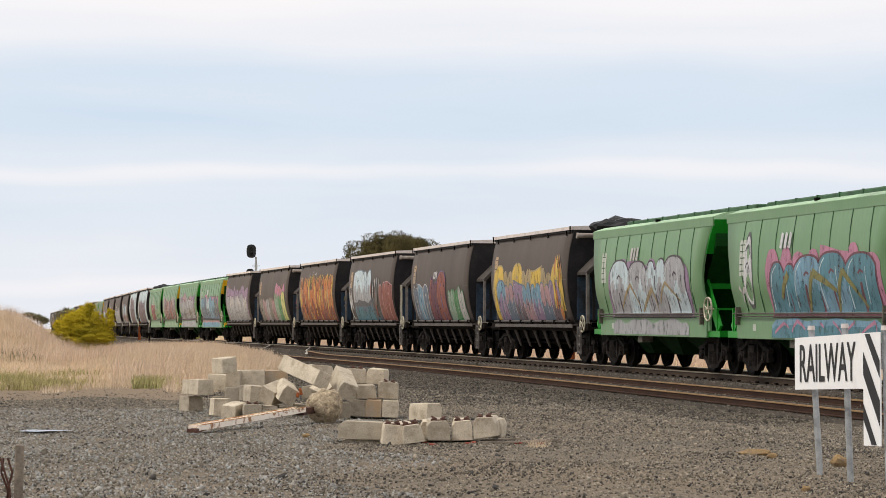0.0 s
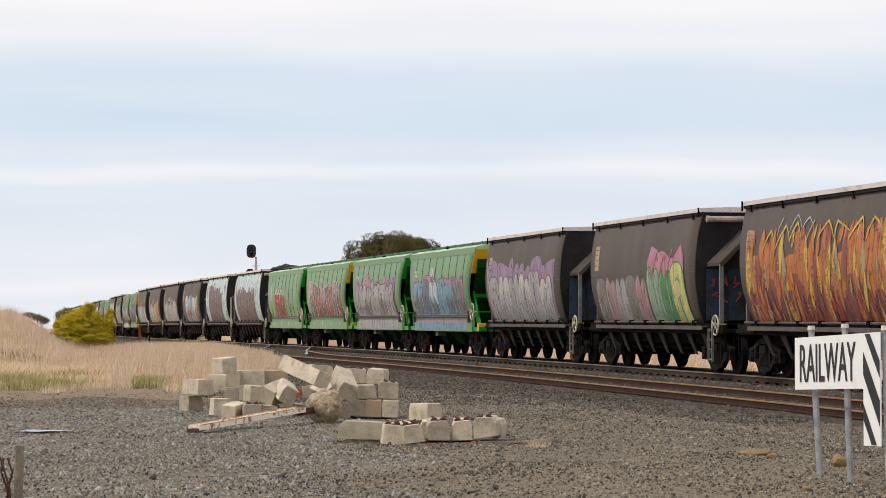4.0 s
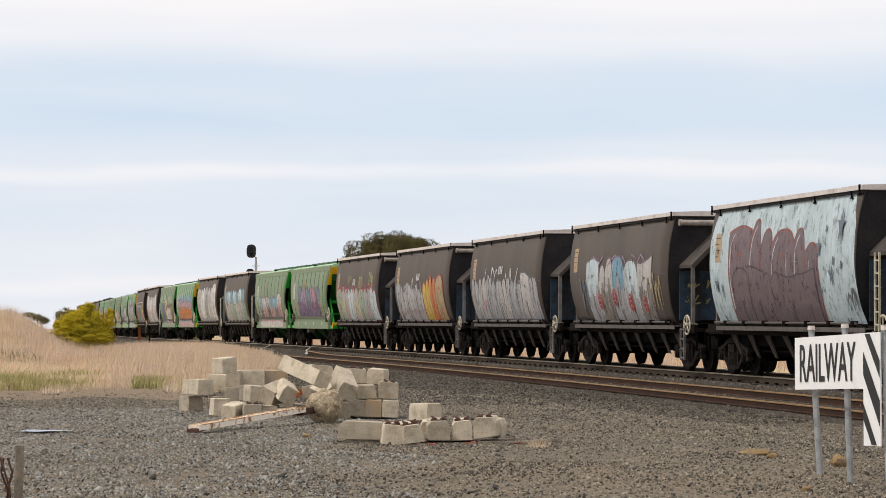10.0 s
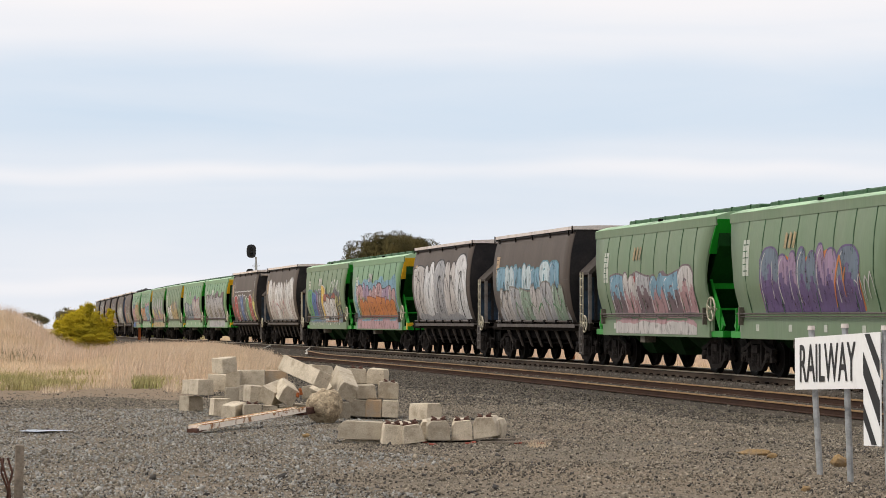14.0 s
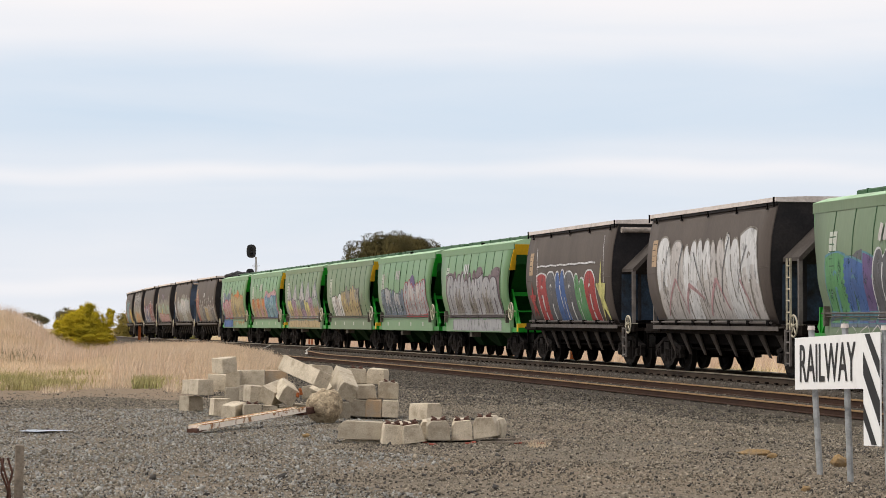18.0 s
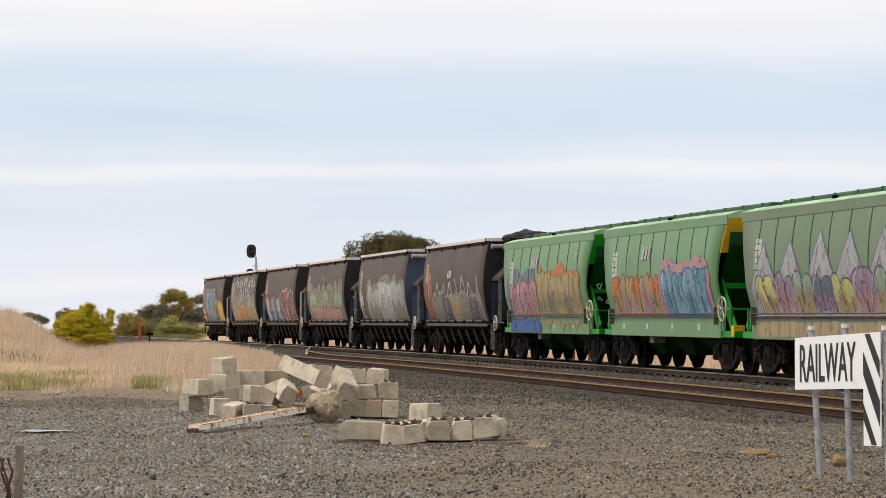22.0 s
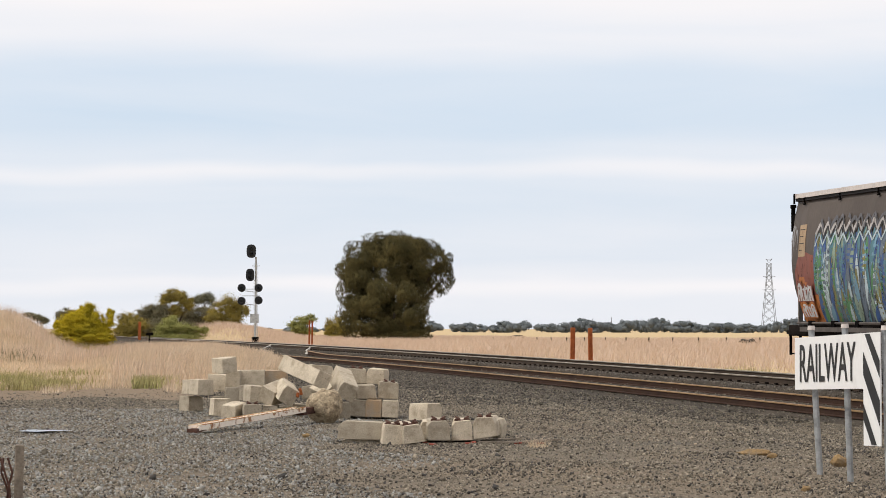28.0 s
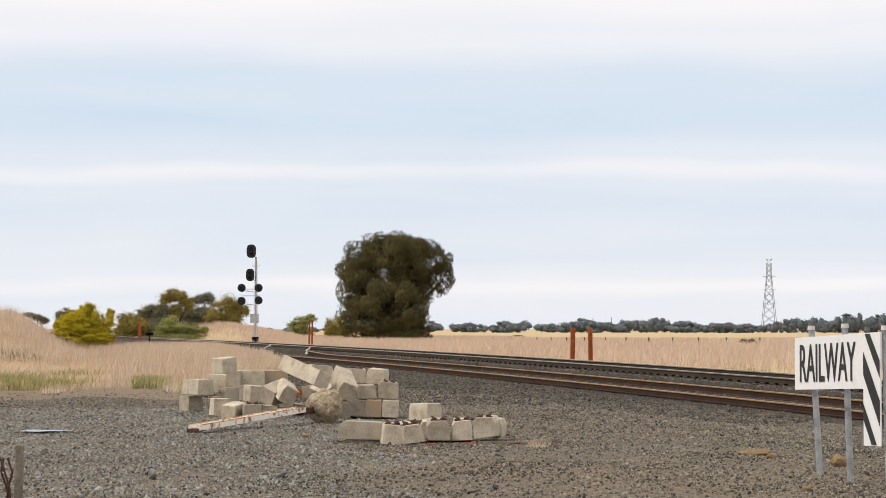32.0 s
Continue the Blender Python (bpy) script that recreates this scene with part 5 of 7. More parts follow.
    34: [L(-4.3, -1.8, 1.3, 2.7, 3, "slate sky", "pale", "silver", 0.8), B(-1.6, 1.2, 1.26, 2.7, "maroon", "brick", 0.5), L(-1.4, 1.2, 1.3, 3.1, 2, "maroon brick orange", "purple", "orange", 1.1), L(1.6, 4.1, 1.3, 2.5, 3, "mint green pale", "green", "pale", 0.9), S(-4.2, -3.4, 1.4, 3.2, 2, "slate", 0.05)],
    35: [B(-4.6, -3.6, 1.3, 2.9, "yellow", "tan", 0.3), L(-4.3, 4.2, 1.6, 3.15, 7, "yellow tan/yellow", "tan", "", 1.1), L(-4.0, 3.8, 1.3, 2.65, 7, "sky/lilac rose/slate lilac/mauve sky/rose", "slate", "pale", 1.1), ("K", 3.2, 4.5, 1.3, 3.3, 16, "orange yellow", "tan", 0.8, 0.1)],
    36: [B(-3.4, 3.4, 0.93, 1.4, "silver", "", 0.2), L(-3.4, 3.7, 1.42, 3.2, 4, "lilac", "lilac", "", 1.0), L(-3.2, 3.5, 1.42, 3.05, 4, "ice/silver silver/ice", "plum", "white", 1.05), S(-2.6, 3.0, 1.5, 2.4, 3, "tan", 0.14)],
    37: [("O", -3.55, 2.55, 0.33, 0.95, "white", "smoke"), S(-4.3, -3.8, 1.7, 2.2, 2, "pale", 0.10), L(-2.2, 4.5, 1.42, 3.05, 4, "pink", "pink", "", 1.15, 0.0, 0.4), L(-2.0, 4.3, 1.42, 2.85, 4, "teal sky/teal teal/sky", "maroon", "ice", 1.05, 0.0, 0.4), S(-1.4, 3.8, 1.5, 2.5, 3, "olive", 0.20), B(-2.2, 4.3, 0.93, 1.40, "teal", "sky", 0.1), S(-2.0, 4.2, 0.95, 1.35, 6, "pink", 0.10)],
}
MARKED = {37: "white", 36: "pale", 29: "white", 28: "", 19: "tan", 18: "tan", 11: "white", 10: "pale", 15: "pale", 14: "pale", 7: "pale", 6: "pale", 5: "white", 34: "white", 26: "pale", 27: "pale", 22: "white", 21: "white", 20: "white"}
LABELS = {0: "last grey grain hopper wagon with blue, orange and yellow graffiti", 12: "grey grain hopper wagon with red, blue and green block graffiti", 24: "grain hopper wagon with white-painted side and mauve graffiti", 25: "grain hopper wagon with white-painted side and broad mauve graffiti",
          32: "grey grain hopper wagon with flame-orange graffiti", 16: "grey grain hopper wagon with bold white and black graffiti", 20: "grey grain hopper wagon with red-edged pale graffiti and yellow stars", 1: "grey grain hopper wagon with tall white and tan graffiti",
          19: "dusty green grain hopper wagon with purple graffiti and yellow end", 29: "green grain hopper wagon with blue and pink graffiti and yellow end", 26: "green grain hopper wagon with a small red graffiti"}


def paint_wagon(ob, i, green):
    rng = random.Random(100 + i)
    P = Painting(GREEN_SIDE if green else GREY_SIDE, ob, (0.0, 1.05, 0.957) if green else (0.3, 1.06))
    layer = 0.0
    for a in ART[i]:
        if a[0] == "B":
            P.field(a[1], a[2], a[3], a[4], a[5], 0.006 + layer, rng, a[7], a[6] or None, a[8])
        elif a[0] == "W":
            P.field(-4.75, 4.75, 1.26, 3.98, "ice", 0.005, rng, 0.02, "ice")
        elif a[0] == "L":
            P.letters(a[1], a[2], a[3], a[4], a[5], a[6], a[7], a[8], rng, a[9], a[10], 0.009 + layer, a[11])
        elif a[0] == "S":
            P.scribble(a[1], a[2], a[3], a[4], a[5], a[6], rng, a[7], 0.010 + layer)
        elif a[0] == "K":
            P.feathers(a[1], a[2], a[3], a[4], a[5], a[6].split(), a[7], rng, 0.010 + layer, a[8], a[9])
        elif a[0] == "Z":
            P.zigzag(a[1], a[2], a[3], a[4], a[5], a[6], rng, a[7], 0.010 + layer)
        elif a[0] == "*":
            P.star(a[1], a[2], a[3], a[4], a[5], 0.010 + layer)
        elif a[0] == "O":
            P.oval(a[1], a[2], a[3], a[4], a[5], a[6], 0.010 + layer)
        elif a[0] == "F":
            P.flecks(a[1], a[2], a[3], a[4], a[5], a[6], rng, 0.010 + layer)
        P.done({"B": "painted_ground", "W": "painted_ground", "*": "painted_star", "O": "painted_oval"}.get(a[0], "graffiti_pattern"))
        layer += {"L": 0.016, "K": 0.012}.get(a[0], 0.004)
    if MARKED.get(i):
        P.blocks(-1.25 if green else -0.6, 3.02 if green else 2.84, 0.80 if green else 0.62, 0.36 if green else 0.26, MARKED[i], 0.010 + layer)
    P.done("company_mark")


DULL = {8, 9, 14, 18, 19}
END_TAGS = {3: "white", 23: "olive", 31: "red", 32: "olive", 25: "silver", 6: "ice"}
M["cyl"] = mat("dusty_beige_cylinder", (0.36, 0.31, 0.27), 0.6, var=0.15, scale=4, fine=20, bump=0.04)
CYLINDER = {35, 33, 31, 25, 23, 21, 20, 12, 5, 4}
TARP = {35, 25, 5}
TALL = {0, 2, 13, 16, 17, 24, 33}
proto_grey, wheels_grey = grey_wagon()
proto_green, wheels_green = green_wagon(M["green_vivid"])
proto_yellow, wheels_yellow = green_wagon(M["yellow"])
WAGONS, made = [], set()
for i in range(38):
    start = sum(LG if k in GREEN_IDX else LS for k in range(i))
    g = i in GREEN_IDX
    proto = (proto_yellow if i % 2 else proto_green) if g else proto_grey
    if proto in made:
        ob = copy_thing(proto, Matrix.Identity(4))
        for c in [c for c in ob.children if c.name.startswith(("graffiti", "painted", "company_mark", "roof_cylinder", "tarp_roll", "marker_lamp", "tall_ladder"))]:
            bpy.data.objects.remove(c)
    else:
        ob = proto
        made.add(proto)
    if g:
        for c in ob.children:
            if c.name.split(".")[0] in ("side", "sole_panel", "cant_rail"):
                c.data = c.data.copy()
                c.data.materials[0] = M["green_dull"] if i in DULL else M["green"]
    paint_wagon(ob, i, g)
    if not g and i == 4:
        for c in ob.children:
            if c.name.split(".")[0] in ("end_plate", "end_sheet") and c.data.vertices[0].co.x > 0:
                c.data = c.data.copy()
                c.data.materials[0] = M["blue"]
                c["label"] = "dull blue end plate"
    if i in END_TAGS:
        v, f = [], []
        rg = random.Random(i)
        for row in range(2):
            for k in range(4):
                y0, z0 = -0.95 + 0.26 * k, 2.15 - 0.42 * row
                pts = [(y0 + rg.uniform(-.05, .15), z0 + rg.uniform(-.02, .3)) for _ in range(4)]
                for (a, b), (c, d) in zip(pts, pts[1:]):
                    n = Vector((-(d - b), c - a)).normalized() * 0.018
                    v += [(4.875, a + n.x, b + n.y), (4.875, a - n.x, b - n.y), (4.875, c - n.x, d - n.y), (4.875, c + n.x, d + n.y)]
                    f.append(tuple(range(len(v) - 4, len(v))))
        widen(raw("graffiti", v, f, PM[END_TAGS[i]], ob, "scrawled tag on the end sheet"), 0.3)
    if i in CYLINDER:
        bm = bmesh.new()
        tube(bm, (5.06, -1.12, 3.84), (5.06, -0.2, 3.84), 0.075, n=12)
        tube(bm, (5.06, -1.18, 3.84), (5.06, -1.12, 3.84), 0.088, n=12)
        bar(bm, (4.84, -0.9, 3.84), (5.04, -0.9, 3.84), 0.06, 0.05)
        bar(bm, (4.84, -0.4, 3.84), (5.04, -0.4, 3.84), 0.06, 0.05)
        widen(part("roof_cylinder", bm, M["cyl"], ob, "pale lid-opening cylinder under the roof edge"), 0.3)
    if i in TALL:
        bm = bmesh.new()
        for x in (5.16, 5.40):
            bar(bm, (x, -1.31, 1.12), (x, -1.31, 2.72), 0.04, 0.035)
        for k in range(6):
            bar(bm, (5.16, -1.31, 1.25 + 0.26 * k), (5.40, -1.31, 1.25 + 0.26 * k), 0.03, 0.03)
        part("tall_ladder", bm, M["cream"], ob, "dull cream ladder up to the end hood")
    if i in TARP:
        bm = bmesh.new()
        bmesh.ops.create_icosphere(bm, subdivisions=3, radius=1)
        for v in bm.verts:
            n = noise.noise(v.co * 2.3) * 0.3 + noise.noise(v.co * 5.5) * 0.2
            v.co = Vector((5.22 + v.co.x * 0.46 * (1 + n), 0.0 + v.co.y * 1.0, 4.10 + v.co.z * 0.25 * (1 + 2.0 * n)))
        part("tarp_roll", bm, M["black"], ob, "black bunched tarpaulin at the roof end")
    if i == 0:
        bm = bmesh.new()
        bar(bm, (-5.12, -1.24, 3.30), (-5.12, -1.24, 3.88), 0.07, 0.08)
        box(bm, -5.17, -5.06, -1.29, -1.19, 3.82, 3.90)
        box(bm, -5.08, -4.90, -1.27, -1.16, 3.50, 3.68)
        bar(bm, (-5.10, -1.20, 3.62), (-4.80, -1.16, 3.62), 0.05, 0.05)
        widen(part("marker_lamp", bm, M["shaded_iron"], ob, "black end-of-train marker"), 0.3)
    base = "green grain hopper wagon" if g else "grey-brown grain hopper wagon"
    if i in DULL:
        base = "dusty green grain hopper wagon"
    tagged(ob, LABELS.get(i, base + (" with yellow end and graffiti" if g and i % 2 else " with a graffiti-covered side")), "grain wagon", "wagons of the grain train")
    WAGONS.append((ob, start + (GREEN_C if g else GREY_C)))
WHEELS = [(w, -0.84 if k % 2 == 0 else 0.84) for ws in (wheels_grey, wheels_green, wheels_yellow) for k, w in enumerate(ws)]


# ---------------------------------------------------------------- joined stuff: stones, blades, leaves
def mesh_np(name, verts, faces, material, parent=None, label=""):
    """One mesh from arrays; all faces have the same number of corners."""
    me = bpy.data.meshes.new(name)
    n, k = faces.shape
    me.vertices.add(len(verts))
    me.vertices.foreach_set("co", np.asarray(verts, np.float32).ravel())
    me.loops.add(n * k)
    me.loops.foreach_set("vertex_index", faces.astype(np.int32).ravel())
    me.polygons.add(n)
    me.polygons.foreach_set("loop_start", np.arange(0, n * k, k, dtype=np.int32))
    me.polygons.foreach_set("loop_total", np.full(n, k, np.int32))
    me.update(calc_edges=True)
    return link_mesh(name, me, material, parent, label)


RNG = np.random.default_rng(7)
LUMP = np.array([(0, 0, 1.15), (1.1, 0, 0), (-0.55, 0.95, 0), (-0.55, -0.95, 0), (0, 0, -1.15)], float)
LUMP_F = np.array([(0, 1, 2), (0, 2, 3), (0, 3, 1), (4, 2, 1), (4, 3, 2), (4, 1, 3)])


def turns(n):
    q = RNG.normal(size=(n, 4))
    q /= np.linalg.norm(q, axis=1)[:, None]
    w, x, y, z = q.T
    return np.stack([np.stack([1 - 2 * (y * y + z * z), 2 * (x * y - z * w), 2 * (x * z + y * w)], 1),
                     np.stack([2 * (x * y + z * w), 1 - 2 * (x * x + z * z), 2 * (y * z - x * w)], 1),
                     np.stack([2 * (x * z - y * w), 2 * (y * z + x * w), 1 - 2 * (x * x + y * y)], 1)], 1)


def stones(name, places, size, material, label, spread=0.45):
    """Broken stone: each a skewed angular lump, half sunk."""
    n = len(places)
    r = size * np.exp(RNG.normal(0, spread, n))
    base = LUMP[None] * (1 + RNG.uniform(-0.35, 0.25, (n, 5, 3))) * RNG.uniform(0.65, 1.15, (n, 1, 3))
    v = np.einsum('nij,nkj->nki', turns(n), base) * (r * 1.05)[:, None, None]
    v += np.asarray(places)[:, None, :]
    v[:, :, 2] += (r * 0.25)[:, None]
    f = (LUMP_F[None] + (np.arange(n) * 5)[:, None, None]).reshape(-1, 3)
    return tagged(mesh_np(name, v.reshape(-1, 3), f, material), label, "stones", kind="stuff")


def scatter_ground():
    # yard in front of the bank, thinning with distance
    Y = np.sqrt(RNG.uniform(20.0 ** 2, 58.0 ** 2, 290000))
    X = RNG.uniform(-0.20, 0.20, len(Y)) * Y
    s, d = off_track(X, Y)
    patch = 0.5 + 0.28 * np.sin(X * 0.8 + 2 + np.sin(Y * 0.3)) * np.sin(Y * 0.45 + X * 0.2) + 0.24 * np.sin(X * 2.3 + 1.4 * np.sin(Y * 0.9)) * np.sin(Y * 1.1 + X) + 0.2 * np.sin(X * 6.1 + np.sin(Y * 2.2)) * np.sin(Y * 2.7 - X * 2)
    keep = (d > 2.5) & (grassy(X, Y) < 0.4) & (RNG.uniform(0, 1, len(Y)) < np.clip(0.30 + 0.7 * patch, 0.3, 1)) & ~((Y > 50.5 - 1.2 * np.sin(X * 1.9)) & (X / Y < -0.095) & (RNG.uniform(0, 1, len(Y)) < 0.93))
    X, Y = X[keep], Y[keep]
    stones("gravel", np.stack([X, Y, ground_z(X, Y)], 1), 0.0098, M["stone"], "loose grey and brown crushed stone on the yard", 0.42)
    # dark stones mixed in as the shadowed gaps of the gravel
    k = RNG.uniform(0, 1, len(X)) < 0.10 + 0.36 * np.clip(np.sin(X * 1.7 + np.sin(Y * 0.6)) * np.sin(Y * 0.8 + 0.7 * X) + 0.1, 0, 1)
    jit = RNG.normal(0, 0.05, (2, k.sum()))
    X2, Y2 = X[k] + jit[0], Y[k] + jit[1]
    stones("dark_gravel", np.stack([X2, Y2, ground_z(X2, Y2)], 1), 0.0100, M["stone_dark"], "dark stones for the shadow gaps among the gravel", 0.38)
    k = (RNG.uniform(0, 1, len(X)) < 0.75) & (X / Y < -0.028 + 0.03 * np.sin(Y)) & (Y < 44)
    X2, Y2 = X[k] + 0.04, Y[k] + 0.03
    stones("blue_gravel", np.stack([X2, Y2, ground_z(X2, Y2)], 1), 0.0112, M["stone_blue"], "blue-grey road stone spread on the yard", 0.38)
    n = 4200
    Y = np.sqrt(RNG.uniform(20.0 ** 2, 55.0 ** 2, n))
    X = RNG.uniform(-0.20, 0.20, n) * Y
    s, d = off_track(X, Y)
    k = (d > 3) & (grassy(X, Y) < 0.3)
    X, Y = X[k], Y[k]
    stones("coarse_gravel", np.stack([X, Y, ground_z(X, Y)], 1), 0.0150, M["stone"], "larger broken stones lying among the gravel", 0.25)
    n = 7000
    Y = np.sqrt(RNG.uniform(20.0 ** 2, 56.0 ** 2, n))
    X = RNG.uniform(-0.20, 0.20, n) * Y
    s, d = off_track(X, Y)
    k = (d > 3) & (grassy(X, Y) < 0.3) & (RNG.uniform(0, 1, n) < 0.25 + 0.75 * np.clip(np.sin(X * 1.1 + 0.8 * np.sin(Y)) * np.sin(Y * 0.7 - X), 0, 1))
    stones("coarse_dark_gravel", np.stack([X[k], Y[k], ground_z(X[k], Y[k])], 1), 0.0165, M["stone_dark"], "larger dark stones scattered over the yard", 0.3)
    n = 420
    Y = np.sqrt(RNG.uniform(21.0 ** 2, 50.0 ** 2, n))
    X = RNG.uniform(-0.20, 0.20, n) * Y
    s, d = off_track(X, Y)
    k = (d > 3) & (grassy(X, Y) < 0.3)
    stones("pale_chips", np.stack([X[k], Y[k], ground_z(X[k], Y[k])], 1), 0.012, M["chip"], "pale tan stone chips on the yard", 0.3)


def scatter_slope():
    n = 70000
    s = RNG.uniform(5, 112, n)
    d = 2.4 + 12 * RNG.uniform(0, 1, n) ** 1.3
    x, y, _ = on_track(s, d)
    k = (y > 46) & (grassy(x, y) < 0.4)
    x, y = x[k], y[k]
    stones("slope_gravel", np.stack([x, y, ground_z(x, y)], 1), 0.019, M["ballast_stone"], "grey broken stone below the ballast shoulder", 0.35)
    k = RNG.uniform(0, 1, len(x)) < 0.42
    x, y = x[k] + 0.05, y[k]
    stones("dark_slope_gravel", np.stack([x, y, ground_z(x, y)], 1), 0.020, M["stone_dark"], "dark broken stone below the ballast shoulder", 0.35)


def bed_z(d):
    near = np.interp(d, [1.325, 1.37, 1.42, 1.65, 1.85, 2.54, 2.8], [-0.19, -0.26, -0.42, -0.48, -0.62, -0.86, -0.90])
    far = np.interp(-d, [1.27, 1.31, 1.62, 2.54], [-0.205, -0.25, -0.27, -0.82])
    return np.where(d > 0, near, far)


def scatter_ballast():
    n = 60000
    s = RNG.uniform(5, 124, n)
    d = RNG.uniform(-1.6, 2.75, n)
    ok = (np.abs(np.abs(d) - 0.8) > 0.10)
    s, d = s[ok], d[ok]
    x, y, z = on_track(s, d, 0)
    P = np.stack([x, y, z + np.maximum(bed_z(d), -0.77)], 1)
    mid = np.abs(d) < 1.30
    stones("track_ballast", P[~mid], 0.022, M["ballast_stone"], "grey crushed ballast stones along the track", 0.35)
    # stones between the rails have the train's shadow in their colour
    stones("oily_ballast", P[mid], 0.022, M["shaded_oily_stone"], "dark oily ballast between the rails, train shade in its colour", 0.35)


M["chip"] = mat("pale_stone_chip", (0.30, 0.24, 0.17), 0.9, var=0.2, scale=3, fine=30, bump=0.2, island=0.5)
M["straw"] = mat("dry_straw_grass", (0.62, 0.495, 0.35), 0.9, var=0.12, scale=0.25, fine=3, bump=0, second=(0.69, 0.57, 0.44), island=0.22, spec=0.1)
M["field"] = mat("pinkish_field_grass", (0.58, 0.445, 0.35), 0.9, var=0.10, scale=0.12, fine=1, bump=0, second=(0.66, 0.52, 0.41), island=0.12, spec=0.05)
M["seed"] = mat("pale_seed_heads", (0.66, 0.53, 0.42), 0.9, var=0.1, scale=0.3, fine=3, bump=0, second=(0.55, 0.41, 0.29), island=0.3, spec=0.1)
M["grass_green"] = mat("green_grass", (0.30, 0.295, 0.125), 0.9, var=0.2, scale=0.4, fine=3, bump=0, second=(0.48, 0.40, 0.20), island=0.35, spec=0.1)


def blades(name, X, Y, h, w, material, label, lean=0.25, zoff=0.0):
    n = len(X)
    a = RNG.uniform(0, math.pi, n)
    dx, dy = np.cos(a) * w / 2, np.sin(a) * w / 2
    z = ground_z(X, Y) + zoff
    lx, ly = RNG.normal(0.10, lean, n) * h, RNG.normal(0, lean, n) * h
    v = np.stack([np.stack([X - dx, Y - dy, z - 0.02], 1), np.stack([X + dx, Y + dy, z - 0.02], 1),
                  np.stack([X + dx * 0.8 + lx * 0.4, Y + dy * 0.8 + ly * 0.4, z + h * 0.6], 1), np.stack([X - dx * 0.8 + lx * 0.4, Y - dy * 0.8 + ly * 0.4, z + h * 0.6], 1),
                  np.stack([X + lx, Y + ly, z + h], 1)], 1)
    b = (np.arange(n) * 5)[:, None]
    tri = np.concatenate([b + np.array([[0, 1, 2]]), b + np.array([[0, 2, 3]]), b + np.array([[3, 2, 4]])])
    return tagged(mesh_np(name, v.reshape(-1, 3), tri, material), label, "grass", kind="stuff")


def grow_grass():
    # tall dry grass on the bank
    n = 230000
    Y = np.sqrt(RNG.uniform(51.0 ** 2, 104.0 ** 2, n))
    X = RNG.uniform(-0.20, -0.066, n) * Y
    g = grassy(X, Y)
    q = X / Y
    s, d = off_track(X, Y)
    clump = 0.5 + 0.5 * np.sin(X * 2.1 + 1.3 * np.sin(Y * 0.7)) * np.sin(Y * 1.3 + X)
    keep = (RNG.uniform(0, 1, n) < g * (0.45 + 0.55 * clump)) & (d > 3.6)
    X, Y, q = X[keep], Y[keep], q[keep]
    tall = 0.15 + 0.37 * smooth(58, 64, Y) * smooth(-0.150, -0.128, q) + 0.22 * smooth(66, 78, Y) * smooth(-0.128, -0.150, q)
    h = tall * RNG.uniform(0.55, 1.15, len(X))
    blades("dry_grass", X, Y, h, RNG.uniform(0.007, 0.016, len(X)), M["straw"], "tall dry straw-coloured grass on the bank", 0.16)
    # thin seed stems over the rest
    n = 60000
    Y = np.sqrt(RNG.uniform(55.0 ** 2, 100.0 ** 2, n))
    X = RNG.uniform(-0.20, -0.070, n) * Y
    q = X / Y
    s, d = off_track(X, Y)
    tuft = np.clip(0.25 + 0.9 * np.sin(X * 1.3 + 2 * np.sin(Y * 0.5)) * np.sin(Y * 0.9 + 0.6 * X), 0.04, 1)
    keep = (RNG.uniform(0, 1, n) < grassy(X, Y) * tuft) & (d > 3.8) & ((q > -0.140) | (Y > 70))
    X, Y = X[keep], Y[keep]
    blades("seed_stems", X, Y, RNG.uniform(0.35, 0.72, len(X)) * (0.55 + 0.45 * smooth(55, 64, Y)), RNG.uniform(0.006, 0.011, len(X)), M["seed"], "wispy pale seed stems over the dry grass", 0.14)
    n = 5000
    Y = RNG.uniform(70, 100, n)
    X = RNG.uniform(-0.195, -0.150, n) * Y
    keep = RNG.uniform(0, 1, n) < np.clip(np.sin(X * 0.9 + 1) * np.sin(Y * 0.37) - 0.45, 0, 1)
    blades("mound_scrub", X[keep], Y[keep], RNG.uniform(0.15, 0.45, keep.sum()), RNG.uniform(0.02, 0.04, keep.sum()), M["scrub"], "low grey-green scrub on the mound", 0.4)
    n = 20000
    Y = RNG.uniform(56, 70, n)
    X = RNG.uniform(-0.190, -0.138, n) * Y
    keep = RNG.uniform(0, 1, n) < smooth(68, 58, Y) * smooth(-0.140, -0.162, X / Y) * np.clip(0.35 + 0.8 * np.sin(X * 1.9 + 1) * np.sin(Y * 0.8), 0.05, 1)
    blades("green_grass", X[keep], Y[keep], RNG.uniform(0.08, 0.30, keep.sum()), RNG.uniform(0.012, 0.022, keep.sum()), M["grass_green"], "short green grass at the foot of the mound", 0.3)
    n = 2600
    Y = RNG.uniform(57.0, 60.5, n)
    X = RNG.uniform(-0.131, -0.110, n) * Y
    keep = RNG.uniform(0, 1, n) < np.clip(0.6 + 0.6 * np.sin(X * 3.1), 0, 1)
    blades("fringe_grass", X[keep], Y[keep], RNG.uniform(0.08, 0.26, keep.sum()), RNG.uniform(0.015, 0.03, keep.sum()), M["grass_green"], "green grass fringe beside the gravel", 0.3)
    n = 2600
    Y = RNG.normal(74, 3.5, n)
    X = RNG.normal(0.124, 0.006, n) * Y
    s, d = off_track(X, Y)
    k = d < -3.6
    blades("verge_grass", X[k], Y[k], RNG.uniform(0.15, 0.40, k.sum()), RNG.uniform(0.012, 0.022, k.sum()), M["grass_green"], "tuft of greener grass beyond the track", 0.25)
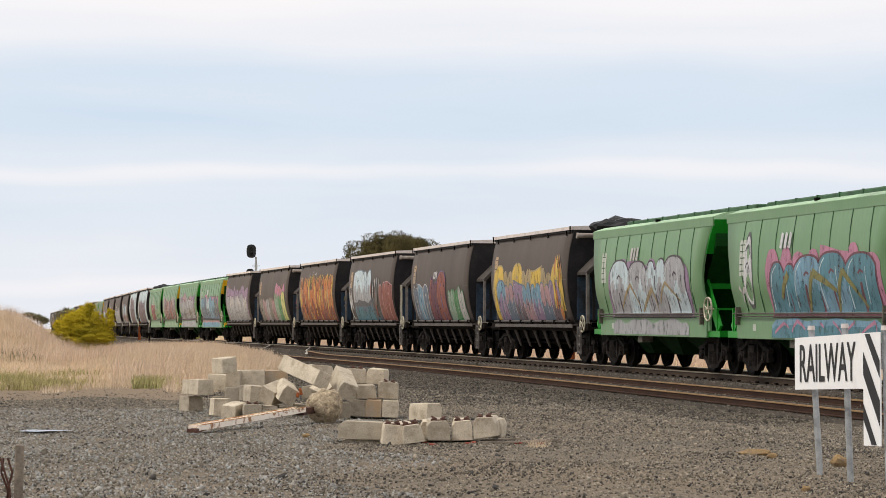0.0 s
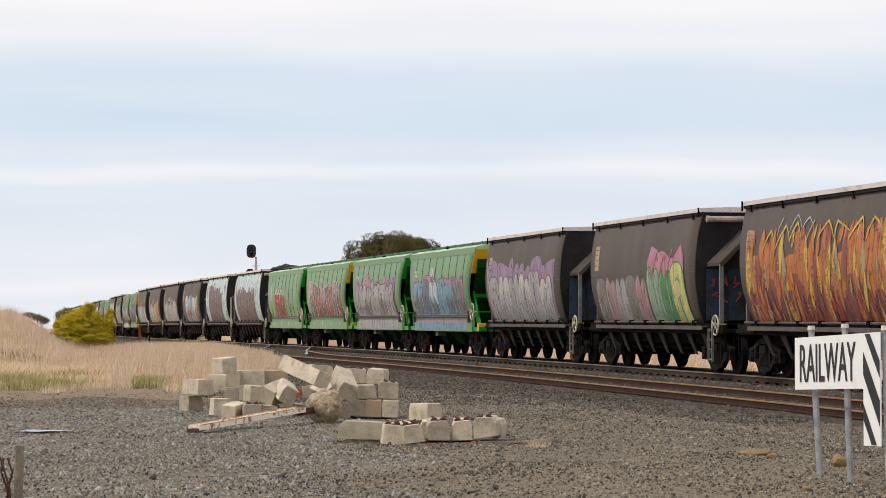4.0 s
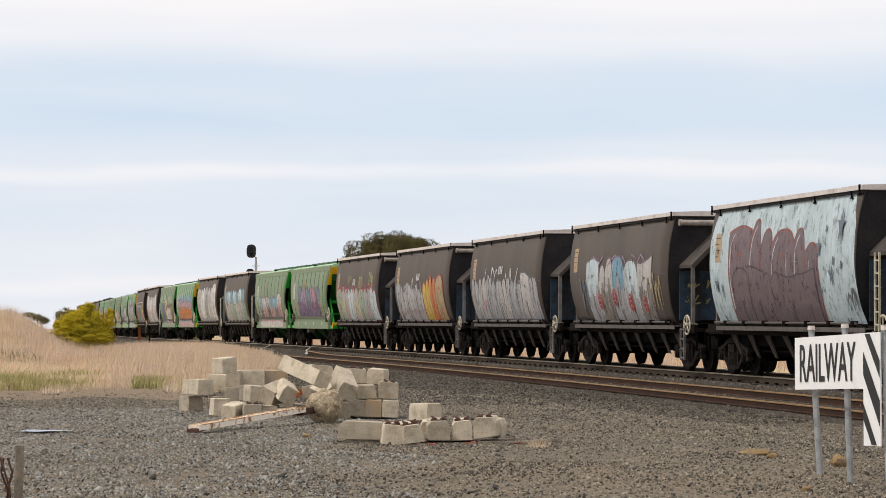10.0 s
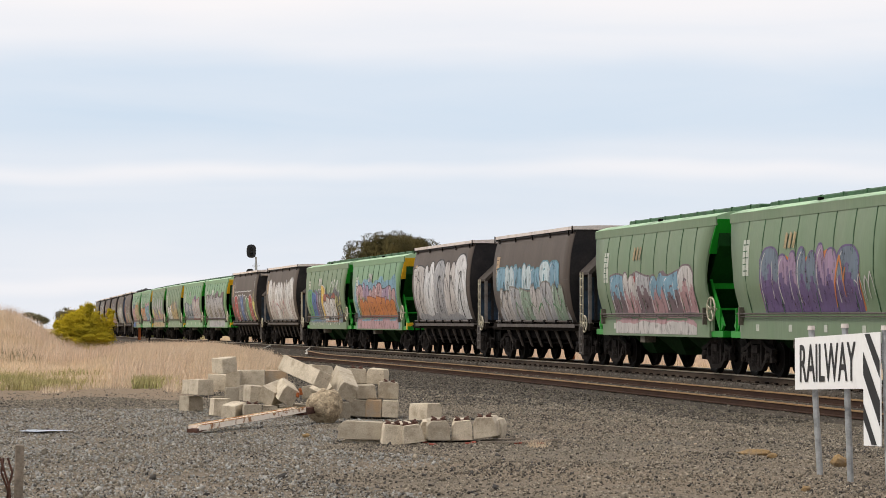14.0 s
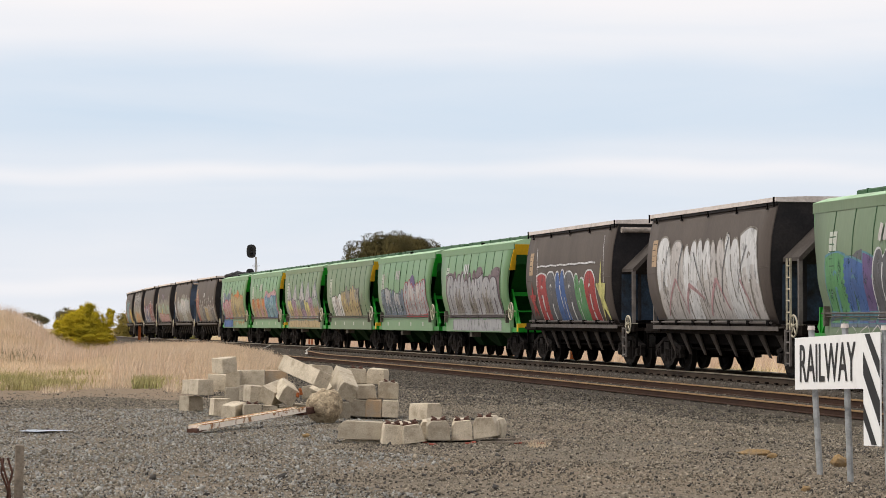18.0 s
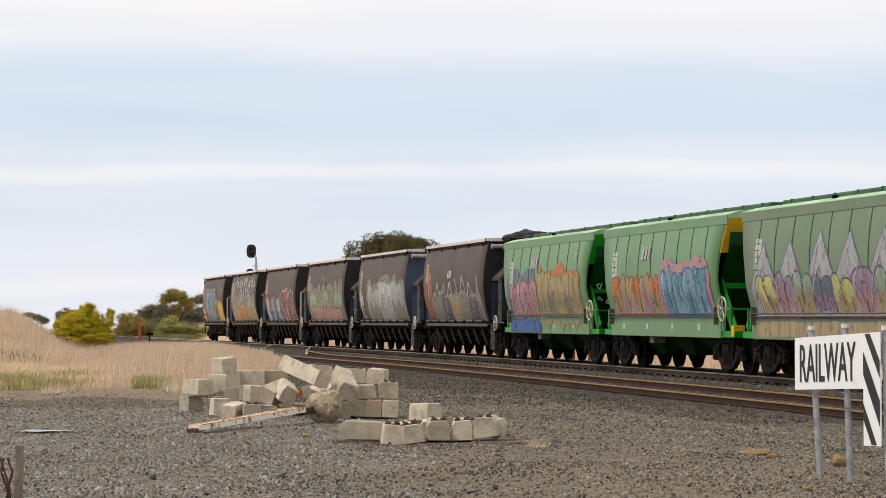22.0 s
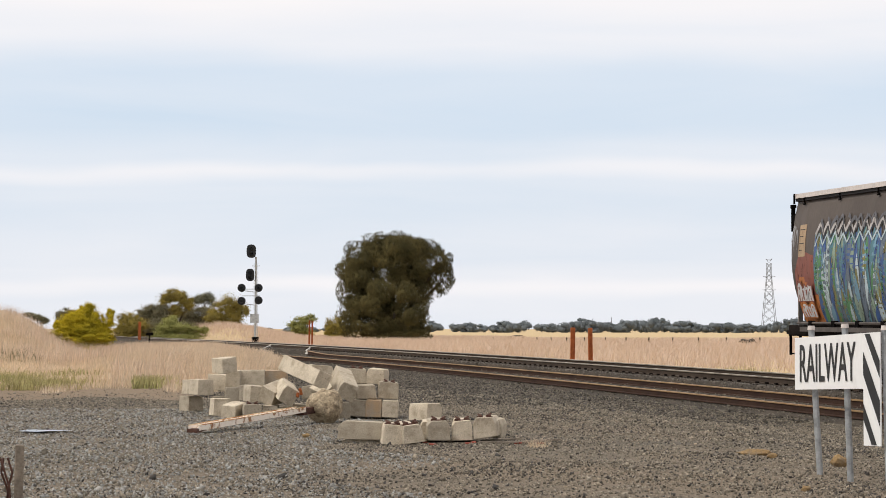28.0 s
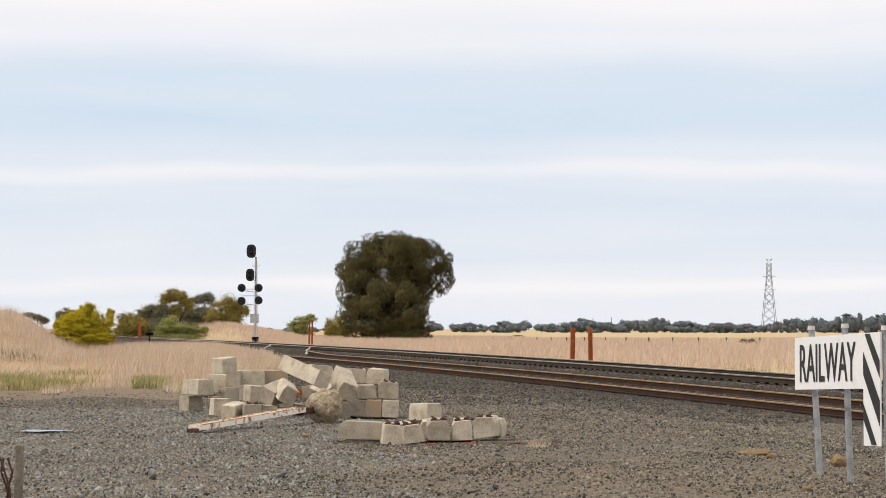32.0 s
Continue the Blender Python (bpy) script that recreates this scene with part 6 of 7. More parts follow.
    # the field beyond the line
    n = 300000
    Y = np.sqrt(RNG.uniform(48.0 ** 2, 330.0 ** 2, n))
    X = RNG.uniform(-0.13, 0.20, n) * Y
    s, d = off_track(X, Y)
    keep = (d < -3.3) & (RNG.uniform(0, 1, n) < 0.55 + 0.45 * np.sin(X * 0.5 + np.sin(Y * 0.2)) * np.sin(Y * 0.11))
    X, Y = X[keep], Y[keep]
    s, d = s[keep], d[keep]
    h = (0.26 + 0.36 * smooth(-3, -9, d)) * RNG.uniform(0.5, 1.2, len(X))
    blades("field_grass", X, Y, h, RNG.uniform(0.007, 0.015, len(X)) * (1 + Y / 130), M["field"], "pale pinkish dry grass in the field beyond the track", 0.34)


# ---------------------------------------------------------------- trees and bushes
def leaf_mat(name, a, b, isl=0.45):
    return mat(name, a, 0.8, var=0.12, scale=0.5, fine=3, bump=0, second=b, island=isl, spec=0.15)


M["sheoak"] = leaf_mat("dark_olive_needles", (0.070, 0.061, 0.023), (0.124, 0.102, 0.038), 0.2)
M["wattle"] = leaf_mat("yellow_green_wattle", (0.50, 0.385, 0.018), (0.35, 0.300, 0.025), 0.14)
M["scrub"] = leaf_mat("olive_scrub_leaves", (0.19, 0.18, 0.105), (0.125, 0.122, 0.072), 0.22)
M["scrub_dark"] = leaf_mat("dusky_scrub_leaves", (0.20, 0.178, 0.105), (0.145, 0.130, 0.080), 0.18)
M["scrub_gold"] = leaf_mat("golden_olive_leaves", (0.34, 0.262, 0.060), (0.23, 0.185, 0.062), 0.18)
M["scrub_green"] = leaf_mat("light_green_shrub", (0.34, 0.335, 0.105), (0.26, 0.26, 0.085), 0.16)
# far leaves paled and blued: distance haze is mixed into the base colour
M["far_leaf"] = leaf_mat("haze_grey_eucalypt", (0.150, 0.170, 0.178), (0.130, 0.150, 0.158), 0.05)
M["bark"] = mat("grey_brown_bark", (0.07, 0.055, 0.04), 0.95, var=0.35, scale=6, fine=40, bump=0.5)


def crown(name, lobes, n, size, material, parent, droop=0.0, fill=0.55, rough=0.22):
    """Leaves in uneven clumps over a set of lobes (centre, radii)."""
    vol = np.array([r[0] * r[2] for _, r in lobes]) ** 1.0
    pick = RNG.choice(len(lobes), n, p=vol / vol.sum())
    C = np.array([c for c, _ in lobes])[pick]
    R = np.array([r for _, r in lobes])[pick]
    u = RNG.normal(size=(n, 3))
    u /= np.linalg.norm(u, axis=1)[:, None]
    # knobbly outline
    k = 1 + 0.13 * np.sin(u[:, 0] * 7 + pick * 1.7) * np.sin(u[:, 2] * 8 + pick) + 0.07 * np.sin(u[:, 0] * 19 + u[:, 2] * 17 + pick)
    rad = np.clip(np.abs(RNG.normal(0, 0.62, n)), 0, 1.7) * k if fill < 0.45 else (RNG.uniform(fill, 1.0, n) ** 0.6) * k
    P = C + u * R * rad[:, None]
    sz = size * np.exp(RNG.normal(0, 0.3, n))
    A = turns(n)
    ax, bx = A[:, :, 0] * sz[:, None] * 0.5, A[:, :, 1] * sz[:, None]
    if droop:
        bx = bx * (1 - droop) + np.array([0, 0, -1.0]) * (sz * droop * 1.6)[:, None]
        ax = ax * 0.6
    v = np.stack([P - ax * 0.6, P + ax * 0.6, P + bx * 1.15], 1)
    f = np.arange(n * 3).reshape(-1, 3)
    face = np.cross(v[:, 1] - v[:, 0], v[:, 2] - v[:, 0])
    out = u / R
    out /= np.linalg.norm(out, axis=1)[:, None]
    whole = (P - P.mean(0)) / (P.std(0) + 1e-6) * 0.6
    whole[:, 1] = np.minimum(whole[:, 1], 0)
    nn = out * 0.75 + whole * 0.45 + A[:, :, 2] * rough + np.array([-0.10, -0.25, 0.30])
    nn /= np.linalg.norm(nn, axis=1)[:, None]
    back = np.einsum('ij,ij->i', face, nn) < 0
    f[back] = f[back][:, ::-1]
    ob = mesh_np(name, v.reshape(-1, 3), f, material, parent)
    # leaves shade with the clump that they belong to
    ob.data.shade_smooth()
    ob.data.normals_split_custom_set_from_vertices(np.repeat(nn, 3, axis=0).tolist())
    return ob


def limbs(base, tips, r, parent, name="trunk"):
    bm = bmesh.new()
    b = Vector(base)
    for t in tips:
        t = Vector(t)
        m = b.lerp(t, 0.45) + Vector((0, 0, (t.z - b.z) * 0.12))
        tube(bm, b, m, r, r * 0.65, 8)
        tube(bm, m, t, r * 0.65, r * 0.2, 7)
    return part(name, bm, M["bark"], parent)


def clumps(lobes, per, frac, seed, near=0.3):
    """Breaks each lobe into smaller tufts, so that the outline is uneven and has gaps."""
    rng = random.Random(seed)
    out = []
    for c, r in lobes:
        for _ in range(per):
            u = Vector((rng.gauss(0, 1), rng.gauss(0, 1), rng.gauss(0, 1))).normalized() * rng.uniform(near, 0.92)
            k = frac * rng.uniform(0.55, 1.2)
            out.append((tuple(c[j] + u[j] * r[j] for j in range(3)), tuple(r[j] * k for j in range(3))))
    return out


def plant(name, label, category, depth, lobes_px, n, size, material, base_px, droop=0.0, thick=0.8, fill=0.55, kind="", trunk_r=0.07, per=26, frac=0.50, near=0.3):
    """A tree or bush from lobes given as (x, y, half width, half height, nearer by) in the view at its depth."""
    k = depth / F
    bx = at_px(base_px, depth)
    bz = float(ground_z(np.array([bx]), np.array([depth]))[0])
    root = new(name)
    root.location = (bx, depth, bz)
    L_ = [((at_px(cx, depth) - bx, -near, z_px(cy, depth) - bz), (rx * k, max(rx, ry) * k * thick, ry * k)) for cx, cy, rx, ry, near in lobes_px]
    crown("crown", clumps(L_, per, frac, int(base_px), near) if per else L_, n, size, material, root, droop, fill)
    tips = [(c[0], c[1], c[2] - r[2] * 0.2) for c, r in L_]
    limbs((0, 0, -0.1), tips, trunk_r, root)
    return tagged(root, label, category, kind=kind)


def build_plants():
    plant("tree", "large dark she-oak with a drooping rounded crown", "tree", 250.0,
          [(684, 500, 84, 82, 0), (684, 498, 84, 82, 1), (672, 480, 70, 60, 2), (722, 466, 58, 50, 2), (768, 472, 32, 44, 1), (784, 490, 22, 32, 1), (632, 520, 34, 60, 2), (700, 545, 60, 52, 6), (655, 562, 46, 40, 5), (728, 556, 32, 42, 4), (692, 592, 66, 18, 5), (640, 588, 30, 18, 4), (745, 588, 22, 18, 4), (692, 438, 62, 30, 2), (650, 452, 40, 30, 2), (735, 450, 34, 30, 2), (620, 555, 22, 34, 2)],
          340000, 0.142, M["sheoak"], 697, droop=0.45, fill=0.55, trunk_r=0.4, per=40, frac=0.27, near=0.6)
    plant("bush", "yellow-green wattle bush on the grassy bank", "bush", 95.0,
          [(150, 580, 44, 32, 0), (120, 588, 28, 24, 0.2), (182, 578, 24, 28, 0.2), (150, 552, 22, 16, 0), (165, 597, 40, 18, 0.3), (108, 578, 14, 16, 0), (150, 600, 56, 20, 0.3), (148, 578, 52, 34, 0), (112, 598, 20, 16, 0.2), (186, 592, 18, 18, 0.2), (158, 548, 8, 9, 0), (194, 556, 9, 12, 0)],
          190000, 0.036, M["wattle"], 150, fill=0.4, trunk_r=0.03, per=34, frac=0.27)
    D = 260.0
    plant("tree", "golden-olive gum tree with a spreading crown", "tree", D, [(304, 522, 20, 12, 0), (294, 530, 12, 10, 0), (318, 528, 14, 11, 0), (330, 540, 14, 10, 0), (336, 536, 10, 9, 0), (312, 552, 16, 12, 0)], 30000, 0.10, M["scrub_gold"], 308, fill=0.3)
    plant("tree", "thin grey-green tree behind the scrub", "tree", D + 8, [(362, 527, 19, 10, 0), (350, 534, 13, 9, 0), (376, 534, 12, 10, 0)], 9000, 0.09, M["scrub"], 362, fill=0.2)
    plant("tree", "dense golden-olive tree near the signal", "tree", D - 5, [(404, 544, 25, 20, 0), (384, 556, 18, 15, 0), (420, 552, 14, 18, 0), (402, 568, 30, 16, 0), (378, 566, 16, 12, 0), (434, 550, 10, 12, 0)], 36000, 0.10, M["scrub_gold"], 404, fill=0.3)
    plant("bush", "dark olive scrub clump beyond the track", "bush", D + 4, [(268, 554, 24, 16, 0), (250, 566, 20, 18, 0), (292, 560, 30, 24, 0), (330, 558, 32, 22, 0), (364, 558, 28, 20, 0), (280, 580, 34, 18, 1), (330, 578, 30, 16, 1), (250, 585, 24, 14, 0)], 80000, 0.11, M["scrub_dark"], 290, fill=0.3)
    plant("bush", "dark scrub at the foot of the trees", "bush", D - 8, [(228, 566, 20, 14, 0), (240, 580, 26, 16, 0), (216, 584, 14, 14, 0), (232, 594, 28, 8, 0)], 30000, 0.10, M["scrub_gold"], 225, fill=0.3)
    plant("bush", "light green low shrub beside the track", "bush", D - 40, [(310, 580, 30, 15, 0), (290, 590, 22, 10, 0), (342, 586, 22, 10, 0), (362, 584, 10, 7, 0), (304, 568, 16, 8, 0), (318, 597, 44, 7, 0), (280, 596, 16, 7, 0)], 52000, 0.08, M["scrub_green"], 315, fill=0.3)
    plant("bush", "green bush in the dry field", "bush", 280.0, [(535, 570, 20, 10, 0), (550, 564, 12, 9, 0), (520, 577, 13, 8, 0), (532, 582, 20, 8, 0), (540, 588, 22, 6, 0)], 18000, 0.095, M["scrub_green"], 537, fill=0.25)
    plant("bush", "olive bush beside the large tree", "bush", 290.0, [(586, 576, 11, 15, 0), (600, 578, 16, 18, 0), (582, 586, 9, 10, 0), (612, 586, 14, 12, 0), (596, 596, 22, 8, 0)], 22000, 0.10, M["scrub_gold"], 595, fill=0.3)
    plant("tree", "distant tree behind the mound", "tree", 300.0, [(118, 556, 15, 9, 0), (108, 562, 11, 9, 0), (125, 566, 14, 10, 0), (132, 554, 8, 6, 0)], 14000, 0.11, M["scrub_dark"], 115, fill=0.3)
    plant("bush", "low grey scrub on the crest of the mound", "bush", 120.0, [(66, 562, 12, 6, 0), (80, 568, 10, 7, 0), (50, 557, 10, 4, 0)], 7000, 0.05, M["scrub"], 68, fill=0.3, trunk_r=0.03)
    # far woods along the horizon
    rng = random.Random(5)
    lobes = []
    px = 470.0
    while px < 1660:
        d = rng.uniform(1010, 1120)
        k = d / F
        tall = 16.5 + 2.5 * math.sin(px * 0.013) + 2.0 * math.sin(px * 0.05)
        if px > 1330:
            tall += 9 * min(1, (px - 1330) / 120)
        if px < 760:
            tall *= 0.5
        if not (px < 950 and math.sin(px * 0.085 + 0.4) < -0.72):
            w, h = rng.uniform(7, 15), tall * rng.uniform(0.75, 1.1)
            lobes.append(((at_px(px, d), d, z_px(588 - h * 0.5, d)), (w * k, w * k, h * 0.55 * k)))
            if rng.random() < 0.10 and px > 760:
                lobes.append(((at_px(px, d), d, z_px(588 - h * 1.02, d)), (7 * k, 7 * k, 4.0 * k)))
        px += rng.uniform(5, 10)
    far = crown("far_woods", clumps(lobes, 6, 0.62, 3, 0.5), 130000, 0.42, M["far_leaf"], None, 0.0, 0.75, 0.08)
    # the closed inner mass of each crown
    th, ph = np.meshgrid(np.linspace(0, math.pi, 7), np.linspace(0, 2 * math.pi, 9)[:-1], indexing="ij")
    ball = np.stack([np.sin(th) * np.cos(ph), np.sin(th) * np.sin(ph), np.cos(th)], -1).reshape(-1, 3)
    quads = np.array([(a * 8 + b, a * 8 + (b + 1) % 8, (a + 1) * 8 + (b + 1) % 8, (a + 1) * 8 + b) for a in range(6) for b in range(8)])
    L2 = clumps(lobes, 6, 0.60, 3, 0.4)
    V = np.concatenate([np.array(c) + ball * np.array(r) * RNG.uniform(0.75, 1.0, (len(ball), 1)) for c, r in L2])
    Fq = np.concatenate([quads[:, ::-1] + 56 * k for k in range(len(L2))])
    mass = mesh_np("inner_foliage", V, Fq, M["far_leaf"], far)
    mass.data.shade_smooth()
    tagged(far, "distant line of eucalypts along the horizon, haze in their colour", "woods", kind="stuff")


# ---------------------------------------------------------------- track details
def sweep_free(name, ss, dz, material, parent, label=""):
    """A rail section whose distance and height vary along the way."""
    verts, faces, k = [], [], len(RAIL)
    for s in ss:
        d, z = dz(s)
        for a, b in RAIL:
            verts.append(tuple(float(v) for v in on_track(s, d + a, b + z)))
    for i in range(len(ss) - 1):
        for j in range(k):
            a, b = i * k + j, i * k + (j + 1) % k
            faces.append((a, b, b + k, a + k))
    faces.append(tuple(range(k))[::-1])
    faces.append(tuple((len(ss) - 1) * k + j for j in range(k)))
    return raw(name, verts, faces, material, parent, label)


def loose_rail(s0, d0, z0, label, bare):
    """A pulled-out rail: its end hooks up to the running rail, the rest lies off it."""
    def path(s):
        hook, out = float(smooth(s0, s0 + 1.8, s)), float(smooth(s0 + 0.6, s0 + 9, s))
        return 0.95 + (d0 - 0.95) * (0.85 * hook + 0.15 * out) + 0.02 * math.sin(s * 0.13 + d0), -0.02 + (z0 + 0.02) * (0.6 * hook + 0.4 * out)
    root = tagged(new("loose_rail"), label, "rail", "loose rails beside the track")
    white = list(np.arange(s0, s0 + bare, 0.15))
    shine_head(sweep_free("rail_length", [white[-1]] + list(np.arange(s0 + 4, s0 + 17, 0.5)) + list(np.arange(s0 + 17, 132, 1.5)), path, M["rust_rail"], root), M["rust_head"])
    sweep_free("rail_end", white, path, M["white_rail"], root, "white painted bent rail end")


def build_track_details():
    # sleepers, each an object of its own on one mesh
    bm = bmesh.new()
    box(bm, -0.125, 0.125, -1.345, 1.345, -0.22, 0.0)
    for v in bm.verts:
        if v.co.z > -0.1:
            v.co.x *= 0.82
    bevelled(bm, 0.012)
    me = mesh_of("sleeper", bm)
    me.materials.append(M["sleeper"])
    for k in range(228):
        s = -22.0 + 0.66 * k
        x, y, z = on_track(s, 0, -0.172)
        ob = new("sleeper", me)
        ob.parent = track
        ob.matrix_basis = pose(float(x), float(y), float(z), 0, 0, math.degrees(math.atan2(-math.cos(heading(s)), math.sin(heading(s)))))
    bm = bmesh.new()
    for sx in (-1, 1):
        box(bm, -0.045, 0.045, sx * 0.115 - 0.035, sx * 0.115 + 0.035, 0.0, 0.045)
    clip = mesh_of("rail_clip", bm)
    clip.materials.append(M["frame"])
    for k in range(120):
        s = 40.04 + 0.66 * k
        x, y, z = on_track(s, 0.80, -0.172)
        ob = new("rail_clip", clip)
        ob.parent = track
        ob.matrix_basis = pose(float(x), float(y), float(z), 0, 0, math.degrees(math.atan2(-math.cos(heading(s)), math.sin(heading(s)))))
    loose_rail(39.8, 1.50, -0.28, "rusty brown loose rail lying on the ballast shoulder", 2.3)
    loose_rail(27.4, 1.92, -0.46, "rusty brown loose rail low on the ballast slope", 1.9)


# ---------------------------------------------------------------- concrete blocks
def block_mesh(L_, w, h, rng, taper=0.84):
    """A sawn-off end of a concrete sleeper, lying along y, its end face towards -y."""
    bm = bmesh.new()
    # foot, flank and a chamfered shoulder
    sect = [(-0.5, -0.5), (0.5, -0.5), (0.25 + 0.25 * taper, 0.22), (0.5 * (2.2 * taper - 1.2), 0.5), (0.5 * (1.2 - 2.2 * taper), 0.5), (-0.25 - 0.25 * taper, 0.22)]
    ends = []
    for y in (-L_ / 2, L_ / 2):
        ends.append([bm.verts.new((a * w, y, b * h)) for a, b in sect])
    bm.faces.new(ends[0])
    bm.faces.new(ends[1][::-1])
    for k in range(6):
        bm.faces.new((ends[0][k], ends[1][k], ends[1][(k + 1) % 6], ends[0][(k + 1) % 6]))
    bmesh.ops.recalc_face_normals(bm, faces=bm.faces)
    for v in bm.verts:
        v.co += Vector((rng.uniform(-1, 1), rng.uniform(-1, 1), rng.uniform(-1, 1))) * 0.010
    bevelled(bm, 0.009, 2)
    for v in bm.verts:
        v.co += Vector((noise.noise(v.co * 9), noise.noise(v.co * 9 + Vector((5, 0, 0))), noise.noise(v.co * 9 + Vector((0, 7, 0))))) * 0.006
    return bm


BLOCK_LABEL = "weathered grey concrete sleeper block in the dumped heap"


def block(px, py, depth, L_, w, h, yaw=0, pitch=0, roll=0, clips=0, wires=True, label=BLOCK_LABEL, mtl="block", taper=0.84):
    """A block whose near end shows at that spot in the view."""
    rng = random.Random(int(px * 7 + py))
    root = new("concrete_block")
    root.matrix_basis = pose(at_px(px, depth), depth, z_px(py, depth), pitch, roll, yaw) @ Matrix.Translation((0, L_ / 2, 0))
    part("body", block_mesh(L_, w, h, rng, taper), M[mtl], root)
    if wires:
        bm = bmesh.new()
        for zz in (-0.22, 0.18):
            for k in range(4):
                x = (k - 1.5) * w * 0.2
                box(bm, x - 0.0035, x + 0.0035, -L_ / 2 - 0.002, -L_ / 2 + 0.01, zz * h - 0.003, zz * h + 0.003)
        part("wire_ends", bm, M["clip"], root, "rusty cut wire ends")
    for c in range(clips):
        bm = bmesh.new()
        y0 = -L_ / 2 + 0.14 + 0.3 * c
        for sx in (-1, 1):
            tube(bm, (sx * 0.085, y0 - 0.06, h / 2 + 0.012), (sx * 0.06, y0 + 0.07, h / 2 + 0.034), 0.013, n=6)
            tube(bm, (sx * 0.03, y0 - 0.04, h / 2 + 0.018), (sx * 0.085, y0 + 0.03, h / 2 + 0.045), 0.013, n=6)
            box(bm, sx * 0.055 - 0.028, sx * 0.055 + 0.028, y0 - 0.05, y0 + 0.05, h / 2 - 0.01, h / 2 + 0.024)
        box(bm, -0.10, 0.10, y0 - 0.07, y0 + 0.07, h / 2 - 0.006, h / 2 + 0.008)
        part("rail_clip", bm, M["clip"], root, "rusty rail clip")
    return tagged(root, label, "concrete block", "heap of concrete blocks")


def build_blocks():
    # the row in front
    R = 30.6
    row = "pale concrete sleeper end in the front row of the heap"
    block(640, 785, 31.2, 0.55, 0.60, 0.11, 0, 0, 0, 0, False, "flat concrete slab under the front row of the heap")
    block(641, 762, 31.1, 0.30, 0.66, 0.24, -6, 0, 2, 0, False, row, taper=0.88)
    block(695, 769, R, 1.0, 0.27, 0.26, 4, 0, 2, 1, True, row)
    block(731, 768, R - 0.1, 1.0, 0.28, 0.25, 10, 0, -9, 1, True, row)
    block(757, 763, R + 0.5, 0.9, 0.22, 0.26, 0, 0, 0, 0, False, row)
    block(777, 762, R, 1.0, 0.31, 0.26, 3, 0, 0, 1, True, row)
    block(818, 762, R + 0.1, 1.0, 0.28, 0.26, 0, 0, -1, 1, True, row)
    block(857, 757, R + 0.1, 1.0, 0.30, 0.26, -6, 0, -4, 1, True, row)
    block(872, 758, R + 0.7, 0.6, 0.24, 0.24, -8, 0, 3, 0, False, row)
    # the block standing by itself
    block(769, 729, 37.6, 0.46, 0.30, 0.27, 40, 0, 0, 0, False, "concrete block lying apart on the gravel", taper=0.93)
    # the heap behind, from its foot up
    D = 39.5
    heap = [
        (347, 715, 42.4, 0.42, 0.28, 0.28, 30, 0, 0, 0), (390, 715, 42.9, 0.5, 0.30, 0.27, 0, 0, 0, 0), (413, 699, 42.0, 0.6, 0.26, 0.26, 8, 0, 0, 0), (436, 696, 42.0, 0.6, 0.24, 0.26, 0, 0, 0, 0),
        (394, 721, 40.4, 0.5, 0.30, 0.30, 14, 0, 2, 0), (404, 732, 39.6, 0.5, 0.26, 0.28, -18, 6, 4, 0), (448, 730, 39.3, 0.7, 0.30, 0.26, 8, 0, 0, 1), (478, 729, 39.8, 0.6, 0.26, 0.22, 0, 0, 4, 0), (503, 732, 39.8, 0.6, 0.26, 0.20, 0, 0, -3, 0),
        (530, 728, 40.2, 0.6, 0.26, 0.22, 0, 0, 6, 0), (457, 698, 40.6, 0.6, 0.28, 0.28, 16, 0, 4, 0), (472, 702, 39.9, 0.6, 0.30, 0.28, -28, 14, 26, 0), (512, 702, 39.6, 0.6, 0.28, 0.30, 20, 12, 30, 0),
        (552, 693, 40.2, 0.6, 0.36, 0.22, -10, 0, -8, 0), (589, 698, 39.6, 0.6, 0.30, 0.24, 20, 10, -36, 0), (611, 729, 39.0, 0.7, 0.20, 0.30, 6, 0, 2, 0), (634, 722, 39.0, 0.8, 0.30, 0.26, -6, 0, 4, 0), (661, 723, 38.8, 0.8, 0.26, 0.27, 0, 0, 1.5, 0),
        (690, 724, 38.8, 0.8, 0.27, 0.27, 0, 0, 1, 0), (648, 694, 39.2, 0.8, 0.32, 0.23, 6, 0, -3, 0), (688, 691, 39.2, 0.9, 0.34, 0.26, 3, 0, 5, 1),
        (632, 666, 39.8, 0.9, 0.32, 0.25, 4, 0, 2, 1), (664, 667, 39.8, 0.9, 0.29, 0.25, -4, 0, 3, 0), (615, 694, 38.7, 0.75, 0.30, 0.28, 20, 22, 20, 0), (570, 655, 40.8, 0.8, 0.40, 0.16, 20, 0, 3, 0),
        (447, 669, 43.0, 0.5, 0.46, 0.28, 0, 0, 0, 0), (487, 669, 43.2, 0.5, 0.40, 0.27, 0, 0, 1, 0), (412, 672, 42.6, 0.6, 0.26, 0.34, 0, 0, 2, 0), (386, 677, 43.0, 0.6, 0.40, 0.28, -10, 0, 3, 0)]
    for b in heap:
        block(b[0], b[1], b[2], *b[3:10], wires=b[1] > 650 and b[7] == 0 and b[2] < 40, mtl="block_rust" if b[0] in (661, 487) else "block", taper=0.965)
    # long pieces
    block(365, 686, 42.0, 0.72, 0.30, 0.27, 30, 0, 0, 0, False, "long concrete block resting on the corner of the heap", taper=0.98)
    block(407, 647, 42.0, 0.40, 0.30, 0.27, 34, 0, -5, 0, False, "tilted concrete block on top of the heap", taper=0.97)
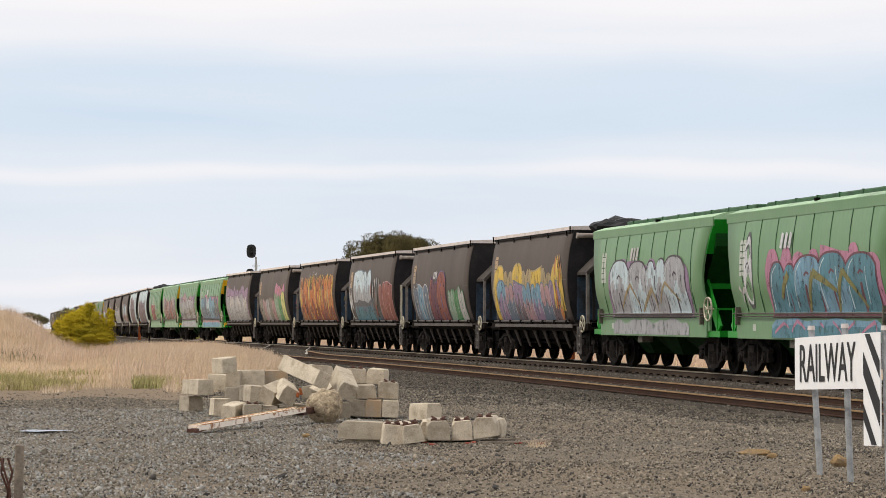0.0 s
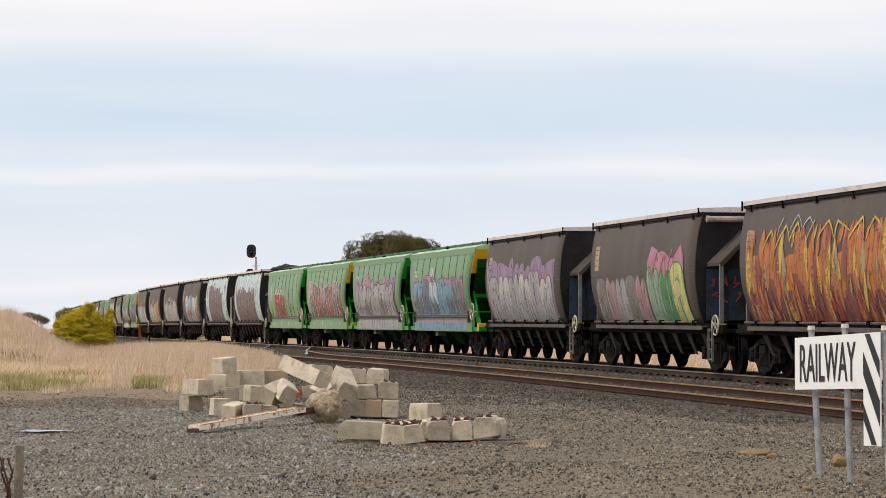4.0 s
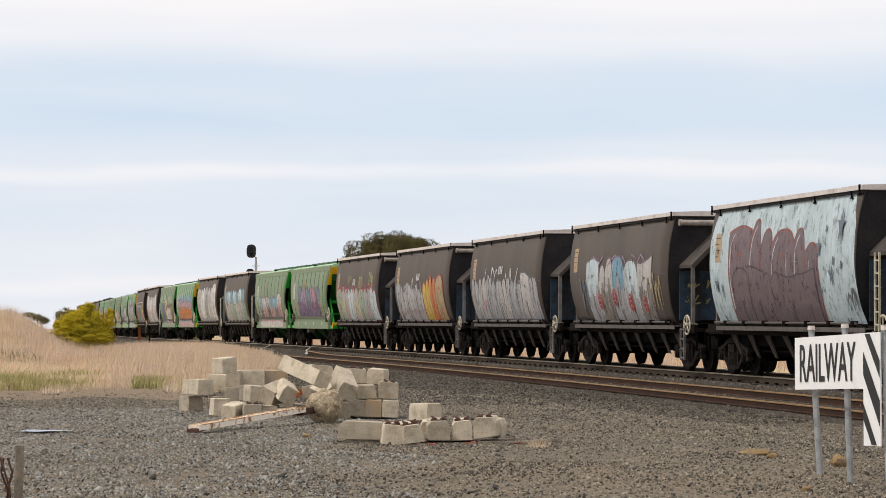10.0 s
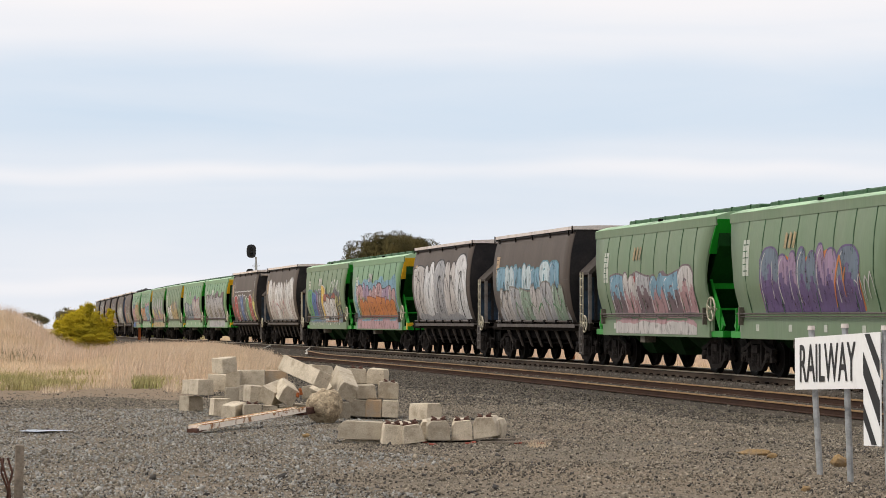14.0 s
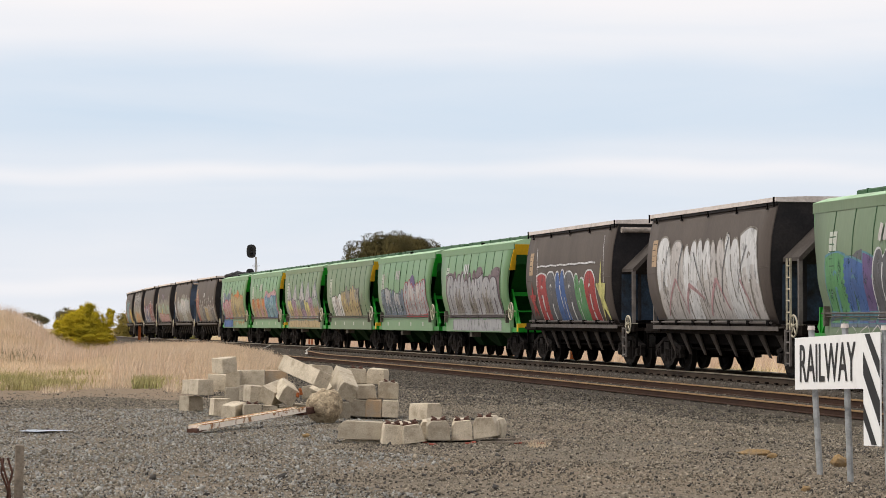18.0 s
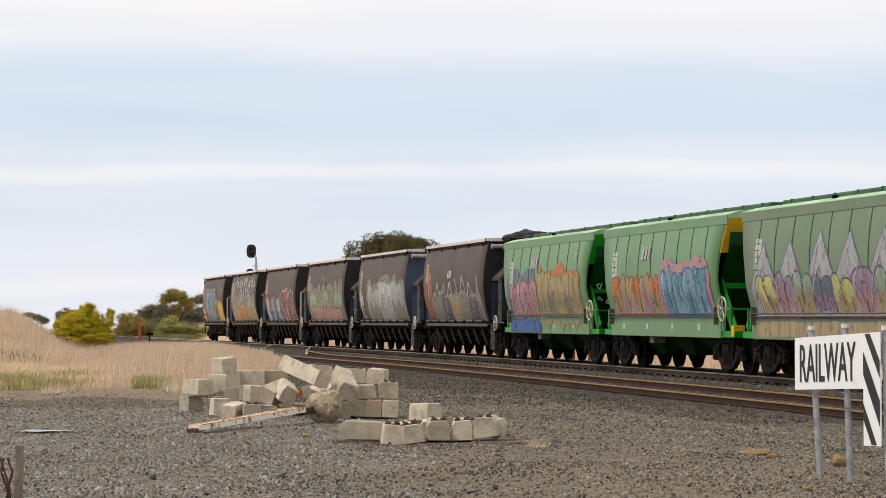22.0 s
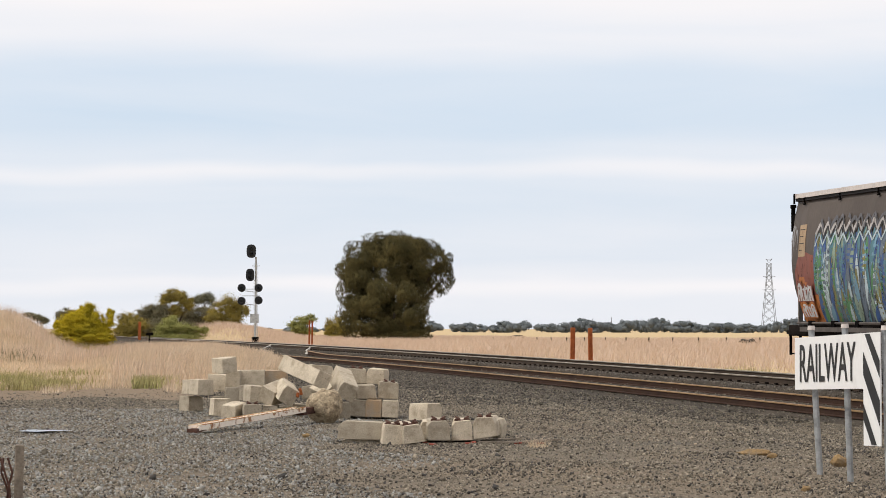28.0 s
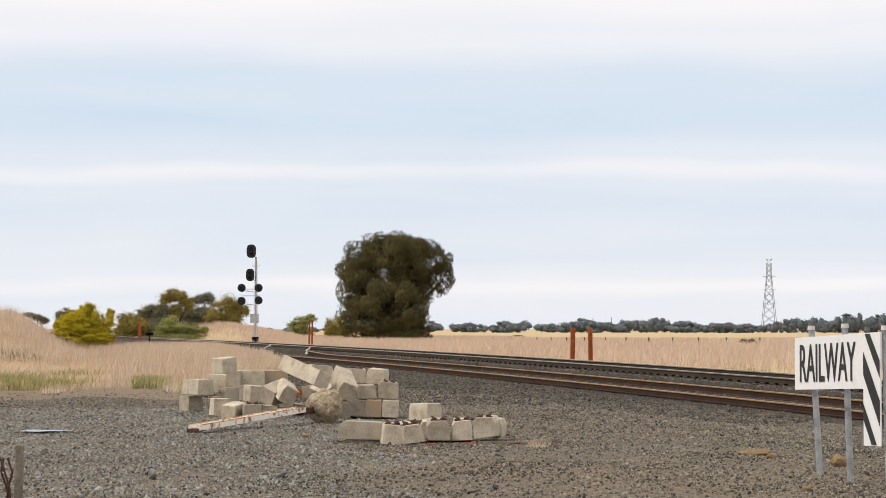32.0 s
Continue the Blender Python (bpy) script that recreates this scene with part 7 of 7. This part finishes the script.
    block(572, 674, 38.7, 1.05, 0.30, 0.27, 44, 15, 20, 0, True, "long concrete sleeper piece leaning on the heap", taper=0.96)
    # the pulled-out post with its footing
    post = tagged(new("fallen_post"), "white painted steel post with rust pulled out with its concrete footing", "post")
    p, q = Vector((at_px(344, 33.6), 33.6, 0.05)), Vector((at_px(548, 37.0), 37.0, 0.22))
    d = (q - p).normalized()
    a = Vector((-d.y, d.x, 0))
    up = d.cross(a) * -1 if d.cross(a).z < 0 else d.cross(a)
    bm = bmesh.new()
    lips = bmesh.new()
    for oa, ou, wa, wu in ((0, 0, 0.17, 0.012), (-0.08, 0.035, 0.012, 0.07), (0.08, 0.035, 0.012, 0.07), (-0.08, 0.075, 0.016, 0.012), (0.08, 0.075, 0.016, 0.012)):
        tb = lips if ou > 0.05 else bm
        vs = [tb.verts.new(c + a * (oa + sa * wa / 2) + up * (ou + su * wu / 2)) for c in (p, q - d * 0.3) for sa, su in ((-1, -1), (1, -1), (1, 1), (-1, 1))]
        for f in ((3, 2, 1, 0), (4, 5, 6, 7), (0, 1, 5, 4), (1, 2, 6, 5), (2, 3, 7, 6), (3, 0, 4, 7)):
            tb.faces.new([vs[i] for i in f])
    bmesh.ops.recalc_face_normals(bm, faces=bm.faces)
    bmesh.ops.recalc_face_normals(lips, faces=lips.faces)
    part("flange_edge", lips, M["flaked"], post, "rust-flaked flange edges")
    part("post_length", bm, M["white_post"], post)
    bm = bmesh.new()
    bar(bm, p - d * 0.05, p + d * 0.09, 0.17, 0.05)
    bar(bm, p - d * 0.02 - a * 0.07, p + d * 0.22 - a * 0.07, 0.03, 0.02)
    part("rusty_end", bm, M["clip"], post, "ragged rusty tip of the post")
    bm = bmesh.new()
    bar(bm, q - d * 0.34, q + d * 0.1, 0.14, 0.10)
    part("rusty_end", bm, M["clip"], post, "rusty stub of the post")
    bm = bmesh.new()
    bmesh.ops.create_icosphere(bm, subdivisions=4, radius=1)
    c = Vector((at_px(577, 37.2), 37.2, 0.27))
    for v in bm.verts:
        n = 1 + 0.20 * noise.noise(v.co * 1.6) + 0.10 * noise.noise(v.co * 4) + 0.05 * noise.noise(v.co * 9)
        v.co = Vector((v.co.x * 0.29 * n, v.co.y * 0.27 * n, v.co.z * 0.27 * n)) + c
    for f in bm.faces:
        f.smooth = True
    part("footing", bm, M["lump"], post, "rough pitted concrete footing")
    # splintered timber and scraps
    rng = random.Random(3)
    for k in range(5):
        x, y = at_px(rng.uniform(868, 950), 30.8), rng.uniform(30.4, 31.4)
        bm = bmesh.new()
        bar(bm, (0, 0, 0.02), (rng.uniform(0.3, 0.55), rng.uniform(-0.15, 0.15), rng.uniform(0.02, 0.06)), 0.05, 0.018)
        ob = part("timber_scrap", bm, M["timber"])
        ob.location = (x - 0.2, y, float(ground_z(np.array([x]), np.array([y]))[0]))
        tagged(ob, "splintered strip of old timber on the gravel", "timber", "scraps of timber")
    for k in range(9):
        x, y = at_px(rng.uniform(745, 960), 30.3), rng.uniform(30.0, 30.9)
        bm = bmesh.new()
        box(bm, -0.045, 0.045, -0.03, 0.03, 0, 0.025)
        bevelled(bm, 0.006)
        ob = part("plastic_scrap", bm, M["redscrap"])
        ob.matrix_basis = pose(x, y, float(ground_z(np.array([x]), np.array([y]))[0]), 0, rng.uniform(-10, 10), rng.uniform(0, 180))
        tagged(ob, "faded red scrap of plastic on the gravel", "scrap", "red scraps")
    for px, py, Y in ((534, 699, 39.6), (527, 703, 39.6)):
        bm = bmesh.new()
        bar(bm, (0, 0, 0), (rng.uniform(-0.05, 0.05), 0.02, rng.uniform(0.05, 0.12)), 0.07, 0.05)
        bevelled(bm, 0.01)
        ob = part("rust_scrap", bm, M["orange"])
        ob.location = (at_px(px, Y), Y, z_px(py, Y))
        tagged(ob, "flaking rusty iron scrap caught between the blocks", "scrap", "rusty scraps")
    for px, py, n, hh in ((948, 792, 60, 0.16), (938, 788, 30, 0.10)):
        Y = 1.5 * F / (py - 581.0) if py > 700 else 66.0
        v, f = [], []
        for k in range(n):
            x, dy = rng.gauss(0, 0.06), rng.gauss(0, 0.05)
            tx, h = x + rng.gauss(0, 0.08), hh * rng.uniform(0.5, 1.2)
            v += [(x - 0.004, dy, 0), (x + 0.004, dy, 0), (tx, dy + rng.gauss(0, 0.04), h)]
            f.append((len(v) - 3, len(v) - 2, len(v) - 1))
        ob = raw("grass_tuft", v, f, M["straw"])
        gx = at_px(px, Y)
        ob.location = (gx, Y, z_px(py, Y) - 0.03)
        tagged(ob, "small tuft of dead straw-coloured grass among the stones", "grass", "grass tufts")
    for px, py, Y, r, c in ((1483, 832, 25.6, (0.09, 0.08, 0.08), "ochre"), (1337, 806, 28.0, (0.20, 0.14, 0.05), "ochre"), (543, 774, 32.8, (0.06, 0.05, 0.04), "ochre"), (1366, 812, 27.3, (0.06, 0.05, 0.04), "ochre"), (1425, 868, 21.9, (0.05, 0.05, 0.03), "ochre")):
        bm = bmesh.new()
        bmesh.ops.create_icosphere(bm, subdivisions=2, radius=1)
        for v in bm.verts:
            n = 1 + 0.35 * noise.noise(v.co * 1.4 + Vector((px, 0, 0)))
            v.co = Vector((v.co.x * r[0] * n, v.co.y * r[1] * n, v.co.z * r[2] * n))
        ob = part("rock", bm, M["ochre"])
        ob.location = (at_px(px, Y), Y, float(ground_z(np.array([at_px(px, Y)]), np.array([Y]))[0]) + r[2] * 0.6)
        tagged(ob, "ochre-brown rock lying on the gravel", "rock", "loose rocks")


M["white_post"] = mat("rust_spotted_white_paint", (0.95, 0.87, 0.77), 0.3, var=0.06, scale=9, fine=50, bump=0.1, second=(0.34, 0.16, 0.06), second_at=0.585, soft=0.05)
M["flaked"] = mat("rust_flaked_white_paint", (0.42, 0.20, 0.07), 0.8, var=0.3, scale=7, fine=40, bump=0.2, second=(0.80, 0.68, 0.48), second_at=0.54, soft=0.05)
M["timber"] = mat("grey_weathered_timber", (0.27, 0.225, 0.175), 0.9, var=0.25, scale=8, fine=60, bump=0.2)
M["redscrap"] = mat("faded_red_plastic", (0.34, 0.08, 0.05), 0.6, var=0.2, scale=8, fine=40, bump=0.05)
M["ochre"] = mat("ochre_rock", (0.27, 0.175, 0.075), 0.9, var=0.3, scale=10, fine=60, bump=0.4, second=(0.15, 0.115, 0.08))
M["water"] = mat("puddle_water", (0.03, 0.03, 0.03), 0.04, var=0.02, scale=1, fine=4, bump=0.0, spec=0.5)


# ---------------------------------------------------------------- the sign
def build_sign():
    sign = tagged(new("railway_sign"), "white railway sign with black letters and striped leg on galvanised posts", "sign")
    A, Bp = Vector((at_px(1408, 24.6), 24.6, 0)), Vector((at_px(1559, 22.4), 22.4, 0))
    e = (Bp - A)
    Ls = e.length
    e.normalize()
    nrm = Vector((e.y, -e.x, 0))          # towards the camera
    if nrm.y > 0:
        nrm = -nrm
    za, slope = 0.862, 0.03
    P = lambda u, z, o: A + e * u + Vector((0, 0, z + slope * u)) + nrm * o

    def sheet(name, poly, o0, o1, mtl, label=""):
        bm = bmesh.new()
        a = [bm.verts.new(P(u, z, o0)) for u, z in poly]
        b = [bm.verts.new(P(u, z, o1)) for u, z in poly]
        bm.faces.new(a)
        bm.faces.new(b[::-1])
        for k in range(len(poly)):
            bm.faces.new((a[k], b[k], b[(k + 1) % len(poly)], a[(k + 1) % len(poly)]))
        bmesh.ops.recalc_face_normals(bm, faces=bm.faces)
        return part(name, bm, mtl, sign, label)

    top, bot, leg = za + 0.535, za, za - 0.545
    ul = 1.835
    sheet("sign_board", [(0, bot), (ul, bot), (ul, leg), (Ls, leg), (Ls, top), (0, top)], 0.0, 0.012, M["signwhite"], "white sign board with a striped leg")
    cu = bpy.data.curves.new("RAILWAY", 'FONT')
    cu.body = "RAILWAY"
    cu.extrude = 0.004
    cu.offset = 0.007
    tmp = bpy.data.objects.new("RAILWAY", cu)
    scene.collection.objects.link(tmp)
    me = bpy.data.meshes.new_from_object(tmp.evaluated_get(bpy.context.evaluated_depsgraph_get()))
    bpy.data.objects.remove(tmp)
    xs = [v.co.x for v in me.vertices]
    ys = [v.co.y for v in me.vertices]
    x0, x1, y0, y1 = min(xs), max(xs), min(ys), max(ys)
    for v in me.vertices:
        u = 0.155 + (v.co.x - x0) / (x1 - x0) * 1.50
        z = za + 0.075 + (v.co.y - y0) / (y1 - y0) * 0.385
        v.co = P(u, z, 0.016 + (0.003 if v.co.z > 0 else 0))
    link_mesh("lettering", me, M["black"], sign, "black block letters")
    # slanting bars down the leg
    w = Ls - ul
    for poly in ([(ul + 0.05, top - 0.01), (Ls - 0.01, top - 0.43), (Ls - 0.01, top - 0.27), (ul + 0.17, top - 0.01)],
                 [(ul + 0.01, top - 0.18), (ul + 0.01, top - 0.40), (Ls - 0.01, top - 0.89), (Ls - 0.01, top - 0.65)],
                 [(ul + 0.01, top - 0.68), (ul + 0.01, top - 0.83), (ul + 0.21, leg + 0.01), (ul + 0.33, leg + 0.01)]):
        sheet("stripe", poly, 0.015, 0.018, M["black"], "black slanting stripe")
    for u, lean, zt in ((0.31, -0.085, 1.50), (1.22, -0.05, 1.52), (Ls - 0.03, -0.03, 1.50)):
        top_ = P(u, 0, -0.05)
        base = top_ - Vector((lean, 0, 0))
        base.z = float(ground_z(np.array([base.x]), np.array([base.y]))[0]) - 0.05
        head = Vector((top_.x, base.y, zt))
        bm = bmesh.new()
        tube(bm, base, head, 0.032, n=14)
        p_ = part("post", bm, M["galv"], sign, "galvanised round post")
        bm = bmesh.new()
        tube(bm, head - Vector((0, 0, 0.02)), head + Vector((0, 0, 0.025)), 0.040, 0.034, n=14)
        part("post_cap", bm, M["rim"], p_, "pale post cap")


# ---------------------------------------------------------------- signal, posts, pylon, fence
def build_signal():
    D = 200.0
    k = D / F
    x = at_px(452, D)
    zb = z_px(604, D)
    sg = tagged(new("railway_signal"), "railway signal mast with black light heads and ladder", "signal")
    sg.location = (x, D, zb)
    g = float(ground_z(np.array([x]), np.array([D]))[0]) - zb
    ht = (604 - 455) * k
    bm = bmesh.new()
    tube(bm, (0, 0, g - 0.2), (0.05, 0, ht), 0.10, 0.08, 10)
    part("mast", bm, M["galv"], sg, "grey steel mast")
    bm = bmesh.new()
    box(bm, -0.28, 0.28, -0.28, 0.28, g - 0.2, 0.35)
    part("mast_base", bm, M["shaded_iron"], sg)
    bm = bmesh.new()
    for o in (-0.16, 0.16):
        tube(bm, (0.02 + o, 0.3, g), (0.02 + o, 0.3, ht * 0.93), 0.016, n=5)
    for i in range(26):
        bar(bm, (-0.14, 0.3, 0.2 + i * 0.245), (0.18, 0.3, 0.2 + i * 0.245), 0.016, 0.016)
    part("ladder", bm, M["galv"], sg)

    def head(name, px, py, w, h, hood=True):
        cx, cz = (px - 452) * k, (604 - py) * k
        bm = bmesh.new()
        n = 20
        pw = 1.0 if h < 16 else 0.72
        a, b = [], []
        for i in range(n):
            t = 2 * math.pi * i / n
            sx, sz = math.cos(t), math.sin(t)
            ex = abs(sx) ** pw * (1 if sx > 0 else -1)
            ez = abs(sz) ** pw * (1 if sz > 0 else -1)
            a.append(bm.verts.new((cx + ex * w * k / 2, -0.25, cz + ez * h * k / 2)))
            b.append(bm.verts.new((cx + ex * w * k / 2, -0.21, cz + ez * h * k / 2)))
        bm.faces.new(a)
        bm.faces.new(b[::-1])
        for i in range(n):
            bm.faces.new((a[i], b[i], b[(i + 1) % n], a[(i + 1) % n]))
        box(bm, cx - 0.16, cx + 0.16, -0.21, 0.08, cz - h * k * 0.36, cz + h * k * 0.36)
        bmesh.ops.recalc_face_normals(bm, faces=bm.faces)
        hd = part(name, bm, M["signal"], sg, "black light head with backboard")
        for dz in ((-0.22, 0.22) if h > 16 else (0.0,)):
            bm = bmesh.new()
            tube(bm, (cx, -0.25, cz + dz * h / 23), (cx, -0.50, cz + dz * h / 23 - 0.02), 0.13, 0.14, 12, caps=False)
            part("hood", bm, M["signal"], hd)
        bm = bmesh.new()
        bar(bm, (cx, 0, cz - h * k * 0.3), (0, 0, cz - h * k * 0.3 - 0.15), 0.06, 0.06)
        part("bracket", bm, M["galv"], hd)

    head("light_head", 445, 445, 17, 24)
    head("light_head", 443, 487, 15, 22)
    for px, py in ((428, 510), (458, 510), (428, 533), (458, 532)):
        head("marker_light", px, py, 14.5, 14.5)
    bm = bmesh.new()
    for py in (512, 524):
        bar(bm, ((428 - 452) * k, 0, (604 - py) * k), ((460 - 452) * k, 0, (604 - py) * k), 0.06, 0.06)
    bar(bm, ((446 - 452) * k, 0, (604 - 471) * k), ((460 - 452) * k, 0, (604 - 471) * k), 0.05, 0.05)
    part("crossarm", bm, M["galv"], sg)
    bm = bmesh.new()
    box(bm, -0.42, 0.30, -0.35, -0.05, (604 - 572) * k, (604 - 556) * k)
    part("relay_box", bm, M["galv"], sg, "grey relay box")


def rust_post(px, py0, py1, D, w, n=1):
    x = at_px(px, D)
    g = float(ground_z(np.array([x]), np.array([D]))[0])
    t = z_px(py0, D)
    bm = bmesh.new()
    box(bm, -w / 2, w / 2, -0.01, 0.01, -0.1, t - g)
    box(bm, -w / 2, -w / 2 + 0.014, -0.07, -0.01, -0.1, t - g)
    box(bm, w / 2 - 0.014, w / 2, -0.07, -0.01, -0.1, t - g)
    ob = part("steel_post", bm, M["orange"])
    ob.matrix_basis = pose(x, D, g, 0, 1.0 if px < 1030 else -0.8, 8)
    tagged(ob, "rust-orange steel channel post beyond the track", "post", "rusty posts")


def build_far_things():
    rust_post(1012, 580, 634, 84, 0.16)
    rust_post(1045, 581, 636, 82, 0.15)
    rust_post(547, 567, 607, 150, 0.10)
    rust_post(552, 568, 607, 151, 0.10)
    rust_post(247, 570, 600, 205, 0.24)
    for i, px in enumerate((873, 950, 975, 1003, 1034, 1071, 1108, 1148, 1190, 1236, 1285, 1344)):
        D = 250.0
        x = at_px(px, D)
        g = float(ground_z(np.array([x]), np.array([D]))[0])
        bm = bmesh.new()
        tube(bm, (0, 0, -0.2), (0.02 * (i % 3 - 1), 0, z_px(597.5, D) - g), 0.085, 0.07, 7)
        ob = part("fence_post", bm, M["bark"])
        ob.location = (x, D, g)
        tagged(ob, "dark timber fence post in the dry field", "fence post", "field fence posts")
    # lattice tower
    D = 1150.0
    k = D / F
    x, g = at_px(1361, D), -0.6
    H = z_px(458, D) - g
    tw = tagged(new("transmission_tower"), "distant steel lattice transmission tower above the trees", "tower")
    tw.location = (x, D, g)
    wid = lambda z: 3.6 - 2.6 * min(1, z / (H * 0.80)) if z < H * 0.8 else 1.0
    bm = bmesh.new()
    lv = [H * t for t in (0, 0.12, 0.24, 0.36, 0.47, 0.57, 0.66, 0.74, 0.80, 0.87, 0.94)]
    for a, b in zip(lv, lv[1:]):
        wa, wb = wid(a), wid(b)
        for sx in (-1, 1):
            for sy in (-1, 1):
                tube(bm, (sx * wa, sy * wa, a), (sx * wb, sy * wb, b), 0.14, n=4)
            tube(bm, (sx * wa, -wa, a), (-sx * wb, -wb, b), 0.085, n=4)
            tube(bm, (sx * wa, wa, a), (-sx * wb, wb, b), 0.085, n=4)
    part("lattice_body", bm, M["pylon"], tw)
    for z, w_ in ((0.99 * H, 1.6), (0.76 * H, 3.0), (0.58 * H, 3.2), (0.40 * H, 3.4)):
        bm = bmesh.new()
        for sg in (-1, 1):
            tube(bm, (0, 0, z), (sg * w_, 0, z - 0.1), 0.085, n=4)
            tube(bm, (0, 0, z - 0.9), (sg * w_, 0, z - 0.1), 0.07, n=4)
        part("crossarm", bm, M["pylon"], tw)
    bm = bmesh.new()
    for sg in (-1, 1):
        tube(bm, (0, 0, H * 0.94), (sg * 1.5, 0, H), 0.085, n=4)
    part("peak", bm, M["pylon"], tw)
    # slim mast over the trees
    x2 = at_px(1082, D)
    bm = bmesh.new()
    tube(bm, (0, 0, 0), (0, 0, z_px(562, D) - g), 0.16, n=5)
    ob = part("radio_mast", bm, M["pylon"])
    ob.location = (x2, D, g)
    tagged(ob, "thin distant radio mast behind the trees", "mast")
    # low logs and a dead shrub in the field
    for px, py, D_, rx, rz, rot in ((915, 598, 330, 1.3, 0.35, 0), (1322, 608, 235, 0.8, 0.3, -18), (1325, 614, 234, 0.9, 0.3, 12)):
        bm = bmesh.new()
        bmesh.ops.create_icosphere(bm, subdivisions=3, radius=1)
        for v in bm.verts:
            n = 1 + 0.5 * noise.noise(v.co * 2.0 + Vector((px, 0, 0)))
            v.co = Vector((v.co.x * rx * n, v.co.y * 0.6 * n, v.co.z * rz * n))
        ob = part("fallen_log", bm, M["bark"])
        ob.matrix_basis = pose(at_px(px, D_), D_, float(ground_z(np.array([at_px(px, D_)]), np.array([D_]))[0]) + 0.35, 0, rot, 0)
        tagged(ob, "dark fallen log in the dry grass", "log", "logs in the field")
    # low trackside lever beyond the line
    D = 190.0
    bm = bmesh.new()
    tube(bm, (0, 0, -0.5), (0, 0, z_px(590, D) - 0.25), 0.07, n=6)
    box(bm, -0.30, 0.30, -0.1, 0.1, z_px(594, D) - 0.25, z_px(590, D) - 0.22)
    ob = part("track_lever", bm, M["shaded_iron"])
    ob.location = (at_px(265, D), D, 0.25)
    tagged(ob, "small black trackside lever stand", "lever")


M["pylon"] = mat("grey_lattice_steel", (0.20, 0.205, 0.215), 0.6, metal=0.2, var=0.1, scale=1, fine=5, bump=0)


def build_near_things():
    # weathered picket with rusty wire
    D = 14.0
    x = at_px(30, D)
    g = float(ground_z(np.array([x]), np.array([D]))[0])
    bm = bmesh.new()
    box(bm, -0.026, 0.026, -0.03, 0.03, -0.2, z_px(786, D) - g)
    bevelled(bm, 0.006)
    for v in bm.verts:
        v.co.x += 0.012 * noise.noise(v.co * 6)
        v.co.z += 0.01 * noise.noise(v.co * 14) if v.co.z > 0.5 else 0
    ob = part("fence_picket", bm, M["timber"])
    ob.matrix_basis = pose(x, D, g, 0, 1.5, 12)
    tagged(ob, "grey weathered timber picket with split top", "picket")
    wire = tagged(new("wire_bundle"), "rusty tangled wire and strap beside the picket", "wire")
    wire.location = (at_px(10, D), D, g)
    rng = random.Random(9)
    for k in range(6):
        bm = bmesh.new()
        p = Vector((rng.uniform(-0.04, 0.05), rng.uniform(-0.02, 0.02), -0.02))
        for i in range(9):
            q = p + Vector((rng.uniform(-0.035, 0.035), rng.uniform(-0.02, 0.02), 0.085))
            tube(bm, p, q, 0.007, n=5)
            p = q
        part("strand", bm, M["clip"], wire)
    bm = bmesh.new()
    bar(bm, (-0.03, 0.02, 0), (-0.045, 0.02, 0.66), 0.05, 0.012)
    part("strap", bm, M["orange"], wire, "rust-red steel strap")
    # puddle
    D = 34.0
    cx, bm = at_px(76, D), bmesh.new()
    z = 0.034
    ring = []
    for i in range(40):
        t = 2 * math.pi * i / 40
        r = 1 + 0.22 * math.sin(3 * t + 1) + 0.12 * math.sin(7 * t)
        ring.append(bm.verts.new((cx + 0.34 * r * math.cos(t), D + 0.30 * r * math.sin(t), z)))
    bm.faces.new(ring)
    tagged(part("puddle", bm, M["water"]), "shallow puddle of rainwater on the gravel", "puddle", kind="structure")


build_track_details()
build_sign()
build_blocks()
build_signal()
build_far_things()
build_near_things()
build_plants()
grow_grass()
scatter_ballast()
scatter_slope()
scatter_ground()


def motions():
    """The train rolls past; all wheels turn with the run."""
    times = [32.0 * k / 40 for k in range(41)]
    for ob, c in WAGONS:
        walk(ob, [(t, wagon_pose(run_at(t) + c)) for t in times])
    spin = {}
    for k in range(961):
        spin[k / 30.0] = (run_at(k / 30.0) - RUN[0][1]) / 0.46
    keyed = {}
    for x in (-0.84, 0.84):
        first = next(w for w, wx in WHEELS if wx == x)
        walk(first, [(t, pose(x, 0, 0.46, 0, math.degrees(a), 0)) for t, a in spin.items()])
        keyed[x] = first.animation_data
    for ob in scene.objects:
        if ob.name.startswith("wheelset") and ob.animation_data is None:
            src = keyed[-0.84 if ob.location.x < 0 else 0.84]
            ob.rotation_mode = "QUATERNION"
            ob.animation_data_create()
            ob.animation_data.action = src.action
            ob.animation_data.action_slot = src.action_slot


motions()
